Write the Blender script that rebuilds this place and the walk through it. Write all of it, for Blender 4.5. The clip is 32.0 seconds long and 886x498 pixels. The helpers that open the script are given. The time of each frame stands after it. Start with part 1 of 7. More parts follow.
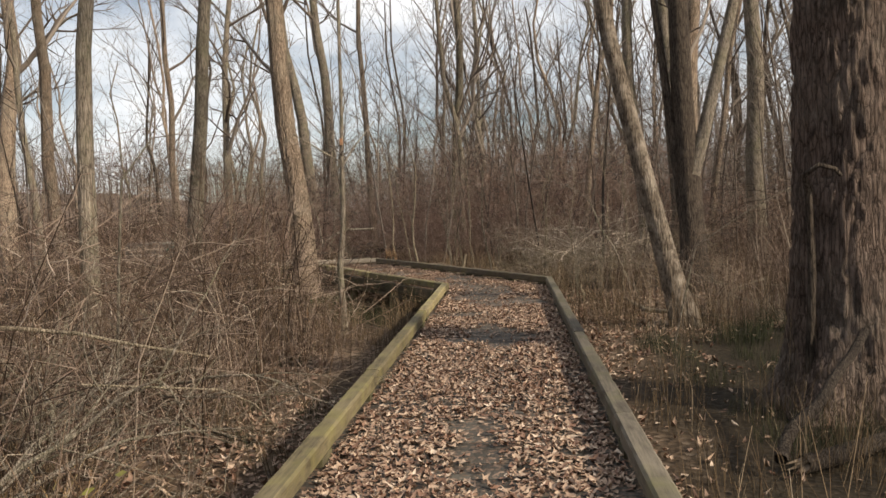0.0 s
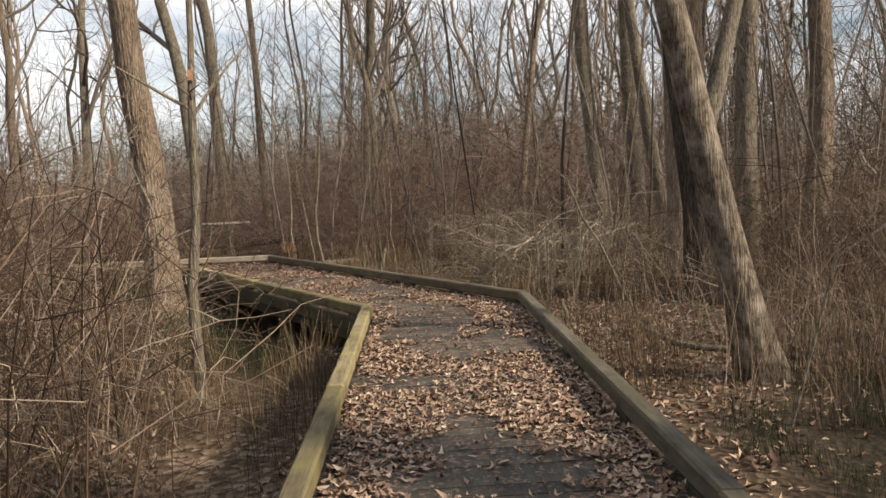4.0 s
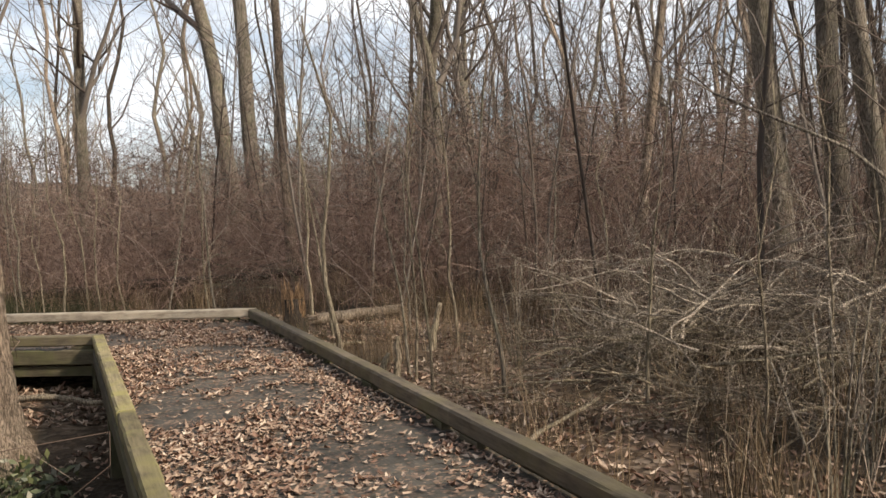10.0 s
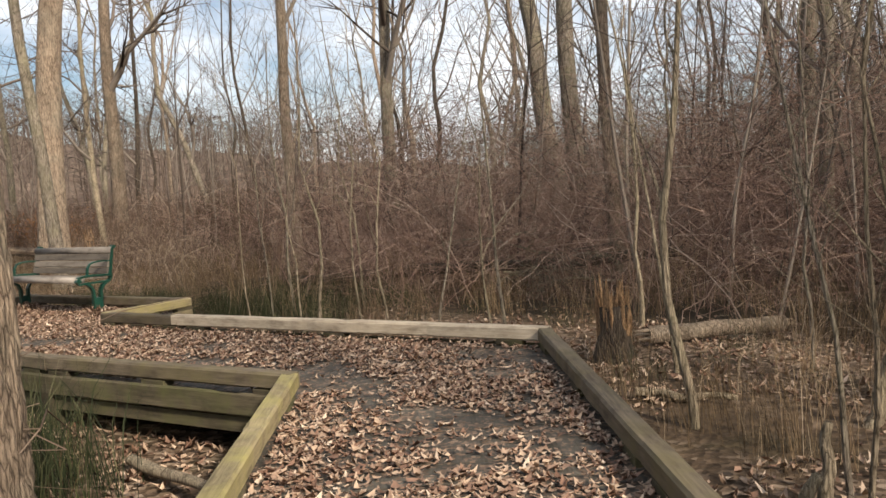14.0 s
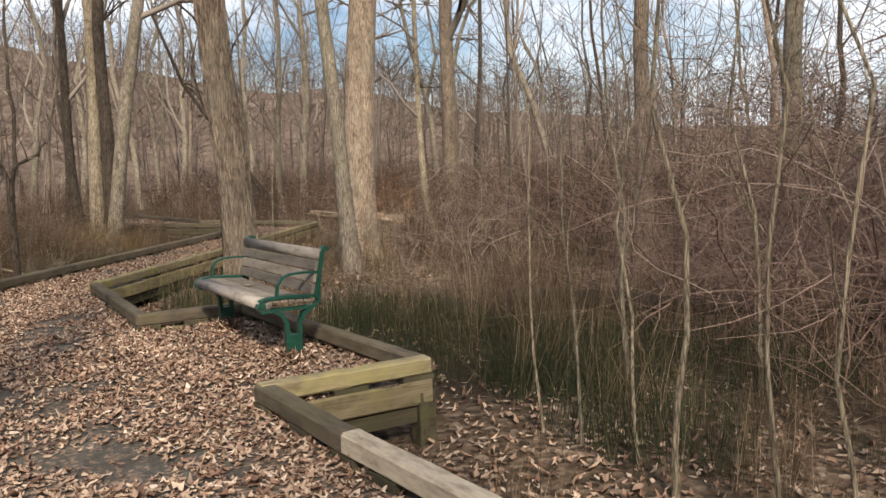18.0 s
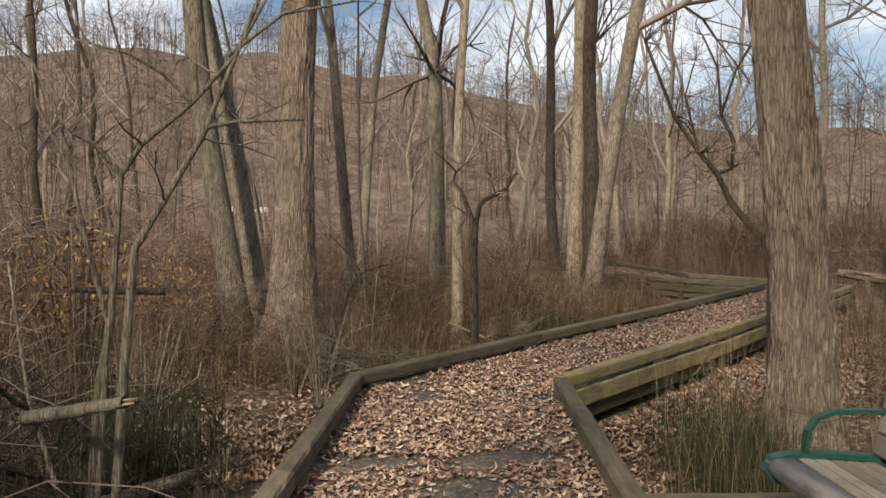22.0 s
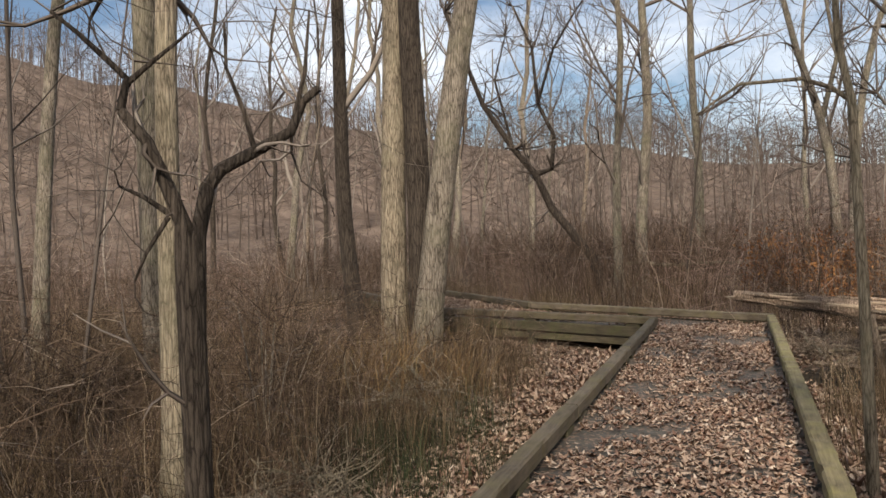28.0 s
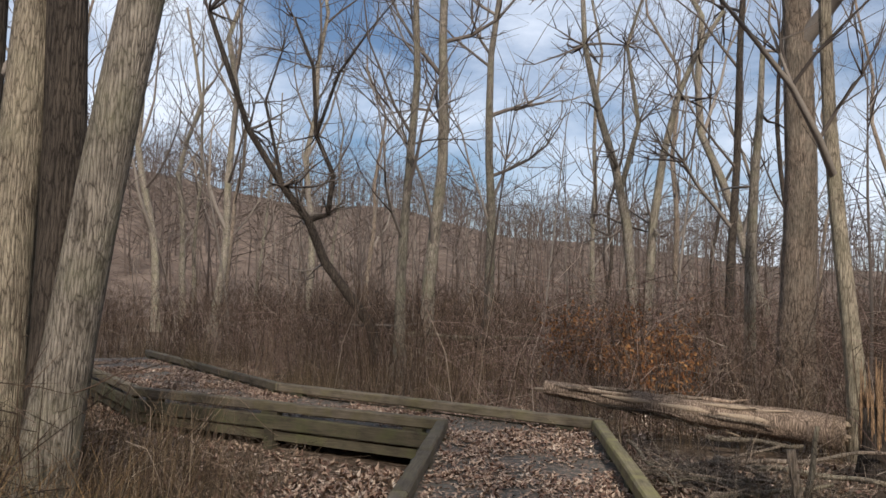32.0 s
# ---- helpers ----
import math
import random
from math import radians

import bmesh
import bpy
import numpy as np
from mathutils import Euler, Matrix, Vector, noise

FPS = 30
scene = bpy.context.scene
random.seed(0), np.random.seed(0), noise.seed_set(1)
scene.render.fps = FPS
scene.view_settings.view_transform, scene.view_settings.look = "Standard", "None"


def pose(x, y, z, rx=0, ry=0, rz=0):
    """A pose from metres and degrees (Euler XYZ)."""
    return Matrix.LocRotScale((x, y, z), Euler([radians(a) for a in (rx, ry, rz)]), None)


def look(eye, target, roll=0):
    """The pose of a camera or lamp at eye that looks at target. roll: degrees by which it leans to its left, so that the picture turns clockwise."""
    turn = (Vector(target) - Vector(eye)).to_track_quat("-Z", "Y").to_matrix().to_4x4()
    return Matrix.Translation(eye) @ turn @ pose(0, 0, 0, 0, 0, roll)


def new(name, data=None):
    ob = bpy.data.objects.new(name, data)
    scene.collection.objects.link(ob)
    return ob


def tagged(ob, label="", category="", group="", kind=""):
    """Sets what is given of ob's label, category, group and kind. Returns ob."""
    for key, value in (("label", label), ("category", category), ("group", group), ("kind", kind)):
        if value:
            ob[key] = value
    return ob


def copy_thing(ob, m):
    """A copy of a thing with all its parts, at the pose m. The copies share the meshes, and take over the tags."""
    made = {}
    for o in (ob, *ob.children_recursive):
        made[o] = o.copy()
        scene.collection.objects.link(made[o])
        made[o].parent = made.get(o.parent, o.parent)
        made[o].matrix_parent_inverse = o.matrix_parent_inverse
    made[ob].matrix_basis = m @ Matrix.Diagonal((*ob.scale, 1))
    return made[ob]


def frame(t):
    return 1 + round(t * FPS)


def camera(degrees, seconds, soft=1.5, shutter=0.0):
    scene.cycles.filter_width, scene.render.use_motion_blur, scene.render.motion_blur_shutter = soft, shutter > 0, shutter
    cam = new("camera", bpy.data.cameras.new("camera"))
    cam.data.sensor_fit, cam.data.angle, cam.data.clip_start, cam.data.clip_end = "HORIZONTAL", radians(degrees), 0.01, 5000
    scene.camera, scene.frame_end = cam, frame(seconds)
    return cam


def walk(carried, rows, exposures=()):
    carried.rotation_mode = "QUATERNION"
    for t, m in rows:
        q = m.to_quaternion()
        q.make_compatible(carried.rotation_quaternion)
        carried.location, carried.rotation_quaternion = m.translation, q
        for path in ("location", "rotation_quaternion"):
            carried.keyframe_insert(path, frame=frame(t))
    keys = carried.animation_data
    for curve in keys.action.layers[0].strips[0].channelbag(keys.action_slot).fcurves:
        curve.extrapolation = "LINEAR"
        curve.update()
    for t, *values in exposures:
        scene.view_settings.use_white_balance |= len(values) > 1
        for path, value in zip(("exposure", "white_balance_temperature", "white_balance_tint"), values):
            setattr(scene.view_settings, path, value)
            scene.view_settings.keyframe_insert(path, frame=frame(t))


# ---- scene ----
cam = camera(58.23, 32.0, 1.55)
PATH = [
    (0.0, pose(0.000, -0.000, 1.559, 87.19, 2.67, -0.13)),
    (0.5, pose(-0.035, 0.635, 1.556, 87.65, 1.09, -1.48)),
    (1.0, pose(-0.057, 1.288, 1.553, 89.20, 0.65, -2.45)),
    (1.5, pose(-0.089, 1.949, 1.548, 89.51, 0.17, -2.52)),
    (2.0, pose(-0.113, 2.657, 1.542, 88.88, 0.68, -3.38)),
    (2.5, pose(-0.165, 3.391, 1.538, 87.55, 1.50, -3.86)),
    (3.0, pose(-0.194, 4.059, 1.542, 87.84, 1.73, -6.54)),
    (3.5, pose(-0.230, 4.705, 1.545, 86.06, 2.71, -7.49)),
    (5.5, pose(0.251, 7.196, 1.575, 85.36, 2.71, -4.71)),
    (6.0, pose(0.350, 7.836, 1.558, 85.80, 3.47, -5.17)),
    (6.5, pose(0.421, 8.458, 1.551, 86.36, 4.39, -7.76)),
    (7.0, pose(0.502, 9.076, 1.543, 85.51, 3.34, -9.07)),
    (7.5, pose(0.479, 9.730, 1.563, 86.55, 3.76, -6.28)),
    (8.0, pose(0.483, 10.352, 1.565, 87.07, 3.03, -4.78)),
    (8.5, pose(0.466, 11.015, 1.585, 87.38, 3.07, -3.95)),
    (9.0, pose(0.468, 11.683, 1.594, 86.96, 3.04, -5.87)),
    (9.5, pose(0.487, 12.306, 1.599, 87.34, 1.30, -2.99)),
    (10.0, pose(0.510, 12.924, 1.592, 86.65, 2.20, -1.38)),
    (10.5, pose(0.520, 13.544, 1.581, 86.06, 3.92, 4.19)),
    (11.0, pose(0.487, 14.209, 1.556, 85.49, 3.91, 7.40)),
    (11.5, pose(0.378, 14.826, 1.528, 84.44, 2.44, 11.39)),
    (12.0, pose(0.233, 15.476, 1.507, 85.18, 1.14, 15.15)),
    (12.5, pose(0.154, 15.992, 1.500, 85.82, 0.96, 18.35)),
    (13.0, pose(0.086, 16.490, 1.470, 86.10, 2.61, 19.92)),
    (13.5, pose(0.036, 16.986, 1.421, 86.15, 3.59, 21.07)),
    (15.5, pose(-1.231, 19.450, 1.546, 84.77, 2.59, 24.88)),
    (16.0, pose(-1.607, 20.146, 1.556, 85.21, 3.70, 25.85)),
    (16.5, pose(-1.927, 20.762, 1.553, 85.08, 2.67, 25.88)),
    (17.0, pose(-2.356, 21.370, 1.551, 84.24, 1.76, 30.38)),
    (17.5, pose(-2.767, 21.982, 1.536, 84.59, 0.61, 37.08)),
    (18.0, pose(-3.211, 22.483, 1.555, 84.47, 1.86, 47.22)),
    (18.5, pose(-3.649, 22.812, 1.561, 84.64, 3.48, 59.27)),
    (19.0, pose(-4.130, 23.059, 1.552, 86.28, 2.10, 72.50)),
    (19.5, pose(-4.683, 23.328, 1.554, 87.97, 0.66, 76.30)),
    (20.0, pose(-5.214, 23.588, 1.539, 88.62, 0.68, 76.38)),
    (20.5, pose(-5.810, 23.788, 1.536, 89.34, 1.62, 77.53)),
    (21.0, pose(-6.365, 23.914, 1.528, 89.17, 1.09, 78.75)),
    (21.5, pose(-7.040, 23.962, 1.544, 88.35, 0.20, 80.21)),
    (22.0, pose(-7.642, 24.081, 1.560, 88.43, 0.44, 80.32)),
    (22.5, pose(-8.241, 24.168, 1.575, 89.20, 0.82, 80.31)),
    (23.0, pose(-8.824, 24.268, 1.577, 88.60, 0.33, 80.32)),
    (23.5, pose(-9.397, 24.323, 1.567, 88.26, -0.04, 81.32)),
    (24.0, pose(-9.926, 24.424, 1.564, 88.98, -0.45, 81.23)),
    (24.5, pose(-10.424, 24.535, 1.543, 89.40, -0.62, 81.57)),
    (26.5, pose(-12.712, 25.109, 1.533, 89.68, 0.07, 79.44)),
    (27.0, pose(-13.326, 25.282, 1.549, 89.59, 2.12, 74.29)),
    (27.5, pose(-13.943, 25.500, 1.560, 89.71, 1.94, 69.43)),
    (28.0, pose(-14.562, 25.753, 1.559, 89.41, 2.07, 63.73)),
    (28.5, pose(-15.089, 26.084, 1.540, 87.97, 1.23, 59.45)),
    (29.0, pose(-15.522, 26.369, 1.552, 88.68, 1.38, 54.68)),
    (29.5, pose(-15.885, 26.613, 1.545, 89.59, 0.03, 52.25)),
    (30.0, pose(-16.240, 26.888, 1.540, 90.90, 0.01, 51.79)),
    (30.5, pose(-16.603, 27.198, 1.529, 90.65, -1.58, 50.83)),
    (31.0, pose(-17.015, 27.605, 1.543, 90.93, -1.18, 48.96)),
    (31.5, pose(-17.439, 28.040, 1.545, 92.26, -1.70, 48.34)),
    (32.0, pose(-17.880, 28.453, 1.541, 93.68, -1.35, 48.41)),
]
EXPOSURES = [(0.0, 0.10, 6700.0, 10.0), (2.0, 0.08, 6800.0, 10.0), (3.0, 0.2, 6800.0, 10.0), (7.0, 0.32, 6350.0, 10.0), (13.0, 0.36, 6550.0, 10.0), (16.0, 0.38, 6550.0, 10.0), (19.0, 0.3, 6250.0, 10.0), (21.5, 0.15, 6450.0, 10.0), (24.0, 0.43, 6550.0, 10.0), (26.5, 0.36, 6450.0, 10.0), (28.0, 0.17, 6250.0, 10.0), (31.0, -0.03, 5950.0, 10.0), (32.0, -0.08, 5800.0, 10.0)]
walk(cam, PATH, EXPOSURES)

# ---- light ----
SUN_FROM = Vector((0.80, -0.50, 0.60)).normalized()
sun = new("sun", bpy.data.lights.new("sun", "SUN"))
sun.data.energy, sun.data.angle, sun.data.color = 5.0, radians(5.0), (1.0, 0.87, 0.70)
sun.matrix_world = look((30, -30, 40), Vector((30, -30, 40)) - SUN_FROM)

world = bpy.data.worlds.new("sky")
scene.world = world
world.use_nodes = True
wn, wl = world.node_tree.nodes, world.node_tree.links
wn.clear()
w_out = wn.new("ShaderNodeOutputWorld")
w_bg = wn.new("ShaderNodeBackground")
w_sky = wn.new("ShaderNodeTexSky")
w_sky.sky_type, w_sky.sun_disc = "NISHITA", False
w_sky.sun_elevation = math.asin(SUN_FROM.z)
w_sky.sun_rotation = math.atan2(SUN_FROM.x, SUN_FROM.y)
w_sky.air_density, w_sky.dust_density = 1.0, 1.5
w_co = wn.new("ShaderNodeTexCoord")
w_map = wn.new("ShaderNodeMapping")
w_map.inputs["Scale"].default_value = (1.0, 1.0, 2.6)
w_noise = wn.new("ShaderNodeTexNoise")
w_noise.inputs["Scale"].default_value, w_noise.inputs["Detail"].default_value = 2.3, 7.0
w_noise.inputs["Roughness"].default_value = 0.6
w_ramp = wn.new("ShaderNodeMapRange")
w_ramp.inputs["From Min"].default_value, w_ramp.inputs["From Max"].default_value = 0.375, 0.63
w_mix = wn.new("ShaderNodeMix")
w_mix.data_type = "RGBA"
w_mix.inputs["B"].default_value = (11.0, 11.2, 11.6, 1.0)
wl.new(w_co.outputs["Generated"], w_map.inputs["Vector"])
wl.new(w_map.outputs["Vector"], w_noise.inputs["Vector"])
wl.new(w_noise.outputs["Fac"], w_ramp.inputs["Value"])
wl.new(w_ramp.outputs["Result"], w_mix.inputs["Factor"])
wl.new(w_sky.outputs["Color"], w_mix.inputs["A"])
wl.new(w_mix.outputs["Result"], w_bg.inputs["Color"])
wl.new(w_bg.outputs["Background"], w_out.inputs["Surface"])
w_bg.inputs["Strength"].default_value = 0.09


# ---- materials ----
def material(name, rough=0.85, spec=0.3, metal=0.0):
    m = bpy.data.materials.new(name)
    m.use_nodes = True
    b = m.node_tree.nodes["Principled BSDF"]
    b.inputs["Roughness"].default_value, b.inputs["Specular IOR Level"].default_value = rough, spec
    b.inputs["Metallic"].default_value = metal
    return m, m.node_tree.nodes, m.node_tree.links, b


def coords(n, l, scale=(1, 1, 1), kind="Object"):
    c, mp = n.new("ShaderNodeTexCoord"), n.new("ShaderNodeMapping")
    mp.inputs["Scale"].default_value = scale
    l.new(c.outputs[kind], mp.inputs["Vector"])
    return mp.outputs["Vector"]


def noise_tex(n, l, vec, scale, detail=5.0, rough=0.6):
    t = n.new("ShaderNodeTexNoise")
    t.inputs["Scale"].default_value, t.inputs["Detail"].default_value, t.inputs["Roughness"].default_value = scale, detail, rough
    l.new(vec, t.inputs["Vector"])
    return t.outputs["Fac"]


def ramp(n, l, fac, stops):
    r = n.new("ShaderNodeValToRGB")
    e = r.color_ramp.elements
    while len(e) < len(stops):
        e.new(0.5)
    for k, (p, c) in enumerate(stops):
        e[k].position, e[k].color = p, (*c, 1)
    l.new(fac, r.inputs["Fac"])
    return r.outputs["Color"]


def mixed(n, l, fac, a, b, mode="MIX"):
    m = n.new("ShaderNodeMix")
    m.data_type, m.blend_type = "RGBA", mode
    for sock, v in ((m.inputs["Factor"], fac), (m.inputs["A"], a), (m.inputs["B"], b)):
        if isinstance(v, (int, float)):
            sock.default_value = v
        elif isinstance(v, tuple):
            sock.default_value = (*v, 1)
        else:
            l.new(v, sock)
    return m.outputs["Result"]


def bump(n, l, b, height, strength=0.5, distance=0.01):
    k = n.new("ShaderNodeBump")
    k.inputs["Strength"].default_value, k.inputs["Distance"].default_value = strength, distance
    l.new(height, k.inputs["Height"])
    l.new(k.outputs["Normal"], b.inputs["Normal"])


def island(n):
    return n.new("ShaderNodeNewGeometry").outputs["Random Per Island"]


def wood(name, dark, light, moss=None, rough=0.8, crumbs=False):
    m, n, l, b = material(name, rough)
    v = coords(n, l, (1.2, 22, 22))
    grain = noise_tex(n, l, v, 3.0, 6)
    col = ramp(n, l, grain, [(0.3, dark), (0.72, light)])
    big = noise_tex(n, l, coords(n, l, (1, 1, 1)), 2.2, 5)
    col = mixed(n, l, 0.35, col, ramp(n, l, big, [(0.35, dark), (0.65, light)]))
    stain = noise_tex(n, l, coords(n, l, (1.6, 5, 5)), 1.8, 8, 0.7)
    col = mixed(n, l, 0.75, col, ramp(n, l, stain, [(0.34, (0.35, 0.33, 0.31)), (0.5, (0.95, 0.95, 0.95)), (0.7, (1.3, 1.3, 1.28))]), "MULTIPLY")
    if moss:
        geo = n.new("ShaderNodeNewGeometry")
        patch = noise_tex(n, l, geo.outputs["Position"], 3.5, 6)
        mr = n.new("ShaderNodeMapRange")
        mr.inputs["From Min"].default_value, mr.inputs["From Max"].default_value = 0.45, 0.68
        mr.inputs["To Max"].default_value = 0.75
        l.new(patch, mr.inputs["Value"])
        col = mixed(n, l, mr.outputs["Result"], col, moss)
    if crumbs:
        geo = n.new("ShaderNodeNewGeometry")
        bits = n.new("ShaderNodeTexVoronoi")
        bits.inputs["Scale"].default_value = 42.0
        l.new(geo.outputs["Position"], bits.inputs["Vector"])
        sep = n.new("ShaderNodeSeparateColor")
        l.new(bits.outputs["Color"], sep.inputs["Color"])
        fleck = ramp(n, l, sep.outputs["Green"], [(0.0, (0.10, 0.065, 0.045)), (1.0, (0.26, 0.18, 0.13))])
        keep = n.new("ShaderNodeMath")
        keep.operation = "MULTIPLY_ADD"
        keep.inputs[1].default_value = 0.9
        l.new(noise_tex(n, l, geo.outputs["Position"], 2.0, 5), keep.inputs[0])
        l.new(sep.outputs["Red"], keep.inputs[2])
        gate = n.new("ShaderNodeMapRange")
        gate.inputs["From Min"].default_value, gate.inputs["From Max"].default_value = 1.12, 1.22
        gate.inputs["To Max"].default_value = 0.8
        l.new(keep.outputs[0], gate.inputs["Value"])
        col = mixed(n, l, gate.outputs["Result"], col, fleck)
    info = n.new("ShaderNodeObjectInfo")
    hsv = n.new("ShaderNodeHueSaturation")
    vr = n.new("ShaderNodeMapRange")
    vr.inputs["To Min"].default_value, vr.inputs["To Max"].default_value = 0.7, 1.3
    l.new(info.outputs["Random"], vr.inputs["Value"])
    l.new(vr.outputs["Result"], hsv.inputs["Value"])
    l.new(col, hsv.inputs["Color"])
    l.new(hsv.outputs["Color"], b.inputs["Base Color"])
    bump(n, l, b, grain, 0.5, 0.004)
    return m


def bark(name, dark, light, lichen=None, furrow=15.0, depth=0.02, patch_scale=1.6, cover=0.6):
    m, n, l, b = material(name, 0.9, 0.2)
    v = coords(n, l, (furrow * 1.35, furrow * 1.35, furrow * 0.13))
    u = coords(n, l, (furrow * 1.2, furrow * 1.2, furrow * 0.11))
    warp = noise_tex(n, l, coords(n, l, (1, 1, 0.5)), 5.0, 4)
    mx = n.new("ShaderNodeVectorMath")
    mx.operation = "ADD"
    l.new(v, mx.inputs[0])
    l.new(warp, mx.inputs[1])
    vo = n.new("ShaderNodeTexVoronoi")
    vo.feature = "DISTANCE_TO_EDGE"
    vo.inputs["Scale"].default_value = 2.2
    l.new(mx.outputs[0], vo.inputs["Vector"])
    fine = noise_tex(n, l, u, 3.0, 8, 0.72)
    add = n.new("ShaderNodeMath")
    add.operation = "MULTIPLY_ADD"
    add.inputs[1].default_value = 0.9
    l.new(vo.outputs["Distance"], add.inputs[0])
    l.new(fine, add.inputs[2])
    col = ramp(n, l, fine, [(0.22, dark), (0.52, light), (0.85, tuple(min(1.0, c * 1.3) for c in light))])
    crack = ramp(n, l, vo.outputs["Distance"], [(0.0, (0.22, 0.205, 0.19)), (0.10, (0.88, 0.87, 0.86)), (0.32, (1.18, 1.18, 1.18))])
    col = mixed(n, l, 0.9, col, crack, "MULTIPLY")
    if lichen:
        geo = n.new("ShaderNodeNewGeometry")
        patch = noise_tex(n, l, geo.outputs["Position"], patch_scale, 6, 0.65)
        mr = n.new("ShaderNodeMapRange")
        mr.inputs["From Min"].default_value, mr.inputs["From Max"].default_value = 0.45, 0.7
        mr.inputs["To Max"].default_value = cover
        l.new(patch, mr.inputs["Value"])
        col = mixed(n, l, mr.outputs["Result"], col, lichen)
    blot = noise_tex(n, l, coords(n, l, (1, 1, 0.45)), 5.5, 9, 0.78)
    col = mixed(n, l, 0.78, col, ramp(n, l, blot, [(0.34, (0.28, 0.265, 0.25)), (0.5, (0.92, 0.92, 0.92)), (0.7, (1.45, 1.45, 1.42))]), "MULTIPLY")
    info = n.new("ShaderNodeObjectInfo")
    hsv = n.new("ShaderNodeHueSaturation")
    vr = n.new("ShaderNodeMapRange")
    vr.inputs["To Min"].default_value, vr.inputs["To Max"].default_value = 0.75, 1.2
    l.new(info.outputs["Random"], vr.inputs["Value"])
    l.new(vr.outputs["Result"], hsv.inputs["Value"])
    l.new(col, hsv.inputs["Color"])
    l.new(hsv.outputs["Color"], b.inputs["Base Color"])
    bump(n, l, b, add.outputs[0], 1.0, depth * 1.5)
    return m


def islands(name, stops, rough=0.85, spec=0.2, grain=40.0):
    """A colour for each separate stem or leaf, with a fine grain over it."""
    m, n, l, b = material(name, rough, spec)
    col = ramp(n, l, island(n), stops)
    geo = n.new("ShaderNodeNewGeometry")
    g = noise_tex(n, l, geo.outputs["Position"], grain, 3)
    col = mixed(n, l, 0.5, col, ramp(n, l, g, [(0.3, (0.45, 0.45, 0.45)), (0.7, (1.0, 1.0, 1.0))]), "MULTIPLY")
    l.new(col, b.inputs["Base Color"])
    return m


def plain(name, colour, rough=0.5, spec=0.5, grain=30.0):
    m, n, l, b = material(name, rough, spec)
    g = noise_tex(n, l, coords(n, l), grain, 4)
    dark = tuple(c * 0.6 for c in colour)
    l.new(ramp(n, l, g, [(0.3, dark), (0.6, colour)]), b.inputs["Base Color"])
    bump(n, l, b, g, 0.15, 0.002)
    return m


def ground_material():
    m, n, l, b = material("leaf_mould", 0.95, 0.15)
    geo = n.new("ShaderNodeNewGeometry")
    pos = geo.outputs["Position"]
    big = noise_tex(n, l, pos, 0.35, 5)
    vo = n.new("ShaderNodeTexVoronoi")
    vo.inputs["Scale"].default_value = 17.0
    l.new(pos, vo.inputs["Vector"])
    sep = n.new("ShaderNodeSeparateColor")
    l.new(vo.outputs["Color"], sep.inputs["Color"])
    leaf = ramp(n, l, sep.outputs["Red"], [(0.0, (0.035, 0.024, 0.016)), (0.45, (0.11, 0.075, 0.05)), (0.8, (0.21, 0.15, 0.105)), (1.0, (0.32, 0.25, 0.19))])
    soil = ramp(n, l, noise_tex(n, l, pos, 6.0, 7), [(0.3, (0.03, 0.022, 0.015)), (0.7, (0.10, 0.07, 0.045))])
    mr = n.new("ShaderNodeMapRange")
    mr.inputs["From Min"].default_value, mr.inputs["From Max"].default_value = 0.35, 0.6
    l.new(big, mr.inputs["Value"])
    col = mixed(n, l, mr.outputs["Result"], soil, leaf)
    moss = n.new("ShaderNodeMapRange")
    moss.inputs["From Min"].default_value, moss.inputs["From Max"].default_value = 0.56, 0.75
    moss.inputs["To Max"].default_value = 0.4
    l.new(noise_tex(n, l, pos, 0.8, 5), moss.inputs["Value"])
    col = mixed(n, l, moss.outputs["Result"], col, (0.045, 0.05, 0.02))
    # shade on the ground, put into the colour as near-black soil
    shaded = n.new("ShaderNodeAttribute")
    shaded.attribute_name = "shaded"
    dark_soil = ramp(n, l, noise_tex(n, l, pos, 14.0, 8, 0.75), [(0.3, (0.012, 0.009, 0.006)), (0.55, (0.032, 0.025, 0.016)), (0.7, (0.075, 0.053, 0.035)), (0.85, (0.15, 0.11, 0.075))])
    col = mixed(n, l, shaded.outputs["Fac"], col, dark_soil)
    l.new(col, b.inputs["Base Color"])
    gloss = n.new("ShaderNodeMapRange")
    gloss.inputs["To Min"].default_value, gloss.inputs["To Max"].default_value = 0.95, 0.88
    l.new(shaded.outputs["Fac"], gloss.inputs["Value"])
    l.new(gloss.outputs["Result"], b.inputs["Roughness"])
    bump(n, l, b, vo.outputs["Distance"], 0.6, 0.03)
    return m


def hill_material():
    m, n, l, b = material("wooded_slope", 1.0, 0.05)
    geo = n.new("ShaderNodeNewGeometry")
    pos = geo.outputs["Position"]
    a = noise_tex(n, l, pos, 0.05, 6)
    c = noise_tex(n, l, pos, 0.28, 9, 0.8)
    col = mixed(n, l, 0.65, ramp(n, l, a, [(0.3, (0.095, 0.066, 0.05)), (0.7, (0.20, 0.144, 0.11))]),
                ramp(n, l, c, [(0.36, (0.045, 0.034, 0.027)), (0.64, (0.26, 0.20, 0.16))]))
    l.new(col, b.inputs["Base Color"])
    return m


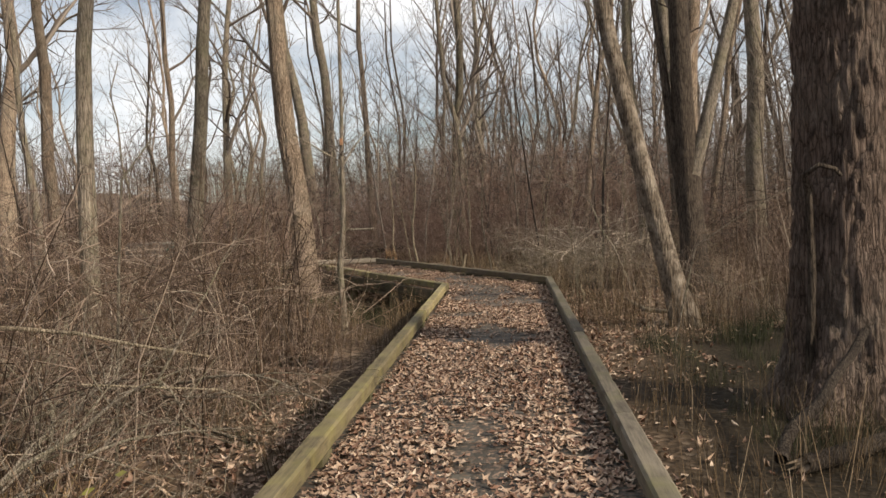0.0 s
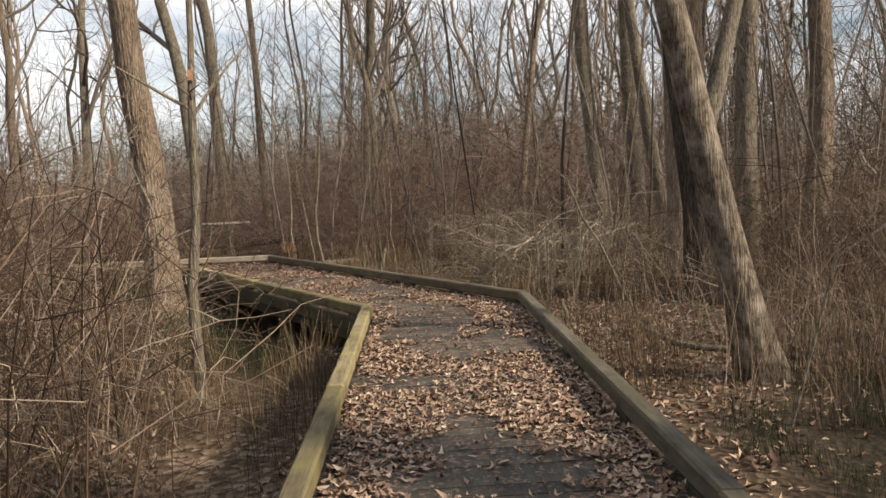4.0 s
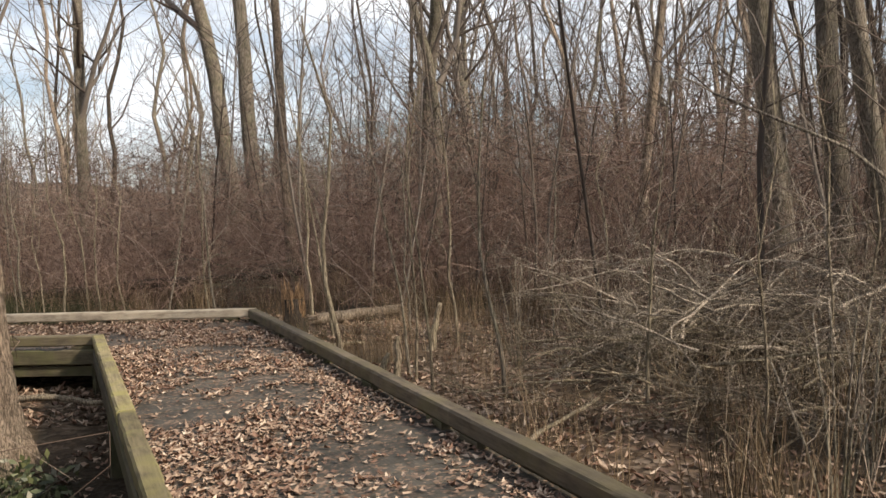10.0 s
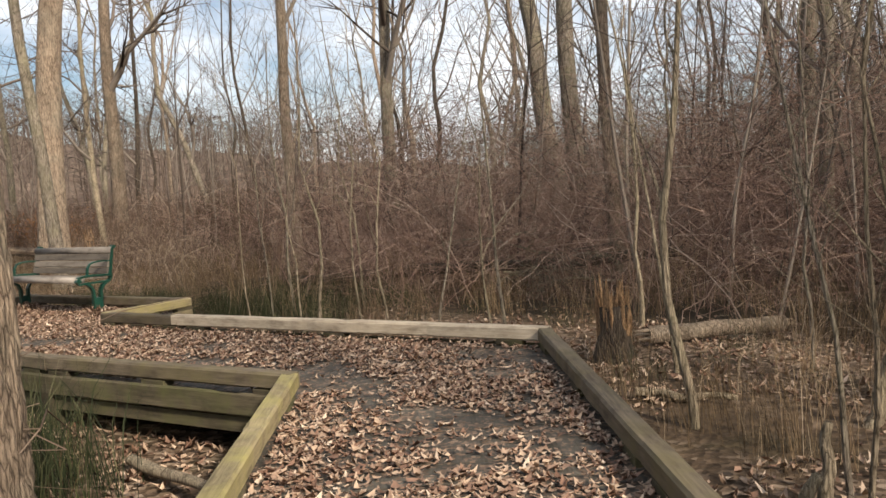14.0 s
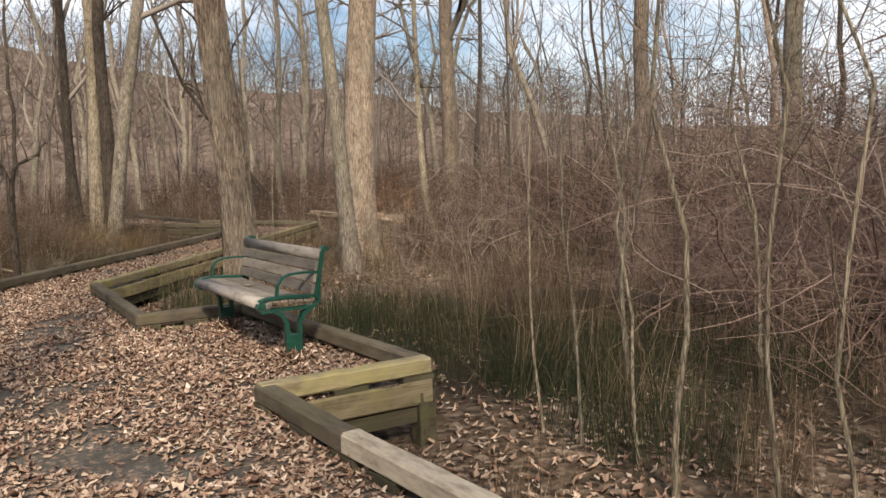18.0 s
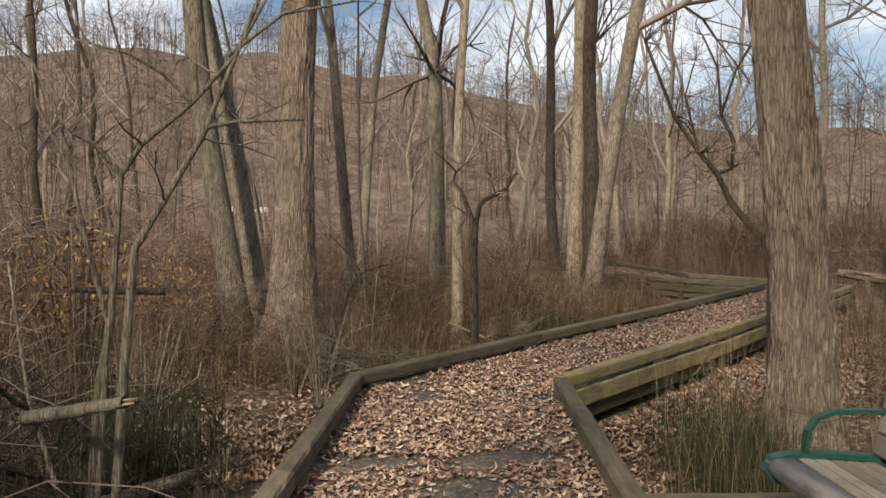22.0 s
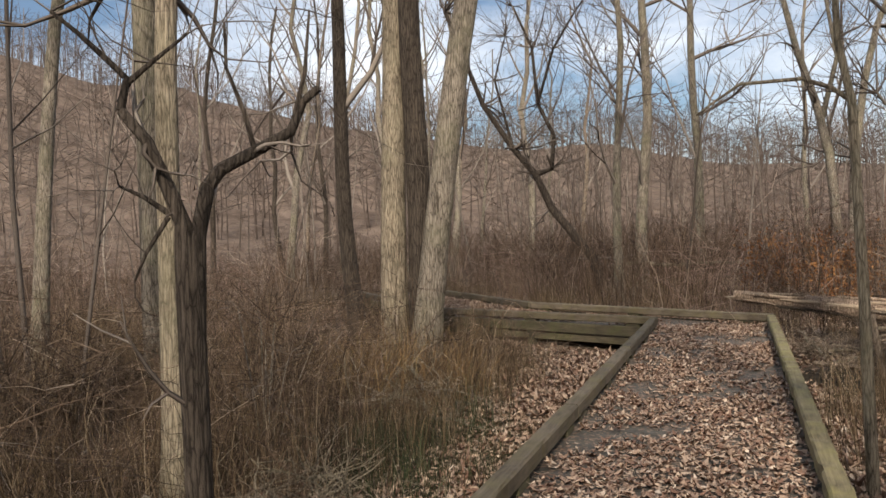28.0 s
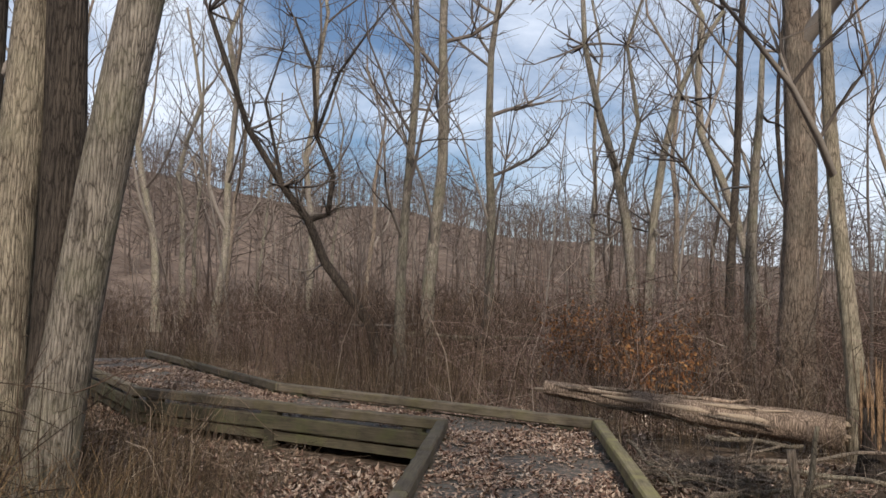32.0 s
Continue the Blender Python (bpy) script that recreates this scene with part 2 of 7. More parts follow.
M_GROUND = ground_material()
M_HILL = hill_material()
M_DECK = wood("weathered_deck", (0.038, 0.034, 0.030), (0.100, 0.090, 0.071), None, 0.75, True)
M_RAIL = wood("mossy_timber", (0.055, 0.044, 0.031), (0.17, 0.138, 0.098), (0.115, 0.098, 0.048))
# moss and lichen, with sunlit brightness put into both timber colours
M_SUNLIT_MOSS = wood("sunlit_mossy_timber", (0.12, 0.095, 0.050), (0.33, 0.275, 0.17), (0.28, 0.245, 0.10))
M_BRIGHT_LICHEN = wood("bright_lichened_timber", (0.095, 0.078, 0.044), (0.27, 0.225, 0.130), (0.25, 0.225, 0.082))
M_GREY = wood("grey_timber", (0.062, 0.052, 0.040), (0.19, 0.165, 0.125), (0.12, 0.112, 0.055))
M_DARK_TIMBER = wood("dark_timber", (0.035, 0.030, 0.020), (0.115, 0.095, 0.060), (0.08, 0.082, 0.032))
M_NEW = wood("fresh_timber", (0.33, 0.27, 0.20), (0.54, 0.47, 0.365))
M_BARK = bark("grey_bark", (0.07, 0.057, 0.045), (0.30, 0.258, 0.208), (0.20, 0.192, 0.115))
M_BARK_DARK = bark("dark_bark", (0.022, 0.017, 0.013), (0.095, 0.076, 0.06), None, 13.0, 0.03)
M_BARK_OAK = bark("oak_bark", (0.024, 0.017, 0.014), (0.225, 0.168, 0.138), (0.25, 0.215, 0.178), 9.0, 0.05)
M_BARK_TAN = bark("tan_bark", (0.055, 0.039, 0.029), (0.41, 0.32, 0.243), (0.31, 0.275, 0.215), 14.0, 0.035)
M_BLEACHED = bark("bleached_branches", (0.17, 0.138, 0.108), (0.52, 0.445, 0.36))
M_BARK_PALE = bark("pale_bark", (0.11, 0.087, 0.063), (0.34, 0.283, 0.208), (0.27, 0.243, 0.16))
M_MOTTLED = bark("mottled_bark", (0.035, 0.028, 0.022), (0.24, 0.195, 0.15), (0.50, 0.43, 0.35), 11.0, 0.03, 4.5, 0.9)
M_TWIG = islands("bare_twigs", [(0.0, (0.065, 0.051, 0.042)), (0.6, (0.17, 0.138, 0.114)), (1.0, (0.32, 0.275, 0.23))])
M_BRUSH = islands("bramble_stems", [(0.0, (0.07, 0.047, 0.036)), (0.4, (0.19, 0.134, 0.102)), (0.8, (0.31, 0.236, 0.184)), (0.93, (0.40, 0.32, 0.255)), (1.0, (0.56, 0.475, 0.375))])
M_VINE = islands("reddish_vines", [(0.0, (0.09, 0.055, 0.044)), (0.4, (0.235, 0.152, 0.12)), (0.8, (0.355, 0.248, 0.20)), (0.94, (0.40, 0.295, 0.24)), (1.0, (0.54, 0.44, 0.36))])
# bramble stems again, darkened so the shade under the trees is in the colour
M_SHADED_BRUSH = islands("shaded_bramble_stems", [(0.0, (0.030, 0.020, 0.014)), (0.5, (0.088, 0.058, 0.038)), (0.86, (0.165, 0.112, 0.076)), (0.95, (0.27, 0.195, 0.14)), (1.0, (0.50, 0.40, 0.31))])
M_REED = islands("dead_stems", [(0.0, (0.08, 0.052, 0.032)), (0.45, (0.21, 0.145, 0.085)), (0.85, (0.36, 0.265, 0.165)), (1.0, (0.55, 0.45, 0.33))])
M_SEDGE = islands("brown_sedge", [(0.0, (0.035, 0.025, 0.015)), (0.5, (0.10, 0.069, 0.039)), (0.85, (0.185, 0.13, 0.076)), (1.0, (0.34, 0.27, 0.19))])
M_GREEN = islands("green_grass", [(0.0, (0.014, 0.02, 0.009)), (0.6, (0.034, 0.043, 0.019)), (0.92, (0.07, 0.072, 0.033)), (1.0, (0.20, 0.18, 0.11))])
M_SPRIG = islands("yellow_green_leaves", [(0.0, (0.12, 0.13, 0.03)), (0.6, (0.24, 0.24, 0.06)), (1.0, (0.36, 0.33, 0.11))])
M_IVY = islands("ivy_leaves", [(0.0, (0.02, 0.03, 0.012)), (0.6, (0.06, 0.075, 0.03)), (0.9, (0.13, 0.135, 0.06)), (1.0, (0.42, 0.40, 0.32))], 0.5, 0.4)
M_RUST = islands("rusty_leaves", [(0.0, (0.12, 0.048, 0.02)), (0.6, (0.27, 0.12, 0.045)), (1.0, (0.40, 0.21, 0.08))])
M_GOLD = islands("yellow_leaves", [(0.0, (0.16, 0.085, 0.028)), (0.6, (0.34, 0.20, 0.065)), (1.0, (0.50, 0.34, 0.12))])
M_STRAW = islands("golden_straw", [(0.0, (0.09, 0.052, 0.025)), (0.5, (0.21, 0.128, 0.06)), (0.85, (0.34, 0.225, 0.11)), (1.0, (0.16, 0.15, 0.065))])
M_LEAF = islands("fallen_leaves", [(0.0, (0.11, 0.062, 0.042)), (0.2, (0.25, 0.145, 0.10)), (0.4, (0.29, 0.195, 0.14)), (0.7, (0.43, 0.31, 0.225)), (0.9, (0.52, 0.385, 0.28)), (1.0, (0.68, 0.55, 0.43))], 0.7, 0.3, 90.0)
M_FAR = islands("far_twigs", [(0.0, (0.08, 0.06, 0.05)), (0.6, (0.15, 0.115, 0.095)), (1.0, (0.22, 0.18, 0.15))])
M_SPLIT = plain("split_wood", (0.36, 0.28, 0.20), 0.9, 0.2, 60)
M_TORN = bark("torn_wood", (0.13, 0.07, 0.035), (0.42, 0.27, 0.155), None, 30.0, 0.02)
M_STRIPPED = bark("stripped_log", (0.13, 0.085, 0.058), (0.42, 0.315, 0.235), None, 12.0, 0.02)
M_SLAT = wood("grey_slats", (0.135, 0.115, 0.095), (0.20, 0.175, 0.148))
# paler grey for the rounded front and top slats
M_PALE_SLAT = wood("pale_slats", (0.24, 0.215, 0.19), (0.35, 0.315, 0.28))
M_IRON = plain("green_iron", (0.008, 0.052, 0.036), 0.4, 0.5, 25)
M_MARK = plain("orange_paint", (0.50, 0.27, 0.15), 0.8, 0.2, 60)
M_FAR_WHITE = plain("far_white", (0.6, 0.57, 0.52), 0.9, 0.2, 3)


# ---- building helpers ----
def part(name, geo, mat, parent=None, label=""):
    """One mesh object from a bmesh, a Soup or ready mesh data, under parent."""
    if isinstance(geo, bmesh.types.BMesh):
        me = bpy.data.meshes.new(name)
        geo.to_mesh(me)
        geo.free()
    elif isinstance(geo, Soup):
        me = geo.mesh(name)
    else:
        me = geo
    if mat and not me.materials:
        me.materials.append(mat)
    ob = new(name, me)
    ob.parent = parent
    if label:
        ob["label"] = label
    return ob


def empty(name, m=None):
    ob = new(name)
    ob.empty_display_size = 0.2
    if m is not None:
        ob.matrix_world = m
    return ob


class Soup:
    """Vertices and faces gathered piece by piece."""

    def __init__(self):
        self.v, self.f = [], []

    def tube(self, pts, radii, sides=3, cap=True):
        base, n = len(self.v), len(pts)
        prev = None
        for k in range(n):
            a, b = pts[max(k - 1, 0)], pts[min(k + 1, n - 1)]
            dx, dy, dz = b[0] - a[0], b[1] - a[1], b[2] - a[2]
            q = math.sqrt(dx * dx + dy * dy + dz * dz) or 1.0
            dx, dy, dz = dx / q, dy / q, dz / q
            if prev is None:
                prev = (1.0, 0.0, 0.0) if abs(dx) < 0.8 else (0.0, 1.0, 0.0)
            s = prev[0] * dx + prev[1] * dy + prev[2] * dz
            ux, uy, uz = prev[0] - s * dx, prev[1] - s * dy, prev[2] - s * dz
            q = math.sqrt(ux * ux + uy * uy + uz * uz) or 1.0
            ux, uy, uz = ux / q, uy / q, uz / q
            prev = (ux, uy, uz)
            wx, wy, wz = dy * uz - dz * uy, dz * ux - dx * uz, dx * uy - dy * ux
            p, r = pts[k], radii[k]
            for j in range(sides):
                c, sn = math.cos(2 * math.pi * j / sides) * r, math.sin(2 * math.pi * j / sides) * r
                self.v.append((p[0] + ux * c + wx * sn, p[1] + uy * c + wy * sn, p[2] + uz * c + wz * sn))
        for k in range(n - 1):
            for j in range(sides):
                a, b = base + k * sides + j, base + k * sides + (j + 1) % sides
                self.f.append((a, b, b + sides, a + sides))
        if cap:
            self.f.append(tuple(base + (n - 1) * sides + j for j in range(sides)))

    def poly(self, pts, faces):
        base = len(self.v)
        self.v.extend(pts)
        self.f.extend(tuple(base + i for i in f) for f in faces)

    def mesh(self, name, smooth=True):
        me = bpy.data.meshes.new(name)
        me.from_pydata(self.v, [], self.f)
        if smooth:
            me.polygons.foreach_set("use_smooth", [True] * len(me.polygons))
        me.update()
        return me

    def arrays(self):
        """Vertices and triangles as arrays, for scattering."""
        tri = []
        for f in self.f:
            for k in range(1, len(f) - 1):
                tri.append((f[0], f[k], f[k + 1]))
        return np.array(self.v, dtype=np.float32), np.array(tri, dtype=np.int32)


def scatter(name, templates, places, mat, smooth=False, clear=True):
    """One mesh of many copies: places are (template, x, y, z, turn, scale, height scale, lean x, lean y)."""
    vs, fs, base = [], [], 0
    for k, x, y, z, turn, s, h, lx, ly in places:
        v, f = templates[k]
        c, sn = math.cos(turn), math.sin(turn)
        out = np.empty_like(v)
        out[:, 0] = (v[:, 0] * c - v[:, 1] * sn) * s + x + v[:, 2] * h * lx
        out[:, 1] = (v[:, 0] * sn + v[:, 1] * c) * s + y + v[:, 2] * h * ly
        out[:, 2] = v[:, 2] * h + z
        vs.append(out)
        fs.append(f + base)
        base += len(v)
    v, f = np.concatenate(vs), np.concatenate(fs)
    if clear:  # nothing hangs over the deck at walking height
        near = np.full(len(v), 99.0, dtype=np.float32)
        for a, b in zip(PATH_LINE, PATH_LINE[1:]):
            dx, dy = b[0] - a[0], b[1] - a[1]
            t = np.clip(((v[:, 0] - a[0]) * dx + (v[:, 1] - a[1]) * dy) / (dx * dx + dy * dy), 0, 1)
            near = np.minimum(near, np.hypot(v[:, 0] - a[0] - t * dx, v[:, 1] - a[1] - t * dy))
        over = (near < 1.0) & (v[:, 2] < 3.2)
        f = f[~over[f].any(axis=1)]
    me = bpy.data.meshes.new(name)
    me.vertices.add(len(v))
    me.vertices.foreach_set("co", v.ravel())
    me.loops.add(len(f) * 3)
    me.loops.foreach_set("vertex_index", f.ravel())
    me.polygons.add(len(f))
    me.polygons.foreach_set("loop_start", np.arange(0, len(f) * 3, 3, dtype=np.int32))
    me.polygons.foreach_set("loop_total", np.full(len(f), 3, dtype=np.int32))
    if smooth:
        me.polygons.foreach_set("use_smooth", np.ones(len(f), dtype=bool))
    me.update()
    me.validate()
    me.materials.append(mat)
    return new(name, me)


def box_bm(sx, sy, sz, bevel=0.006, loc=(0, 0, 0), m=None):
    bm = bmesh.new()
    bmesh.ops.create_cube(bm, size=1.0)
    bmesh.ops.scale(bm, vec=(sx, sy, sz), verts=bm.verts)
    if bevel:
        bmesh.ops.bevel(bm, geom=list(bm.edges), offset=bevel, segments=2, profile=0.6, affect="EDGES")
    bmesh.ops.translate(bm, vec=loc, verts=bm.verts)
    if m is not None:
        bmesh.ops.transform(bm, matrix=m, verts=bm.verts)
    return bm


# ---- plan of the boardwalk ----
LEFT = [(-1.70, -5.0), (0.0, 14.95), (-3.42, 22.40), (-6.2, 22.74), (-15.24, 24.52), (-18.75, 28.24), (-24.75, 34.58), (-29.5, 32.9), (-37.4, 33.9)]
RIGHT = [(0.24, -5.0), (2.02, 15.30), (-2.02, 24.36), (-7.90, 25.13), (-14.70, 26.38), (-17.42, 29.46), (-23.76, 36.16), (-29.0, 34.95), (-37.0, 35.95)]
BAY = [(-7.90, 25.13), (-7.66, 26.32), (-11.25, 26.82), (-11.45, 25.72)]
RAIL_TOP, RAIL_W, RAIL_H = 0.18, 0.13, 0.125
RAILS = [  # runs of rail along corner to corner, with the wood of each
    (LEFT[0], LEFT[1]), (LEFT[1], LEFT[2]), (LEFT[2], LEFT[3]), (LEFT[3], LEFT[4]), (LEFT[4], LEFT[6]), (LEFT[6], LEFT[7]), (LEFT[7], LEFT[8]),
    (RIGHT[0], RIGHT[1]), (RIGHT[1], RIGHT[2]), (RIGHT[2], (-6.6, 24.92)), ((-6.6, 24.92), RIGHT[3]),
    (BAY[0], BAY[1]), (BAY[1], BAY[2]), (BAY[2], BAY[3]), (BAY[3], RIGHT[4]), (RIGHT[4], RIGHT[5]), (RIGHT[5], RIGHT[6]), (RIGHT[6], RIGHT[7]), (RIGHT[7], RIGHT[8])]
FRESH = 9
PATH_LINE = [((a[0] + b[0]) / 2, (a[1] + b[1]) / 2) for a, b in zip(LEFT, RIGHT)]


def seg_dist(x, y, a, b):
    dx, dy = b[0] - a[0], b[1] - a[1]
    t = max(0.0, min(1.0, ((x - a[0]) * dx + (y - a[1]) * dy) / (dx * dx + dy * dy)))
    return math.hypot(x - a[0] - t * dx, y - a[1] - t * dy)


def path_dist(x, y):
    return min(seg_dist(x, y, PATH_LINE[k], PATH_LINE[k + 1]) for k in range(len(PATH_LINE) - 1))


def on_deck(x, y, margin=0.0):
    if path_dist(x, y) < 1.05 + margin:
        return True
    return -11.4 - margin < x < -7.6 + margin and 25.0 < y < 26.75 + margin


def sun_gap(x, y):
    """The side mostly out of view, kept clear of woods to let the sun through."""
    return x > 7 + max(0.0, y - 8) * 0.72


def smooth(a, b, x):
    t = max(0.0, min(1.0, (x - a) / (b - a)))
    return t * t * (3 - 2 * t)


# height of the skyline by compass bearing (degrees left of the first heading), in degrees above the eye
SKYLINE = [(-180, 0.5), (-90, 0.4), (-30, 0.3), (0, 0.4), (25, 2.2), (40, 4.2), (60, 6.3), (76, 8.8), (86, 11.0), (98, 11.8), (115, 10.5), (140, 6.0), (180, 2.0)]


def ground_z(x, y):
    """The lie of the land: damp flat ground round the boardwalk, rising to a wooded ridge."""
    z = -0.50 + 0.10 * noise.noise((x * 0.22, y * 0.22, 0.0)) + 0.04 * noise.noise((x * 0.9, y * 0.9, 3.0))
    z += 0.12 * smooth(-10, -20, x)
    z -= 0.30 * math.exp(-((x + 2.0) / 1.6) ** 2 - ((y - 18.2) / 2.6) ** 2)
    if on_deck(x, y, 0.1):
        z = min(z, -0.42)
    dx, dy = x + 12.0, y - 27.0
    r = math.hypot(dx, dy)
    if r > 45:
        az = math.degrees(math.atan2(-dx, dy))
        for k in range(len(SKYLINE) - 1):
            a, b = SKYLINE[k], SKYLINE[k + 1]
            if a[0] <= az <= b[0]:
                el = a[1] + (b[1] - a[1]) * smooth(a[0], b[0], az)
                break
        top = 190 * math.tan(radians(el)) + 1.6 + 3.0 * noise.noise((math.cos(radians(az)) * 9, math.sin(radians(az)) * 9, 1.0))
        z += top * smooth(55, 190, r) - 8.0 * smooth(200, 420, r)
    return z


# patches of damp ground coloured dark to stand in for shade
SHADE_PATCHES = [(-10.0, 20.6, 4.2, 2.6), (-13.3, 22.0, 2.8, 2.2), (3.6, 7.2, 2.2, 4.2), (4.4, 10.5, 2.2, 2.2), (3.0, 4.8, 1.7, 3.2), (-2.2, 18.0, 1.7, 3.0), (-11.0, 28.4, 4.4, 2.2), (-16.6, 21.8, 2.2, 1.2), (-20.8, 35.2, 1.8, 1.8), (-1.5, 29.6, 6.0, 1.3), (5.5, 20.5, 3.0, 4.0)]


def ground_shade(x, y):
    """How much shade is put into the ground colour: near-black patches with ragged edges."""
    w = 0.0
    for cx, cy, rx, ry in SHADE_PATCHES:
        q = math.hypot((x - cx) / rx, (y - cy) / ry) + 0.35 * noise.noise((x * 0.7, y * 0.7, 6.0))
        w = max(w, 1 - smooth(0.55, 1.1, q))
    return w


# ---- ground ----
def build_ground():
    xs = sorted(set([round(-44 + 0.5 * k, 2) for k in range(125)] + [-3000, -1200, -600] + [-420 + 12 * k for k in range(32)] + [19 + 12 * k for k in range(32)] + [600, 1200, 3000]))
    ys = sorted(set([round(-8 + 0.5 * k, 2) for k in range(125)] + [-3000, -1200, -600] + [-392 + 12 * k for k in range(32)] + [56 + 12 * k for k in range(32)] + [700, 1200, 3000]))
    v = [(x, y, ground_z(x, y)) for y in ys for x in xs]
    w = len(xs)
    f = [(j * w + i, j * w + i + 1, (j + 1) * w + i + 1, (j + 1) * w + i) for j in range(len(ys) - 1) for i in range(w - 1)]
    me = bpy.data.meshes.new("ground")
    me.from_pydata(v, [], f)
    darkened = me.attributes.new("shaded", "FLOAT", "POINT")
    darkened.data.foreach_set("value", [ground_shade(p[0], p[1]) if -30 < p[0] < 12 and -4 < p[1] < 42 else 0.0 for p in v])
    me.materials.append(M_GROUND)
    me.materials.append(M_HILL)
    idx = []
    for p in me.polygons:
        c = p.center
        idx.append(1 if math.hypot(c.x + 12, c.y - 27) > 60 else 0)
    me.polygons.foreach_set("material_index", idx)
    me.polygons.foreach_set("use_smooth", [True] * len(me.polygons))
    tagged(new("ground", me), "damp woodland floor under brown leaf litter rising to a wooded ridge", "ground", kind="structure")


build_ground()


# ---- boardwalk ----
def clip(poly, p, nrm):
    """The part of a flat polygon on the side of the line through p to which nrm points."""
    out = []
    for k in range(len(poly)):
        a, b = poly[k], poly[(k + 1) % len(poly)]
        da = (a[0] - p[0]) * nrm[0] + (a[1] - p[1]) * nrm[1]
        db = (b[0] - p[0]) * nrm[0] + (b[1] - p[1]) * nrm[1]
        if da >= 0:
            out.append(a)
        if (da >= 0) != (db >= 0):
            t = da / (da - db)
            out.append((a[0] + (b[0] - a[0]) * t, a[1] + (b[1] - a[1]) * t))
    return out


def slab(poly, z0, z1, origin=(0, 0), chamfer=0.004):
    """A flat piece with the outline poly between two heights, its upper edge eased, about the origin."""
    n = len(poly)
    cx, cy = sum(p[0] for p in poly) / n, sum(p[1] for p in poly) / n
    s = Soup()
    ox, oy = origin
    low = [(p[0] - ox, p[1] - oy, z0) for p in poly]
    mid = [(p[0] - ox, p[1] - oy, z1 - chamfer) for p in poly]
    top = []
    for p in poly:
        d = math.hypot(cx - p[0], cy - p[1]) or 1
        top.append((p[0] - ox + (cx - p[0]) / d * chamfer, p[1] - oy + (cy - p[1]) / d * chamfer, z1))
    faces = [tuple(range(n))[::-1], tuple(range(2 * n, 3 * n))]
    for k in range(n):
        j = (k + 1) % n
        faces += [(k, j, n + j, n + k), (n + k, n + j, 2 * n + j, 2 * n + k)]
    s.poly(low + mid + top, faces)
    return s


def plank_polys():
    """Outlines of the deck boards, laid across each stretch and mitred at the bends."""
    out = []
    for k in range(len(LEFT) - 1):
        a, b = Vector(PATH_LINE[k]), Vector(PATH_LINE[k + 1])
        d = (b - a).normalized()
        side = Vector((-d.y, d.x))
        length = (b - a).length
        ends = []
        for i, sgn in ((k, 1), (k + 1, -1)):
            e = (Vector(LEFT[i]) - Vector(RIGHT[i])).normalized()
            nrm = Vector((e.y, -e.x))
            if nrm.dot(d) * sgn < 0:
                nrm = -nrm
            ends.append((PATH_LINE[i], (nrm.x, nrm.y)))
        for edge, way in ((LEFT, -1), (RIGHT, 1)):
            p, q = Vector(edge[k]), Vector(edge[k + 1])
            e = (q - p).normalized()
            nrm = Vector((-e.y, e.x)) * way
            ends.append((tuple(p - nrm * 0.03), tuple(nrm)))
        step, s = 0.146, -1.4
        while s < length + 1.4:
            p0, p1 = a + d * s, a + d * (s + step - 0.007)
            hw = 1.07
            poly = [tuple(p0 - side * hw), tuple(p1 - side * hw), tuple(p1 + side * hw), tuple(p0 + side * hw)]
            for p, nrm in ends:
                poly = clip(poly, p, nrm) if len(poly) > 2 else poly
            if len(poly) > 2:
                area = abs(sum(poly[i][0] * poly[(i + 1) % len(poly)][1] - poly[(i + 1) % len(poly)][0] * poly[i][1] for i in range(len(poly)))) / 2
                if area > 0.004:
                    out.append(poly)
            s += step
    bx, by = Vector(BAY[1]) - Vector(BAY[0]), Vector(BAY[3]) - Vector(BAY[0])
    u = by.normalized()
    w = Vector((-u.y, u.x)) if Vector((-u.y, u.x)).dot(bx) > 0 else Vector((u.y, -u.x))
    s = 0.0
    while s < 1.12:
        p0, p1 = Vector(BAY[0]) + w * s, Vector(BAY[0]) + w * (s + 0.139)
        out.append([tuple(p0), tuple(p0 + u * 3.5), tuple(p1 + u * 3.5), tuple(p1)])
        s += 0.146
    return out


boardwalk = tagged(empty("boardwalk"), "weathered timber boardwalk with low mossy edge rails strewn with brown leaves", "boardwalk", kind="structure")


def worn_timber(length, w, h, seed, nick=0.006):
    """A squared timber along x with soft, chipped edges."""
    s = Soup()
    n = max(6, int(length / 0.11))
    c = 0.016
    ring = [(-w / 2, -h / 2 + c), (-w / 2, h / 2 - c), (-w / 2 + c, h / 2), (w / 2 - c, h / 2), (w / 2, h / 2 - c), (w / 2, -h / 2 + c), (w / 2 - c, -h / 2), (-w / 2 + c, -h / 2)]
    for i in range(n + 1):
        x = -length / 2 + length * i / n
        for k, (y, z) in enumerate(ring):
            g = noise.noise((x * 2.3 + seed, y * 9, z * 9)) * nick + noise.noise((x * 9.0 + seed, y * 20, z * 20)) * nick * 0.6
            cut = max(0.0, noise.noise((x * 5.0, seed + k // 2 * 3.0, 4.0)) - 0.25) * 0.035
            q = 1 - (cut + g * 0.5) / math.hypot(y, z)
            s.v.append((x, y * q, z * q))
    for i in range(n):
        for k in range(8):
            a, b = i * 8 + k, i * 8 + (k + 1) % 8
            s.f.append((a, a + 8, b + 8, b))
    s.f.append(tuple(range(8)))
    s.f.append(tuple(n * 8 + k for k in range(7, -1, -1)))
    return s.mesh("timber", False)


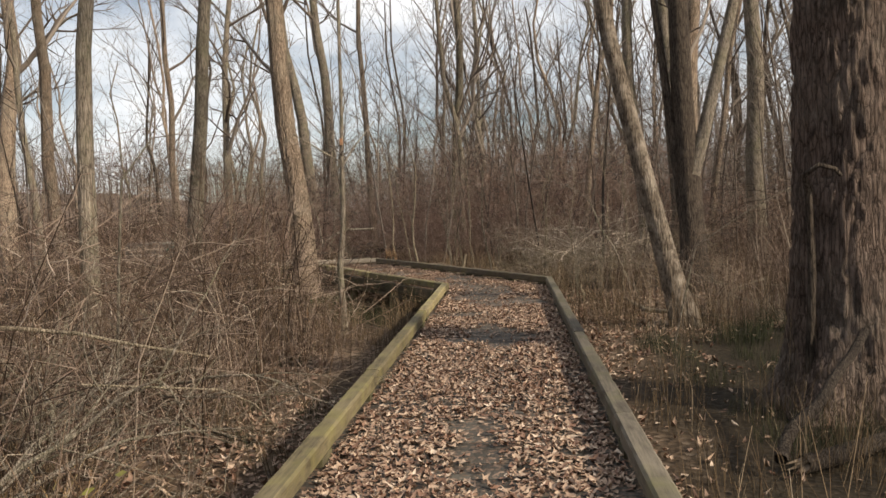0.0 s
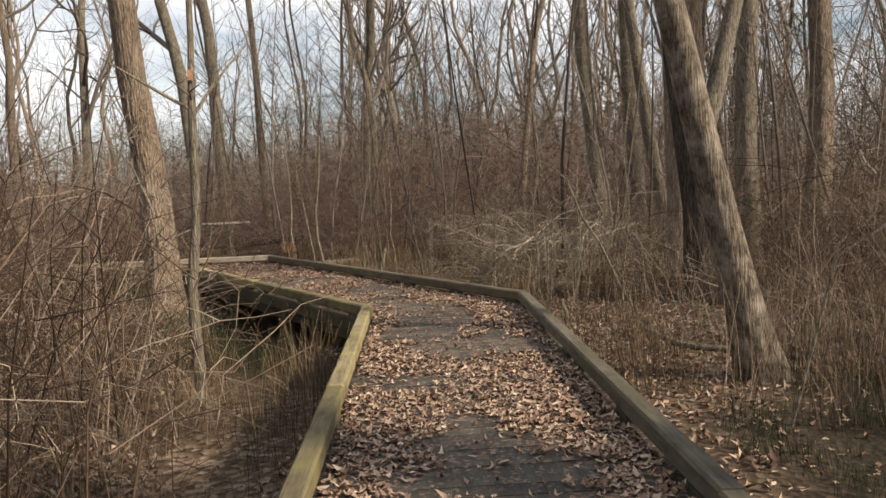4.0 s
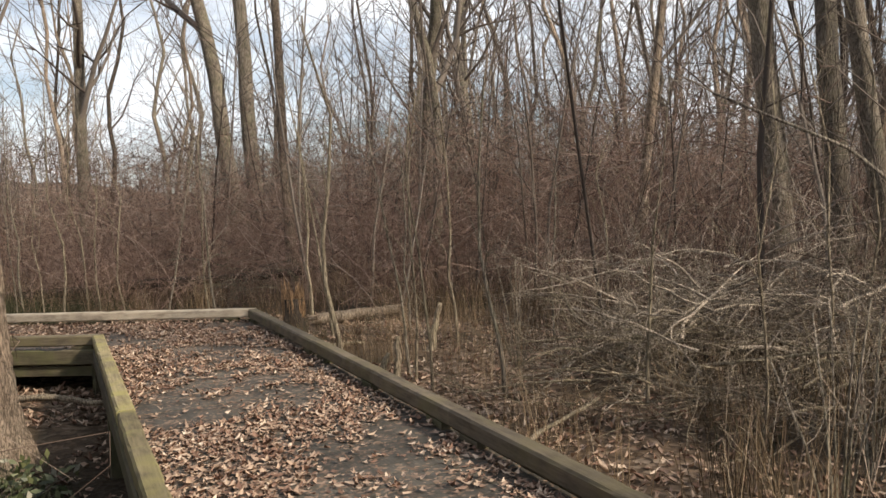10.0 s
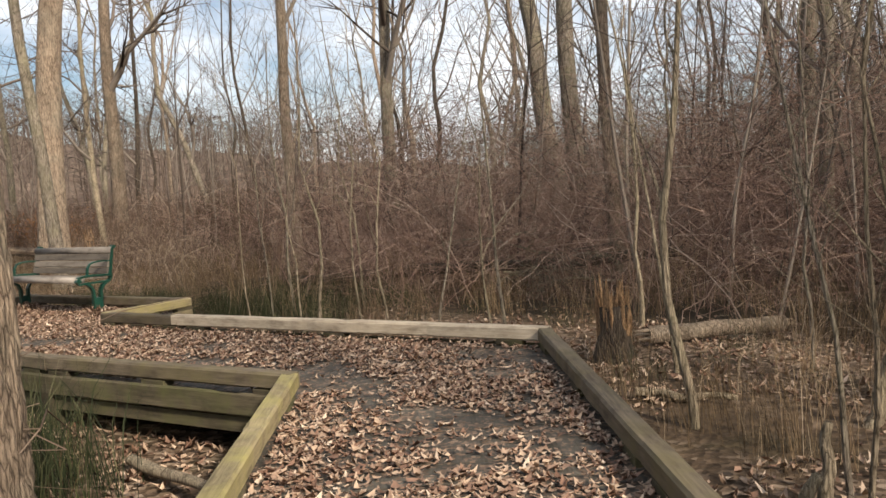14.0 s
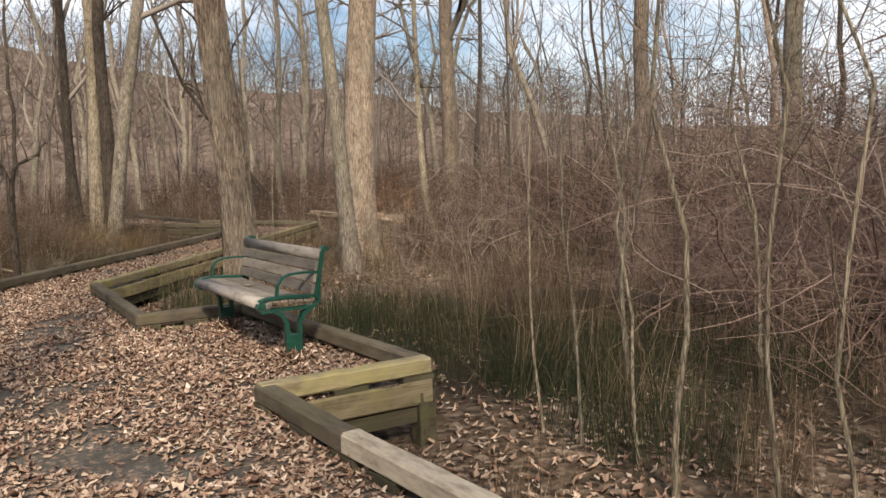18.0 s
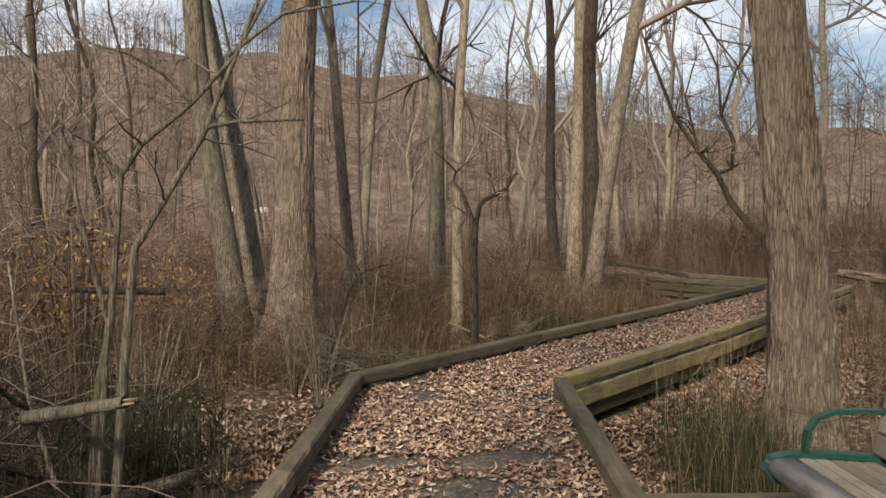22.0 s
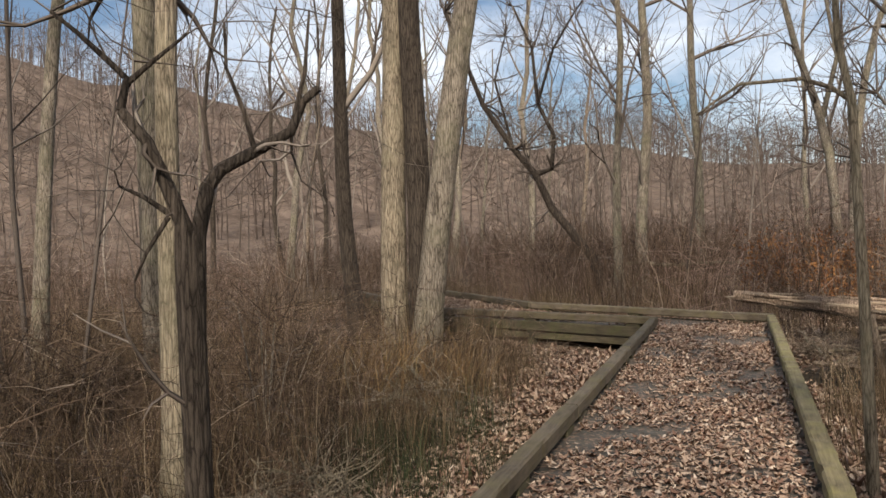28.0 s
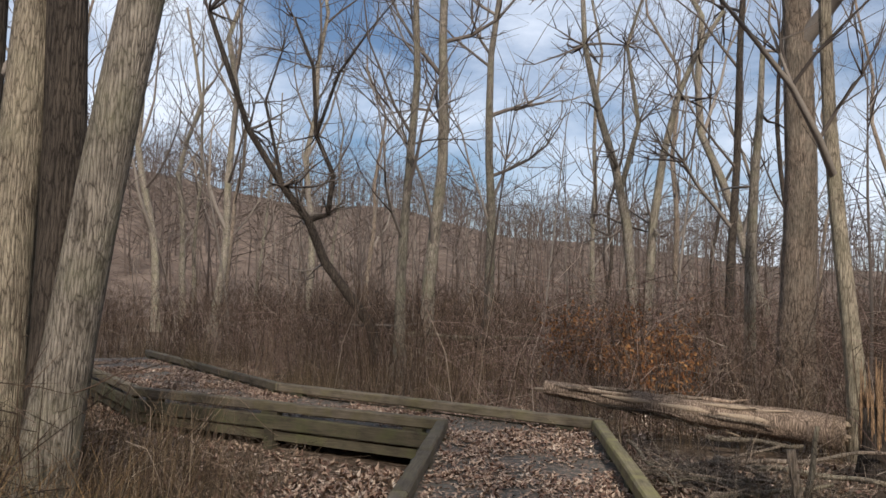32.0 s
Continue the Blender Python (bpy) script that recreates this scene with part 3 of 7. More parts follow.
def rail_run(a, b, mat, label, rim_mat):
    """A squared timber laid on blocks along the deck's edge, with a rim board and posts beneath."""
    a, b = Vector(a), Vector(b)
    d = (b - a).normalized()
    side = Vector((-d.y, d.x))
    yaw = math.degrees(math.atan2(d.y, d.x))
    total = (b - a).length + RAIL_W * 0.7
    count = max(1, round(total / 3.7))
    piece = total / count
    for k in range(count):
        mid = a - d * RAIL_W * 0.35 + d * piece * (k + 0.5)
        ob = part("rail", worn_timber(piece - 0.004, RAIL_W, RAIL_H, a.x * 3 + k * 7.7), mat, boardwalk, label)
        ob.matrix_world = pose(mid.x, mid.y, RAIL_TOP - RAIL_H / 2 + random.uniform(-0.004, 0.004), random.uniform(-0.6, 0.6), random.uniform(-0.1, 0.1), yaw + random.uniform(-0.12, 0.12))
        for q in (-0.42, 0.0, 0.42):
            p = mid + d * piece * q
            blk = part("spacer_block", box_bm(0.26, RAIL_W * 0.9, RAIL_TOP - RAIL_H - 0.002, 0.004), M_DARK_TIMBER, boardwalk)
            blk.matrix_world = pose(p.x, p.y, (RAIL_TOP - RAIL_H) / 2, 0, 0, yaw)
        for sgn in (1, -1):
            p = mid + side * (0.055 * sgn)
            if on_deck(p.x + side.x * sgn * 0.2, p.y + side.y * sgn * 0.2, -0.1):
                continue
            rim = part("rim_board", worn_timber(piece - 0.006, 0.038, 0.185, a.y + k * 5.1, 0.003), rim_mat, boardwalk)
            rim.matrix_world = pose(p.x, p.y, -0.074, 0, 0, yaw)
            # lower board, darker than the rail above it
            low = part("rim_board", box_bm(piece - 0.05, 0.038, 0.12, 0.004), M_DARK_TIMBER, boardwalk)
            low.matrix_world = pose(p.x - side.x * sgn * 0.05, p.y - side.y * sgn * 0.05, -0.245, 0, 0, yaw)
    n = max(1, int((b - a).length / 2.4))
    for k in range(n + 1):
        p = a + (b - a) * (k / n)
        z0 = ground_z(p.x, p.y) - 0.3
        post = part("post", box_bm(0.14, 0.14, -0.05 - z0, 0.01), M_DARK_TIMBER, boardwalk)
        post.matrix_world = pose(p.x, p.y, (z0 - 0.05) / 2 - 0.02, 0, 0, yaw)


for k, (a, b) in enumerate(RAILS):
    if k == FRESH:
        rail_run(a, b, M_NEW, "fresh pale timber rail", M_DARK_TIMBER)
    elif k == 11:
        rail_run(a, b, M_SUNLIT_MOSS, "timber rail with yellow moss, coloured bright as in sun", M_SUNLIT_MOSS)
    else:
        rail_run(a, b, M_BRIGHT_LICHEN if k < 2 or k in (15, 16) else M_GREY if k == 7 else M_RAIL, "", M_BRIGHT_LICHEN if k in (13, 14, 15, 16) else M_DARK_TIMBER)


# ---- trees ----
def limb(s, p, d, length, r, depth, sides, rng, lift=0.15, wiggle=0.18, kids=(5, 4, 3), thin=0.5, minr=0.004):
    """A branch that tapers and wanders, with smaller ones along it."""
    n = 5 if depth > 1 else (4 if depth == 1 else 2)
    pts, rad, q = [tuple(p)], [r], Vector(p)
    d = Vector(d).normalized()
    stations = []
    for k in range(1, n + 1):
        d = (d + Vector((rng.gauss(0, wiggle), rng.gauss(0, wiggle), rng.gauss(0, wiggle) + lift))).normalized()
        q = q + d * (length / n)
        pts.append(tuple(q))
        rad.append(max(minr * 0.6, r * (1 - 0.78 * k / n)))
        stations.append((Vector(q), Vector(d), rad[-1]))
    s.tube(pts, rad, sides)
    if depth > 0:
        for _ in range(kids[-depth] if depth <= len(kids) else 4):
            i = rng.randint(0, n - 1)
            at, along, rr = stations[i]
            ax = Vector((rng.gauss(0, 1), rng.gauss(0, 1), rng.gauss(0, 0.6)))
            out = (along + ax.normalized() * rng.uniform(0.6, 1.1)).normalized()
            limb(s, at, out, length * rng.uniform(0.35, 0.62), max(minr, min(rr, r * thin)), depth - 1, 3, rng, lift * 0.7, wiggle * 1.1, kids, thin, minr)


def trunk_points(base, lean, height, r, rng, sway=0.10, flare=0.55, bow=(0, 0), freq=0.22):
    zs = [-0.35, -0.05, 0.12, 0.3, 0.6, 1.0, 1.6, 2.4, 3.3, 4.4, 5.8, 7.4, 9.3, 11.5, 14.0, 17.0]
    zs = [z for z in zs if z < height] + [height]
    px, py = rng.uniform(0, 99), rng.uniform(0, 99)
    pts, rad = [], []
    for z in zs:
        h = max(z, 0)
        wx = sway * h ** 0.9 * 0.6 * (noise.noise((px, h * freq, 0.5)) - noise.noise((px, 0, 0.5)))
        wy = sway * h ** 0.9 * 0.6 * (noise.noise((py, h * freq, 7.5)) - noise.noise((py, 0, 7.5)))
        pts.append((base[0] + lean[0] * h + bow[0] * h * h + wx, base[1] + lean[1] * h + bow[1] * h * h + wy, base[2] + z))
        rad.append(r * (1 - 0.62 * (h / height) ** 1.1) * (1 + flare * math.exp(-max(z, 0) / 0.35) + 0.4 * flare * math.exp(-max(z, 0) / 1.4)))
    return pts, rad


def rough_trunk(s, pts, rad, sides, rng, lump=0.05):
    """A trunk whose girth is uneven, with root swellings at its foot."""
    base = len(s.v)
    s.tube(pts, rad, sides)
    ph = rng.uniform(0, 50)
    roots = rng.randint(4, 6)
    z0 = pts[0][2]
    for i in range(base, len(s.v)):
        k = min((i - base) // sides, len(pts) - 1)
        c = pts[k]
        v = s.v[i]
        a = math.atan2(v[1] - c[1], v[0] - c[0])
        g = 1 + lump * noise.noise((math.cos(a) * 1.5 + ph, math.sin(a) * 1.5, v[2] * 0.8))
        g += 0.16 * math.exp(-max(v[2] - z0 - 0.3, 0) / 0.3) * math.cos(roots * a + ph)
        s.v[i] = (c[0] + (v[0] - c[0]) * g, c[1] + (v[1] - c[1]) * g, v[2])


def carved_trunk(s, pts, rad, plates, depth, seed, stretch=0.24, top=4.6, sides=124):
    """A near trunk whose bark plates stand out in relief."""
    base = len(s.v)
    zs, z = [], pts[0][2]
    while z < top:
        zs.append(z)
        z += 0.034
    zs += [p[2] for p in pts if p[2] > top]
    ring_p, ring_r = [], []
    for z in zs:
        k = 0
        while k < len(pts) - 2 and pts[k + 1][2] < z:
            k += 1
        t = (z - pts[k][2]) / (pts[k + 1][2] - pts[k][2])
        t = max(0.0, min(1.0, t))
        ring_p.append(tuple(pts[k][j] + (pts[k + 1][j] - pts[k][j]) * t for j in range(3)))
        ring_r.append(rad[k] + (rad[k + 1] - rad[k]) * t)
    for p, r in zip(ring_p, ring_r):
        root = 0.16 * math.exp(-max(p[2], 0) / 0.3)
        for j in range(sides):
            a = 2 * math.pi * j / sides
            c, sn = math.cos(a), math.sin(a)
            g = 1 + 0.05 * noise.noise((c * 1.5 + seed, sn * 1.5, p[2] * 0.8)) + root * math.cos(5 * a + seed)
            q = Vector((c * r * plates + seed, sn * r * plates, p[2] * plates * stretch))
            q += noise.noise_vector(q * 0.6) * 0.55
            d, _ = noise.voronoi(q)
            edge = min(1.0, (d[1] - d[0]) * 2.6)
            off = depth * (edge - 0.6 + 0.5 * noise.noise(q * 2.3))
            s.v.append((p[0] + c * (r * g + off), p[1] + sn * (r * g + off), p[2]))
    for i in range(len(ring_p) - 1):
        for j in range(sides):
            a, b = base + i * sides + j, base + i * sides + (j + 1) % sides
            s.f.append((a, b, b + sides, a + sides))


def tree(name, base, lean, height, r, bark_mat, label, seed, limbs=6, first=0.35, detail=2, category="tree", group="", spread=0.33, sides=14, flare=0.55, kids=(5, 4, 3), up=0.9, sway=0.10, minr=0.006, bow=(0, 0), carve=None, freq=0.22):
    """A leafless tree: trunk and crown of bare branches. Returns the thing."""
    rng = random.Random(seed)
    z = ground_z(base[0], base[1])
    ob = tagged(empty(name, pose(base[0], base[1], z)), label, category, group)
    s = Soup()
    pts, rad = trunk_points((0, 0, 0), lean, height, r, rng, sway, flare, bow, freq)
    if carve:
        carved_trunk(s, pts, rad, carve[0], carve[1], seed, carve[2])
    else:
        rough_trunk(s, pts, rad, sides, rng)
    part("trunk", s, bark_mat, ob)
    if limbs:
        c = Soup()
        for k in range(limbs):
            h = height * (first + (0.97 - first) * (k + rng.random() * 0.8) / limbs)
            i = max(j for j in range(len(pts)) if pts[j][2] <= h)
            i = min(i, len(pts) - 2)
            t = (h - pts[i][2]) / (pts[i + 1][2] - pts[i][2])
            p = [pts[i][j] + (pts[i + 1][j] - pts[i][j]) * t for j in range(3)]
            rr = rad[i] + (rad[i + 1] - rad[i]) * t
            a = rng.uniform(0, 2 * math.pi)
            d = (math.cos(a), math.sin(a), up * rng.uniform(0.6, 1.5))
            limb(c, p, d, height * spread * rng.uniform(0.7, 1.15), rr * rng.uniform(0.35, 0.65), detail, 5, rng, kids=kids, minr=minr)
        part("crown", c, bark_mat if detail < 2 else M_TWIG, ob)
    return ob


GREY, TAN = "grey-barked leafless tree among dry brush", "leafless tree with sunlit tan bark"
hero_xy = []


def hero(nm, x, y, lx, ly, h, r, mat, lab, nl, first, bow=(0, 0), carve=None, flare=0.55):
    """One tree of its own: place, lean, height, girth radius, bark, label, limbs, first limb."""
    ob = tree(nm, (x, y), (lx, ly), h, r, mat, lab, 100 + len(hero_xy), nl, first, bow=bow, carve=carve, kids=(5, 6, 6), flare=flare)
    hero_xy.append((x, y))
    return ob


hero("oak_tree", 3.82, 7.5, 0.0, 0.0, 17, 0.46, M_BARK_OAK, "broad old tree with deeply furrowed dark bark beside the boardwalk", 7, 0.4, carve=(15.0, 0.04, 0.15))
hero("leaning_tree", 3.87, 12.73, -0.285, -0.003, 12, 0.165, M_MOTTLED, "slim leaning tree with pale peeling bark", 5, 0.45, (0.012, 0))
forked = hero("tree", 5.62, 17.79, -0.01, 0.02, 18, 0.27, M_BARK_DARK, "dark-barked forked tree in dry brush", 6, 0.18)
for fz, fx, fy, top, fr, fm in ((2.6, 0.30, 0.02, 9.5, 0.15, M_BARK), (0.1, -0.10, 0.06, 12.0, 0.13, M_BARK_DARK)):
    fork = Soup()
    fork.tube([(fx * 0.1, 0.05, fz)] + [(fx * (0.2 + 0.9 * q), 0.05 + fy * q, fz + q) for q in (0.8, 1.8, 3.2, 5.0, top - fz)], [fr * 1.15, fr, fr * 0.95, fr * 0.85, fr * 0.7, fr * 0.25], 10)
    part("trunk", fork, fm, forked)
hero("tree", -5.6, 17.6, 0.066, 0.0, 17, 0.17, M_BARK, GREY, 5, 0.4)
hero("tree", -4.85, 10.75, 0.06, 0.0, 14, 0.12, M_BARK, GREY, 5, 0.35)
hero("tree", 6.7, 21.2, 0.02, 0.0, 20, 0.25, M_BARK_TAN, TAN, 5, 0.4)
hero("tree", 8.7, 26.5, -0.16, 0.0, 19, 0.18, M_BARK, GREY, 5, 0.4)
hero("tree", 8.2, 27.5, 0.0, 0.0, 20, 0.22, M_BARK, GREY, 5, 0.4)
hero("tree", 7.0, 27.1, -0.05, 0.0, 20, 0.22, M_BARK, GREY, 5, 0.4)
hero("tree", 9.0, 22.6, 0.0, 0.0, 20, 0.26, M_BARK, GREY, 5, 0.4)
hero("tree", 10.2, 22.0, 0.03, 0.0, 20, 0.28, M_BARK_TAN, TAN, 5, 0.4)
hero("tree", -6.8, 45.3, -0.10, 0.0, 22, 0.36, M_BARK, GREY, 6, 0.4)
hero("tree", -5.3, 41.6, -0.05, 0.0, 22, 0.30, M_BARK, GREY, 6, 0.4)
hero("tree", -2.8, 32.6, 0.0, 0.0, 19, 0.13, M_BARK_TAN, TAN, 6, 0.3)
hero("tree", -11.9, 35.8, 0.0, 0.0, 18, 0.16, M_BARK_TAN, TAN, 6, 0.3)
hero("tree", -10.2, 38.3, 0.06, 0.0, 18, 0.20, M_BARK, GREY, 7, 0.25)
hero("tree", -3.42, 19.75, -0.02, 0.07, 17, 0.27, M_BARK_TAN, "stout tree with finely furrowed tan bark close to the boardwalk", 6, 0.4, (-0.006, 0), carve=(27.0, 0.024, 0.08))
hero("tree", -13.45, 28.02, -0.02, 0.0, 19, 0.225, M_BARK_TAN, "straight tan-barked tree with a dark vine behind the bench", 6, 0.4, carve=(27.0, 0.028, 0.05))
hero("tree", -18.56, 33.87, 0.05, 0.02, 20, 0.38, M_BARK_TAN, TAN, 6, 0.4)
hero("tree", -15.95, 31.75, -0.054, -0.054, 18, 0.15, M_BARK, GREY, 6, 0.4)
hero("tree", -19.98, 23.82, 0.0, 0.05, 20, 0.30, M_BARK_TAN, "stout tan tree with a flaring foot in dry grass", 6, 0.45, carve=(24.0, 0.024, 0.07), flare=1.0)
hero("tree", -20.72, 23.02, -0.045, -0.14, 19, 0.19, M_BARK, GREY, 6, 0.45)
hero("tree", -22.04, 23.3, 0.095, -0.13, 19, 0.17, M_BARK, GREY, 6, 0.45)
hero("tree", -24.75, 30.0, 0.0, 0.0, 20, 0.175, M_BARK_PALE, "pale grey trunk of a close group by the boardwalk", 5, 0.45)
hero("tree", -24.50, 30.30, 0.01, 0.02, 20, 0.17, M_BARK_DARK, "dark trunk of a close group by the boardwalk", 5, 0.45)
hero("tree", -24.29, 30.17, 0.085, 0.10, 20, 0.18, M_BARK, "leaning forked trunk of a close group by the boardwalk", 6, 0.25)
hero("tree", -20.52, 26.5, 0.025, 0.013, 15, 0.085, M_BARK_PALE, "slim pale tree in dry grass", 5, 0.35)
hero("tree", -28.1, 30.7, -0.03, -0.08, 17, 0.14, M_BARK_DARK, GREY, 6, 0.25)
hero("tree", -25.5, 25.1, 0.0, -0.077, 17, 0.13, M_BARK, GREY, 6, 0.3)
hero("tree", -29.8, 25.5, 0.0, 0.07, 18, 0.13, M_BARK, GREY, 6, 0.3)
hero("tree", -24.2, 42.2, 0.02, 0.02, 18, 0.30, M_BARK_TAN, "broken-topped tan tree beyond the fallen trunk", 6, 0.3)
hero("tree", -21.91, 39.07, -0.05, 0.0, 12, 0.11, M_BARK_PALE, "half-dead slim tree with bark peeled off", 5, 0.3)
hero("tree", -34.7, 42.8, 0.0, 0.0, 15, 0.19, M_BARK, GREY, 8, 0.2)
hero("tree", -39.6, 50.1, 0.0, 0.0, 18, 0.20, M_BARK, GREY, 9, 0.2)
hero("tree", -33.0, 40.5, 0.0, 0.02, 13, 0.13, M_BARK, GREY, 8, 0.2)
hero("tree", -28.6, 48.0, 0.04, 0.0, 18, 0.12, M_BARK_DARK, GREY, 8, 0.2)

# saplings by the path: x, y, lean x, lean y, height, radius
def sapling(seed, x, y, lx, ly, h, r):
    tree("sapling", (x, y), (lx, ly), h, r, M_BARK_DARK if r > 0.04 else M_BARK if seed % 3 == 0 else M_BARK_PALE, "thin bare sapling beside the boardwalk", 400 + seed, 6, 0.3, 1, "sapling", "saplings", 0.24, 6, 0.3, (4, 4, 4), 1.4, 0.22, 0.0025, freq=0.9)


sapling(1, -0.70, 23.73, -0.04, 0.0, 4.6, 0.034)
sapling(31, 0.53, 21.81, -0.02, 0.0, 3.2, 0.016)
sapling(32, 0.34, 22.3, 0.0, 0.0, 3.4, 0.015)
sapling(33, 0.26, 22.53, -0.13, 0.0, 3.2, 0.016)
sapling(2, 0.9, 24.0, 0.02, 0, 4.0, 0.02)
sapling(3, 1.3, 21.3, -0.04, 0, 3.4, 0.022)
sapling(4, -5.75, 26.70, -0.03, 0, 4.8, 0.021)
sapling(5, -5.05, 26.60, -0.06, 0.02, 4.4, 0.015)
sapling(41, -4.60, 26.50, -0.07, 0.0, 4.2, 0.014)
sapling(42, -6.65, 26.95, -0.10, 0.0, 4.0, 0.011)
sapling(43, -6.15, 26.90, -0.09, 0.02, 4.2, 0.012)
sapling(44, -7.10, 27.05, -0.12, 0.0, 4.0, 0.010)
sapling(45, -3.85, 26.2, 0.05, 0.0, 3.4, 0.014)
sapling(46, -2.9, 25.7, -0.10, 0.0, 3.2, 0.013)
sapling(6, -3.2, 26.9, -0.08, 0, 4.0, 0.022)
sapling(7, -6.3, 29.0, -0.08, 0, 4.2, 0.02)
sapling(8, 3.63, 16.12, 0.0, 0, 3.2, 0.014)
sapling(9, 0.2, 25.6, 0.06, 0, 3.5, 0.016)
sapling(10, -1.0, 25.4, -0.1, 0, 3.6, 0.018)
sapling(11, 2.6, 20.5, 0.05, 0, 3.2, 0.016)
sapling(12, -7.4, 28.6, 0.02, 0, 4.4, 0.022)
sapling(13, -1.7, 28.0, 0.03, 0, 4.6, 0.026)
sapling(14, -15.6, 29.4, 0.0, 0, 4.0, 0.018)
sapling(16, 3.1, 19.0, 0.04, 0, 3.0, 0.014)
sapling(17, 4.2, 20.2, -0.05, 0, 3.6, 0.016)
sapling(18, 2.2, 23.6, 0.07, 0, 3.4, 0.015)
sapling(19, 5.4, 21.6, -0.03, 0, 4.4, 0.02)
sapling(20, 3.3, 25.2, 0.02, 0, 4.2, 0.018)

# forest trees: a few built, then repeated
FOREST = []
for k in range(6):
    FOREST.append(tree("tree", (0, 0), (0.03 * (k - 2.5), 0.02 * (k % 3 - 1)), 17 + k, 0.13 + 0.025 * (k % 4), [M_BARK, M_BARK_TAN, M_BARK_DARK][k % 3], "slender leafless forest tree", 900 + k, 8, 0.2, 2, "tree", "forest trees", 0.3, 8, 0.4, (4, 4, 4), 1.3, 0.22))
rng = random.Random(5)
spots = []
tries = 0
while len(spots) < 138 and tries < 9000:
    tries += 1
    x, y = rng.uniform(-75, 45), rng.uniform(-14, 85)
    d = path_dist(x, y)
    if sun_gap(x, y) or (-14 < x < 0 and 31 < y < 62) or d < 9 or (d < 20 and rng.random() < 0.6) or (x > 4 and y < 14 and rng.random() < 0.6):
        continue
    if x < -8 and rng.random() < 0.55:
        continue
    if any(math.hypot(x - a, y - b) < 2.2 for a, b in hero_xy + spots):
        continue
    spots.append((x, y))
for k, (x, y) in enumerate(spots):
    src = FOREST[k % 6]
    m = pose(x, y, ground_z(x, y), rng.gauss(0, 3.5), rng.gauss(0, 3.5), rng.uniform(0, 360))
    if k < 6:
        src.matrix_world = m
    else:
        copy_thing(src, m)


# ---- bench ----
def bent_bar(s, pts, w, t):
    """A flat bar along a line, w wide across x and t thick."""
    n = len(pts)
    base = len(s.v)
    for k in range(n):
        a, b = Vector(pts[max(k - 1, 0)]), Vector(pts[min(k + 1, n - 1)])
        d = (b - a).normalized()
        nrm = Vector((0, -d.z, d.y)) * (t / 2)
        p = Vector(pts[k])
        for sx, sn in ((-1, -1), (1, -1), (1, 1), (-1, 1)):
            q = p + Vector((sx * w / 2, 0, 0)) + nrm * sn
            s.v.append(tuple(q))
    for k in range(n - 1):
        for j in range(4):
            a, b = base + 4 * k + j, base + 4 * k + (j + 1) % 4
            s.f.append((a, b, b + 4, a + 4))
    s.f.append(tuple(base + j for j in (3, 2, 1, 0)))
    s.f.append(tuple(base + 4 * (n - 1) + j for j in range(4)))


def slat(name, parent, length, profile, centre, tilt, label="", mat=M_SLAT):
    """A long slat with a rounded section (depth, thickness)."""
    bm = box_bm(length, profile[0], profile[1], min(profile) * 0.28)
    ob = part(name, bm, mat, parent, label)
    ob.matrix_local = pose(centre[0], centre[1], centre[2], tilt)
    return ob


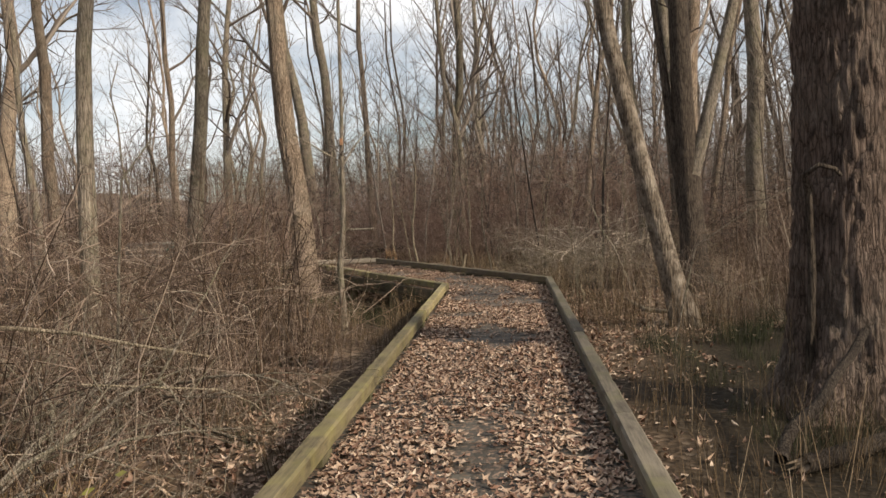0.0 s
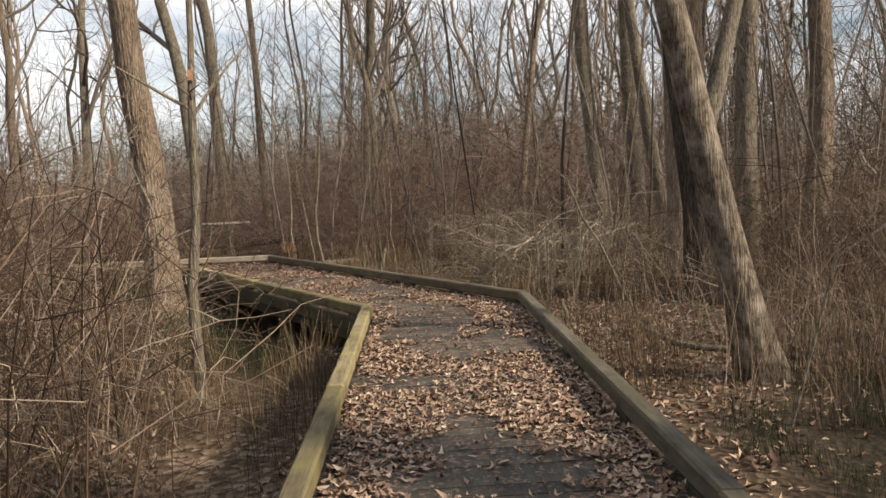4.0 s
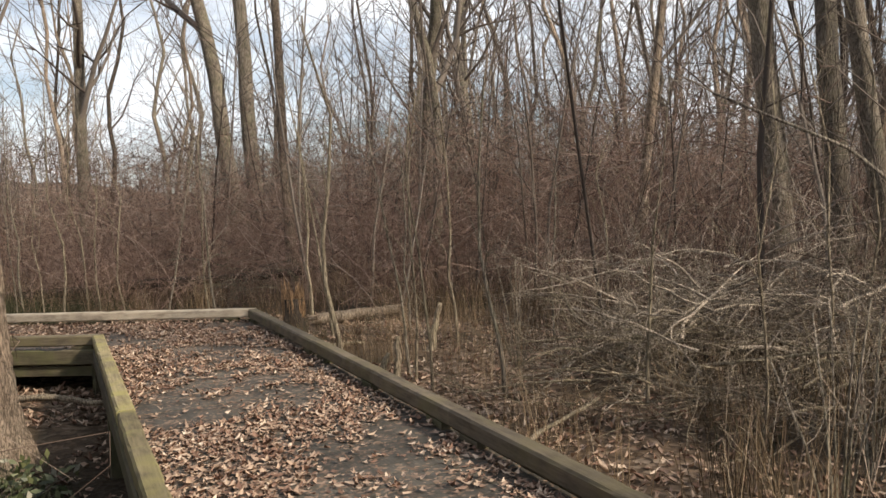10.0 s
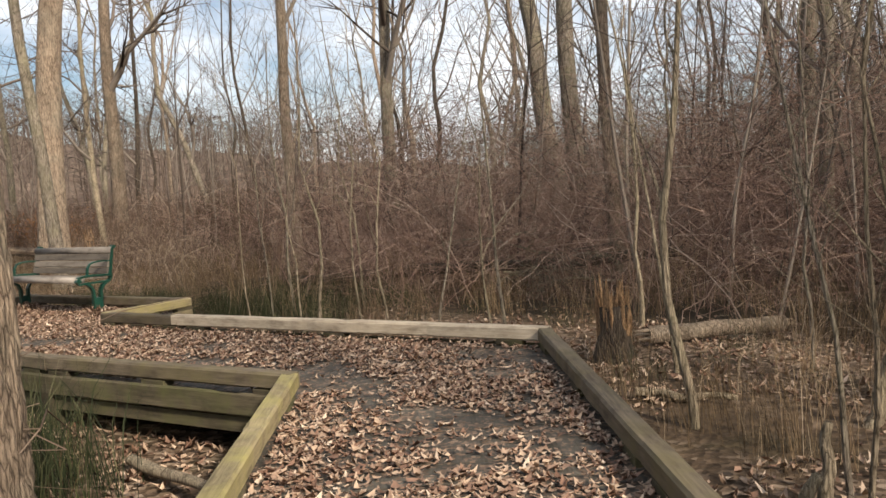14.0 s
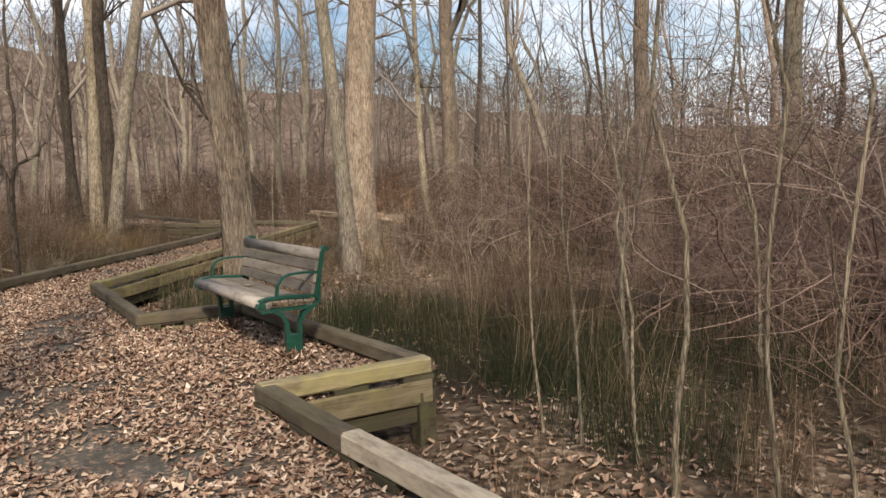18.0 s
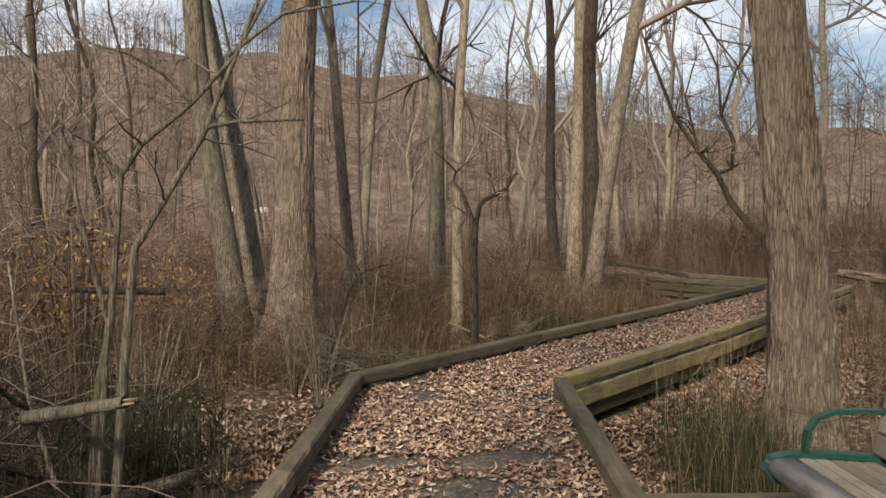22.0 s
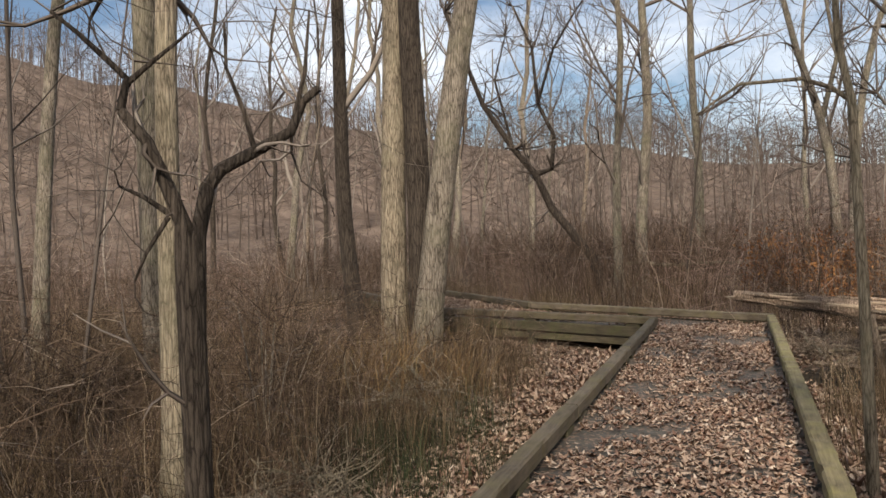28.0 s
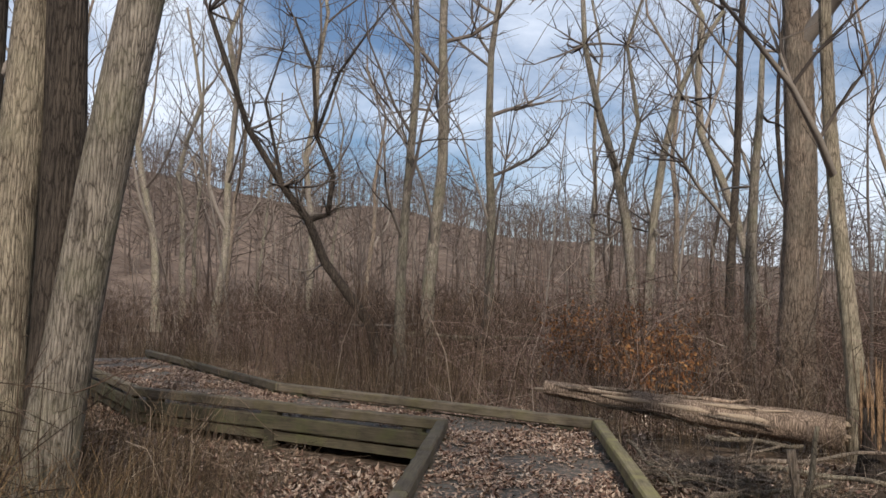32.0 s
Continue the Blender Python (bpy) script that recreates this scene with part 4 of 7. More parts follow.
def bench():
    """Slatted bench on two green cast-iron pedestals; it faces its own -y."""
    ob = tagged(empty("park_bench", pose(-9.845, 26.18, 0.0, 0, 0, -10.0)), "grey slatted park bench with green iron end frames and armrests", "bench")
    L = 1.86
    z = 0.555
    s = Soup()
    rows = [(-0.262 + 0.045 * math.cos(a), z - 0.045 + 0.045 * math.sin(a)) for a in [math.pi * (0.5 + k / 6.0) for k in range(7)]]
    rows = rows + [(-0.205, z - 0.09), (-0.185, z - 0.04), (-0.185, z - 0.002)]
    for x in (-L / 2, L / 2):
        s.v.extend((x, yy, zz) for yy, zz in rows)
    n = len(rows)
    s.f += [(k, (k + 1) % n, n + (k + 1) % n, n + k) for k in range(n)] + [tuple(range(n))[::-1], tuple(range(n, 2 * n))]
    part("front_slat", s.mesh("front_slat"), M_PALE_SLAT, ob, "rounded pale grey front slat")
    for k in range(5):
        slat("seat_slat", ob, L - 0.01, (0.064, 0.034), (0, -0.148 + 0.0695 * k, z - 0.02 - 0.005 * k), -4)
    for k in range(3):
        h = 0.055 + 0.097 * k
        slat("back_slat", ob, L - 0.01, (0.090, 0.034), (0, 0.175 + h * 0.22, z - 0.01 + h), 77.5)
    roll = Soup()
    ring = [(0.256 + 0.047 * math.cos(a) * (1.0 if math.cos(a) > 0 else 0.75), z + 0.335 + 0.05 * math.sin(a)) for a in [2 * math.pi * k / 14 for k in range(14)]]
    for x in (-L / 2, L / 2):
        roll.v.extend((x, yy, zz) for yy, zz in ring)
    roll.f += [(k, (k + 1) % 14, 14 + (k + 1) % 14, 14 + k) for k in range(14)] + [tuple(range(14))[::-1], tuple(range(14, 28))]
    part("top_slat", roll.mesh("top_slat"), M_PALE_SLAT, ob, "rounded pale grey top slat")
    for x in (-L / 2 + 0.02, L / 2 - 0.02):
        e = Soup()
        bent_bar(e, [(x, 0.335, z + 0.375), (x, 0.30, z + 0.39), (x, 0.275, z + 0.35), (x, 0.25, z + 0.20), (x, 0.222, z + 0.04), (x, 0.19, z - 0.03)], 0.066, 0.038)
        bent_bar(e, [(x, 0.225, z + 0.03), (x, 0.232, z - 0.05), (x, 0.19, z - 0.095), (x, 0.05, z - 0.10), (x, -0.18, z - 0.095), (x, -0.275, z - 0.105), (x, -0.31, z - 0.06), (x, -0.28, z - 0.012), (x, -0.20, z + 0.004), (x, -0.05, z + 0.006), (x, 0.20, z - 0.012)], 0.066, 0.024)
        frame_part = part("end_frame", e.mesh("end_frame", False), M_IRON, ob, "green cast iron end frame")
        a = Soup()
        bent_bar(a, [(x, 0.255, z + 0.185), (x, 0.10, z + 0.195), (x, -0.02, z + 0.188), (x, -0.085, z + 0.165), (x, -0.125, z + 0.11), (x, -0.14, z + 0.0)], 0.046, 0.018)
        part("armrest", a.mesh("armrest", False), M_IRON, ob, "curved green iron armrest")
        g = Soup()
        bent_bar(g, [(x, 0.17, z - 0.10), (x, 0.09, z - 0.15), (x, 0.05, z - 0.22), (x, 0.045, 0.14), (x, 0.045, 0.0)], 0.062, 0.032)
        bent_bar(g, [(x, -0.17, z - 0.10), (x, -0.10, z - 0.15), (x, -0.065, z - 0.22), (x, -0.06, 0.14), (x, -0.06, 0.0)], 0.062, 0.032)
        leg = part("pedestal", g.mesh("pedestal", False), M_IRON, ob, "green iron pedestal of two curved legs")
        part("base_plate", box_bm(0.05, 0.10, 0.24, 0.008, (x, -0.008, 0.12)), M_IRON, leg)
        part("bolt_boss", box_bm(0.06, 0.05, 0.05, 0.012, (x, -0.265, z - 0.055)), M_IRON, frame_part)
    return ob


bench()
lf = Soup()
lf.poly([(0, 0, 0.002), (0.05, 0.02, 0.012), (0.03, 0.05, 0.006), (-0.02, 0.045, 0.012), (-0.05, 0.01, 0.006), (-0.03, -0.035, 0.012), (0.02, -0.03, 0.006)], [(0, 1, 2), (0, 2, 3), (0, 3, 4), (0, 4, 5), (0, 5, 6), (0, 6, 1)])
lo = part("leaf", lf, M_LEAF)
lo.matrix_world = pose(-9.92, 26.14, 0.551, -3, 0, 40)
tagged(lo, "single dry leaf lying on the bench seat", "leaf")


# ---- dead wood ----
def log(name, a, b, r0, r1, mat, label, seed, broken=True, bends=0.05, category="log", sides=12):
    """A fallen stem from a to b, uneven along its length, with splintered ends."""
    rng = random.Random(seed)
    a, b = Vector(a), Vector(b)
    n = 12
    s = Soup()
    pts, rad = [], []
    for k in range(n + 1):
        t = k / n
        p = a.lerp(b, t)
        p += Vector((noise.noise((seed, t * 3, 0.0)), noise.noise((seed, t * 3, 5.0)), 0.5 * noise.noise((seed, t * 3, 9.0)))) * bends * (b - a).length
        pts.append(tuple(p - a))
        rad.append((r0 + (r1 - r0) * t) * (1 + 0.10 * noise.noise((seed, t * 9, 2.0))))
    s.tube(pts, rad, sides)
    d = (b - a).normalized()
    for i in range(len(s.v)):
        v = Vector(s.v[i])
        g = 1 + 0.14 * noise.noise(v * 4.0 + Vector((seed, 0, 0)))
        c = Vector(pts[min(i // sides, n)])
        s.v[i] = tuple(c + (v - c) * g)
    ob = tagged(empty(name, pose(*a)), label, category)
    part("stem", s, mat, ob)
    if broken:
        e = Soup()
        for end, way, r in ((0, -d, rad[0]), (n, d, rad[-1])):
            for _ in range(9):
                o = Vector((rng.gauss(0, 1), rng.gauss(0, 1), rng.gauss(0, 1)))
                o = (o - d * o.dot(d)).normalized() * r * rng.uniform(0.2, 0.85)
                base = Vector(pts[end]) + o - way * 0.05
                e.tube([tuple(base), tuple(base + way * rng.uniform(0.05, 0.16 + r * 0.6) + o * 0.1)], [r * 0.28, r * 0.06], 4)
        tagged(part("splinters", e, M_SPLIT, ob, "pale splintered ends"), kind="stuff")
    return ob


trunk_log = log("fallen_tree", (-25.35, 37.03, 0.36), (-22.1, 38.96, -0.02), 0.10, 0.22, M_STRIPPED, "broken fallen tree trunk with split pale wood by the boardwalk corner", 3, True, 0.012)
sp = Soup()
for k in range(3):
    o = 0.8 + 0.75 * k
    q = 0.09 + 0.033 * o
    sp.tube([(x * 0.86 + q * 0.51, x * 0.51 - q * 0.86, 0.03 - 0.1 * x) for x in (o, o + 0.4, o + 0.8)], [0.02, 0.05, 0.02], 6)
rg = random.Random(66)
for k in range(18):
    o, a = rg.uniform(0.0, 2.4), rg.uniform(-2.2, 1.6)
    ln, lift = rg.uniform(0.4, 1.1), rg.uniform(0.95, 1.05)
    line = []
    for i in range(4):
        x = o + ln * i / 3
        q = (0.10 + 0.033 * x) * lift * (1.3 if i == 3 else 1.0)
        side, up = -math.cos(a) * q, math.sin(a) * q
        line.append((x * 0.86 - side * 0.51, x * 0.51 + side * 0.86, up - 0.1 * x))
    bit = Soup()
    bit.tube(line, [0.012, rg.uniform(0.02, 0.035), 0.022, 0.006], 5)
    part("split_piece", bit, [M_STRIPPED, M_BARK_TAN, M_BARK_DARK, M_SPLIT][k % 4], trunk_log)
part("bare_wood", sp, M_SPLIT, trunk_log, "orange-brown wood where bark has come off")
log("fallen_log", (-1.46, 26.78, -0.36), (0.0, 27.6, -0.34), 0.10, 0.09, M_BARK_TAN, "pale peeled log lying behind the rail", 5, True, 0.012)
log("fallen_log", (-12.38, 23.05, 0.58), (-13.05, 22.3, 0.36), 0.036, 0.045, M_BARK, "dead log with a pale split end caught in the shrub", 7, True, 0.012)
log("fallen_branch", (-16.3, 21.15, -0.25), (-14.3, 22.05, -0.38), 0.035, 0.05, M_BARK_PALE, "grey fallen branch in the shaded hollow", 27, False, 0.05, "branch", 7)
log("fallen_log", (-13.0, 21.2, -0.42), (-13.8, 22.5, -0.34), 0.07, 0.06, M_BARK_DARK, "rotten log sunk in the shaded hollow", 28, True, 0.03)
log("fallen_branch", (-14.5, 22.3, -0.38), (-12.9, 23.3, -0.40), 0.045, 0.03, M_BARK, "mossy branch on the shaded leaf litter", 29, False, 0.06, "branch", 7)
log("fallen_branch", (3.5, 15.5, -0.33), (3.5, 14.05, -0.36), 0.025, 0.04, M_BARK, "curved dead branch on the leaf litter", 30, False, 0.06, "branch", 7)
log("fallen_branch", (3.5, 14.05, -0.36), (4.6, 12.6, -0.36), 0.04, 0.03, M_BARK, "curved dead branch on the leaf litter", 31, False, 0.05, "branch", 7)
log("fallen_branch", (-4.6, 22.0, -0.42), (-2.7, 21.2, -0.35), 0.045, 0.03, M_BARK_PALE, "bare fallen branch beside the boardwalk", 8, False, 0.05, "branch", 7)
log("fallen_log", (2.5, 5.6, -0.38), (4.6, 6.6, -0.30), 0.07, 0.06, M_BARK_DARK, "dark reddish fallen log at the foot of the oak", 9, True, 0.02)
log("fallen_branch", (2.3, 5.5, -0.3), (3.6, 6.8, 0.35), 0.05, 0.035, M_BARK_DARK, "dark branch propped against the oak", 10, False, 0.05, "branch", 7)
log("fallen_branch", (2.2, 3.9, -0.4), (3.2, 5.0, -0.2), 0.03, 0.015, M_BARK_PALE, "thin pale branch on the leaf litter", 11, False, 0.06, "branch", 6)
log("fallen_log", (-11.0, 31.0, -0.3), (-1.5, 31.8, 0.15), 0.13, 0.09, M_BARK_DARK, "dark log lying in the thicket", 12, False, 0.02)
log("fallen_log", (-16.2, 21.75, 0.96), (-16.4, 22.6, 0.90), 0.032, 0.042, M_BARK_DARK, "dark dead limb propped in the brush", 26, False, 0.02)
log("fallen_branch", (-17.6, 27.3, -0.3), (-19.6, 26.2, 0.1), 0.03, 0.015, M_BARK_PALE, "thin pale branch in dry grass", 14, False, 0.06, "branch", 6)
log("fallen_branch", (-33.8, 40.9, 0.6), (-29.5, 42.6, 0.75), 0.07, 0.03, M_BARK_PALE, "pale dead branch hung up in the brush", 15, False, 0.05, "branch", 7)
log("fallen_branch", (-12.4, 21.4, -0.42), (-13.9, 23.2, -0.32), 0.06, 0.05, M_BARK_TAN, "rotten branch on the leaf litter", 25, False, 0.05, "branch", 7)
for k, (a, b, r) in enumerate([((-22.0, 35.3, -0.3), (-21.2, 36.5, -0.15), 0.03), ((-21.9, 36.2, -0.32), (-20.4, 36.1, -0.25), 0.035), ((-21.3, 35.0, -0.35), (-20.0, 35.4, -0.3), 0.025), ((-22.6, 36.6, -0.2), (-21.0, 37.6, 0.05), 0.03), ((-21.2, 35.9, -0.35), (-21.15, 36.05, 0.45), 0.035), ((-20.7, 34.6, -0.35), (-19.6, 35.6, -0.28), 0.02), ((-22.9, 37.2, -0.3), (-20.8, 36.7, -0.1), 0.04), ((-21.85, 34.79, -0.24), (-20.72, 34.9, -0.2), 0.035), ((-22.48, 35.85, -0.25), (-21.7, 36.4, -0.2), 0.03), ((-22.74, 37.04, -0.2), (-21.76, 36.47, -0.2), 0.035), ((-24.0, 37.1, -0.2), (-22.24, 35.4, -0.22), 0.03), ((-20.36, 34.1, -0.45), (-20.46, 34.02, 0.56), 0.055), ((-23.4, 38.0, -0.15), (-22.2, 38.1, -0.1), 0.04), ((-22.9, 36.3, -0.3), (-22.1, 37.3, 0.0), 0.025)]):
    log("fallen_branch", a, b, r, r * 0.6, [M_BARK_PALE, M_BARK_TAN][k % 2], "dead branch in a heap by the fallen trunk", 40 + k, False, 0.06, "branch", 6)
for k, (a, b, r) in enumerate([((-0.13, 21.71, -0.5), (0.05, 21.71, -0.06), 0.06), ((0.5, 23.95, -0.5), (0.68, 23.94, 0.2), 0.06), ((0.1, 22.3, -0.5), (0.14, 22.35, 0.02), 0.05), ((-1.25, 24.42, -0.40), (-0.41, 24.28, -0.38), 0.045), ((2.85, 16.2, -0.5), (2.8, 16.3, -0.1), 0.04), ((1.0, 19.2, -0.5), (2.0, 19.9, -0.2), 0.03)]):
    log("broken_branch", a, b, r, r * 0.5, M_BARK_PALE, "pale broken branch in the undergrowth", 60 + k, False, 0.07, "branch", 7)


def stump(name, x, y, r, top, label, seed, shards=26):
    """A snapped trunk: a dark foot and tall splinters of torn wood."""
    rng = random.Random(seed)
    z = ground_z(x, y)
    ob = tagged(empty(name, pose(x, y, z)), label, "stump")
    s = Soup()
    h = (top - z)
    pts = [(0, 0, -0.3), (0, 0, 0.0), (0, 0.0, 0.12), (0.01, 0, h * 0.35), (0.0, 0.01, h * 0.62)]
    rough_trunk(s, pts, [r * 1.5, r * 1.45, r * 1.25, r * 1.02, r * 0.95], 14, rng, 0.25)
    part("foot", s, M_BARK_DARK, ob)
    e = Soup()
    for k in range(shards * 3):
        a, q = rng.uniform(0, 6.283), r * (0.25 + 0.75 * math.sqrt(rng.random()))
        x0, y0 = math.cos(a) * q, math.sin(a) * q
        up = h * (rng.uniform(0.55, 0.82) if k % 4 else rng.uniform(0.85, 1.05))
        low = h * rng.uniform(0.12, 0.4)
        w = r * rng.uniform(0.08, 0.2)
        ox, oy = math.cos(a) * r * rng.uniform(-0.1, 0.22), math.sin(a) * r * rng.uniform(-0.1, 0.22)
        mid = (low + up) / 2
        e.tube([(x0 * 0.95, y0 * 0.95, low), (x0 * 1.04, y0 * 1.04, mid), (x0 + ox, y0 + oy, up)], [w, w * 0.85, w * 0.12], 4)
    tagged(part("torn_wood", e, M_TORN, ob, "torn orange-brown wood fibres"), kind="stuff")
    return ob


stump("stump", -1.70, 25.98, 0.17, 0.46, "snapped stump with torn orange wood beside the boardwalk corner", 2)
stump("stump", -21.3, 37.8, 0.14, 0.98, "tall snapped stump with pale split wood", 4, 18)
stump("stump", -2.35, 13.2, 0.07, 0.1, "small broken stump in the brush", 6, 10)


# ---- crooked shrubs and branches ----
def stems(name, lines, mat, label, category, seed, twig=10, reach=0.8):
    """A many-stemmed shrub from the lines of its stems: each (points, thickness)."""
    rng = random.Random(seed)
    o = Vector(lines[0][0][0])
    ob = tagged(empty(name, pose(*o)), label, category)
    c = Soup()
    for k, (pts, r) in enumerate(lines):
        s = Soup()
        n = len(pts)
        s.tube([tuple(Vector(p) - o) for p in pts], [r * (1 - 0.6 * i / (n - 1)) for i in range(n)], 8)
        part("stem", s, mat, ob)
        for _ in range(twig):
            i = rng.randint(1, n - 1)
            d = Vector((rng.gauss(0, 1), rng.gauss(0, 1), rng.gauss(0.4, 0.6)))
            limb(c, Vector(pts[i]) - o, d, rng.uniform(0.35, 1.0) * reach, r * 0.3, 1, 3, rng, 0.05, 0.25, (3, 3, 3) if reach < 1 else (6, 5, 4), 0.6, 0.002 if reach < 1 else 0.006)
    if c.v:
        part("crown", c, M_TWIG, ob)
    return ob


grey_stems = []
grey_stems.append(([(-13.3, 22.6, -0.45), (-13.36, 22.67, 0.54), (-13.37, 22.75, 0.92), (-13.38, 22.83, 1.93), (-13.40, 22.97, 2.15), (-13.44, 23.3, 2.44), (-13.46, 23.59, 2.78), (-13.47, 23.94, 3.43)], 0.03))
grey_stems.append(([(-13.36, 22.75, -0.45), (-13.38, 22.83, 0.63), (-13.39, 22.91, 1.43), (-13.42, 23.1, 1.76), (-13.44, 23.36, 2.2), (-13.46, 23.54, 2.64), (-13.47, 23.94, 3.63)], 0.036))
grey_stems.append(([(-13.3, 22.65, -0.4), (-13.37, 22.73, 0.92), (-13.34, 22.61, 1.49), (-13.33, 22.51, 2.0), (-13.29, 22.34, 2.37), (-13.27, 22.27, 2.96)], 0.022))
grey_stems.append(([(-13.44, 23.36, 2.27), (-13.46, 23.62, 2.32), (-13.46, 24.06, 2.34)], 0.02))
grey_stems.append(([(-13.38, 22.84, 1.93), (-13.36, 22.67, 2.14), (-13.32, 22.5, 2.23), (-13.28, 22.3, 2.69)], 0.022))
grey_stems.append(([(-13.44, 23.3, 2.44), (-13.42, 23.12, 2.63), (-13.39, 22.9, 2.76), (-13.33, 22.55, 2.84)], 0.018))
grey_stems.append(([(-13.46, 23.54, 2.78), (-13.47, 23.93, 3.09), (-13.45, 24.42, 3.19)], 0.018))
grey_stems.append(([(-13.2, 22.5, -0.4), (-13.1, 22.3, 0.5), (-13.24, 22.15, 1.36)], 0.02))
stems("crooked_shrub", grey_stems, M_BARK, "crooked grey many-stemmed shrub beside the boardwalk", "shrub", 71, 5)
fork_stems = []
fork_stems.append(([(-18.27, 26.32, -0.4), (-18.27, 26.3, 0.85), (-18.27, 26.29, 1.47), (-18.27, 26.29, 1.67), (-18.28, 26.24, 1.82), (-18.29, 26.15, 2.05), (-18.3, 26.05, 2.18)], 0.056))
fork_stems.append(([(-18.3, 26.05, 2.18), (-18.3, 26.08, 2.32), (-18.3, 26.01, 2.39), (-18.31, 25.9, 2.5), (-18.31, 25.79, 2.59)], 0.02))
fork_stems.append(([(-18.27, 26.34, -0.4), (-18.26, 26.33, 1.16), (-18.26, 26.35, 1.62), (-18.26, 26.4, 1.84), (-18.25, 26.46, 1.92), (-18.21, 26.61, 2.0), (-18.17, 26.77, 2.09), (-18.16, 26.83, 2.23), (-18.13, 26.9, 2.29)], 0.044))
fork_stems.append(([(-18.3, 26.07, 2.29), (-18.29, 26.19, 2.4), (-18.27, 26.34, 2.53)], 0.015))
fork_stems.append(([(-18.28, 26.24, 1.72), (-18.29, 26.13, 1.8), (-18.3, 26.03, 1.85)], 0.015))
fork_stems.append(([(-18.28, 26.23, 1.71), (-18.29, 26.13, 1.55), (-18.3, 26.08, 1.43)], 0.012))
fork_stems.append(([(-18.17, 26.77, 2.09), (-18.15, 26.84, 2.36), (-18.14, 26.87, 2.65)], 0.014))
fork_stems.append(([(-18.21, 26.61, 2.0), (-18.22, 26.57, 2.18), (-18.24, 26.5, 2.38), (-18.24, 26.5, 2.59)], 0.014))
stems("forked_tree", fork_stems, M_BARK_DARK, "small crooked tree forking into two black bent stems", "tree", 72, 3)
foot_stems = []
foot_stems.append(([(-17.7, 24.25, -0.45), (-17.85, 24.45, 0.33), (-17.93, 24.56, 0.63), (-18.0, 24.65, 0.82), (-18.07, 24.73, 0.93), (-18.15, 24.86, 1.0), (-18.22, 25.13, 1.07)], 0.02))
foot_stems.append(([(-17.72, 24.3, -0.45), (-17.82, 24.32, 0.36), (-17.87, 24.27, 0.61), (-17.93, 24.25, 0.85)], 0.018))
foot_stems.append(([(-17.93, 24.56, 0.63), (-17.88, 24.61, 0.84), (-17.94, 24.65, 0.98), (-18.01, 24.73, 0.95)], 0.01))
foot_stems.append(([(-17.6, 24.35, -0.45), (-17.66, 24.52, 0.35), (-17.74, 24.61, 0.55), (-17.81, 24.74, 0.68)], 0.013))
foot_stems.append(([(-18.0, 24.5, 0.55), (-18.28, 24.57, 0.89), (-18.36, 24.75, 1.05), (-18.42, 24.81, 1.14)], 0.012))
stems("broken_shrub", foot_stems, M_BARK_DARK, "bare grey shrub with snapped stems before a flaring tree", "shrub", 73, 6, 0.5)
stems("dead_branch", [([(-18.35, 24.2, -0.42), (-18.48, 24.61, 0.13), (-18.57, 24.93, 0.23), (-18.64, 25.07, 0.28), (-18.71, 25.22, 0.29)], 0.018)], M_BARK_PALE, "pale broken branch on the leaf litter", "branch", 77, 4, 0.4)
stems("dead_branch", [([(-19.2, 25.2, -0.42), (-19.31, 24.82, 0.95), (-19.36, 24.73, 1.11), (-19.41, 24.62, 1.23), (-19.44, 24.4, 1.48)], 0.02)], M_BARK_DARK, "dark crooked branch leaning at the flaring tree", "branch", 81, 5, 0.6)
stems("arching_sapling", [
    ([(-18.25, 30.88, -0.45), (-18.27, 30.87, 1.0), (-18.38, 30.95, 2.46), (-18.45, 30.91, 2.9), (-18.5, 30.9, 5.0)], 0.045),
    ([(-18.38, 30.95, 2.46), (-18.49, 30.88, 2.57), (-18.65, 30.77, 2.66), (-18.99, 30.51, 2.67), (-19.15, 30.37, 2.54), (-19.23, 30.29, 2.46)], 0.02),
    ([(-18.15, 31.3, -0.45), (-18.1, 31.3, 1.2), (-18.0, 31.35, 2.6)], 0.02)], M_BARK_PALE, "grey sapling with an arching side branch by the rail", "sapling", 73, 1)
stems("dead_branch", [([(-2.7, 4.25, 1.06), (-2.38, 4.4, 1.01), (-2.11, 4.53, 0.95), (-1.83, 4.65, 0.85), (-1.45, 4.79, 0.74)], 0.015), ([(-2.68, 4.25, 1.06), (-3.2, 4.0, 0.6), (-3.6, 3.8, -0.5)], 0.018), ([(-2.2, 4.7, 0.62), (-1.39, 4.8, 0.53), (-1.2, 4.85, 0.42), (-1.08, 4.88, 0.25)], 0.008)], M_BARK_PALE, "bare crooked branch caught in the brush", "branch", 74, 2)
stems("dead_branch", [([(3.2, 11.1, -0.45), (3.47, 10.91, 0.9), (4.0, 10.65, 1.3), (4.49, 10.39, 1.61), (5.2, 10.1, 1.9)], 0.013)], M_BARK, "grey slanting dead branch in the undergrowth", "branch", 78, 4)
stems("dead_branch", [([(-2.31, 9.65, -0.5), (-2.25, 9.3, 0.3), (-2.0, 8.8, 0.75), (-1.6, 8.4, 0.86)], 0.012)], M_BARK_PALE, "pale arching dead branch beside the boardwalk", "branch", 79, 1)
stems("dead_branch", [([(4.2, 17.0, -0.5), (3.96, 17.17, -0.08), (3.71, 17.32, 0.59), (3.48, 17.44, 0.98), (3.28, 17.54, 1.59), (3.06, 17.64, 1.82), (2.35, 17.91, 2.21)], 0.022)], M_BARK, "curved grey dead branch leaning over the undergrowth", "branch", 68, 2)
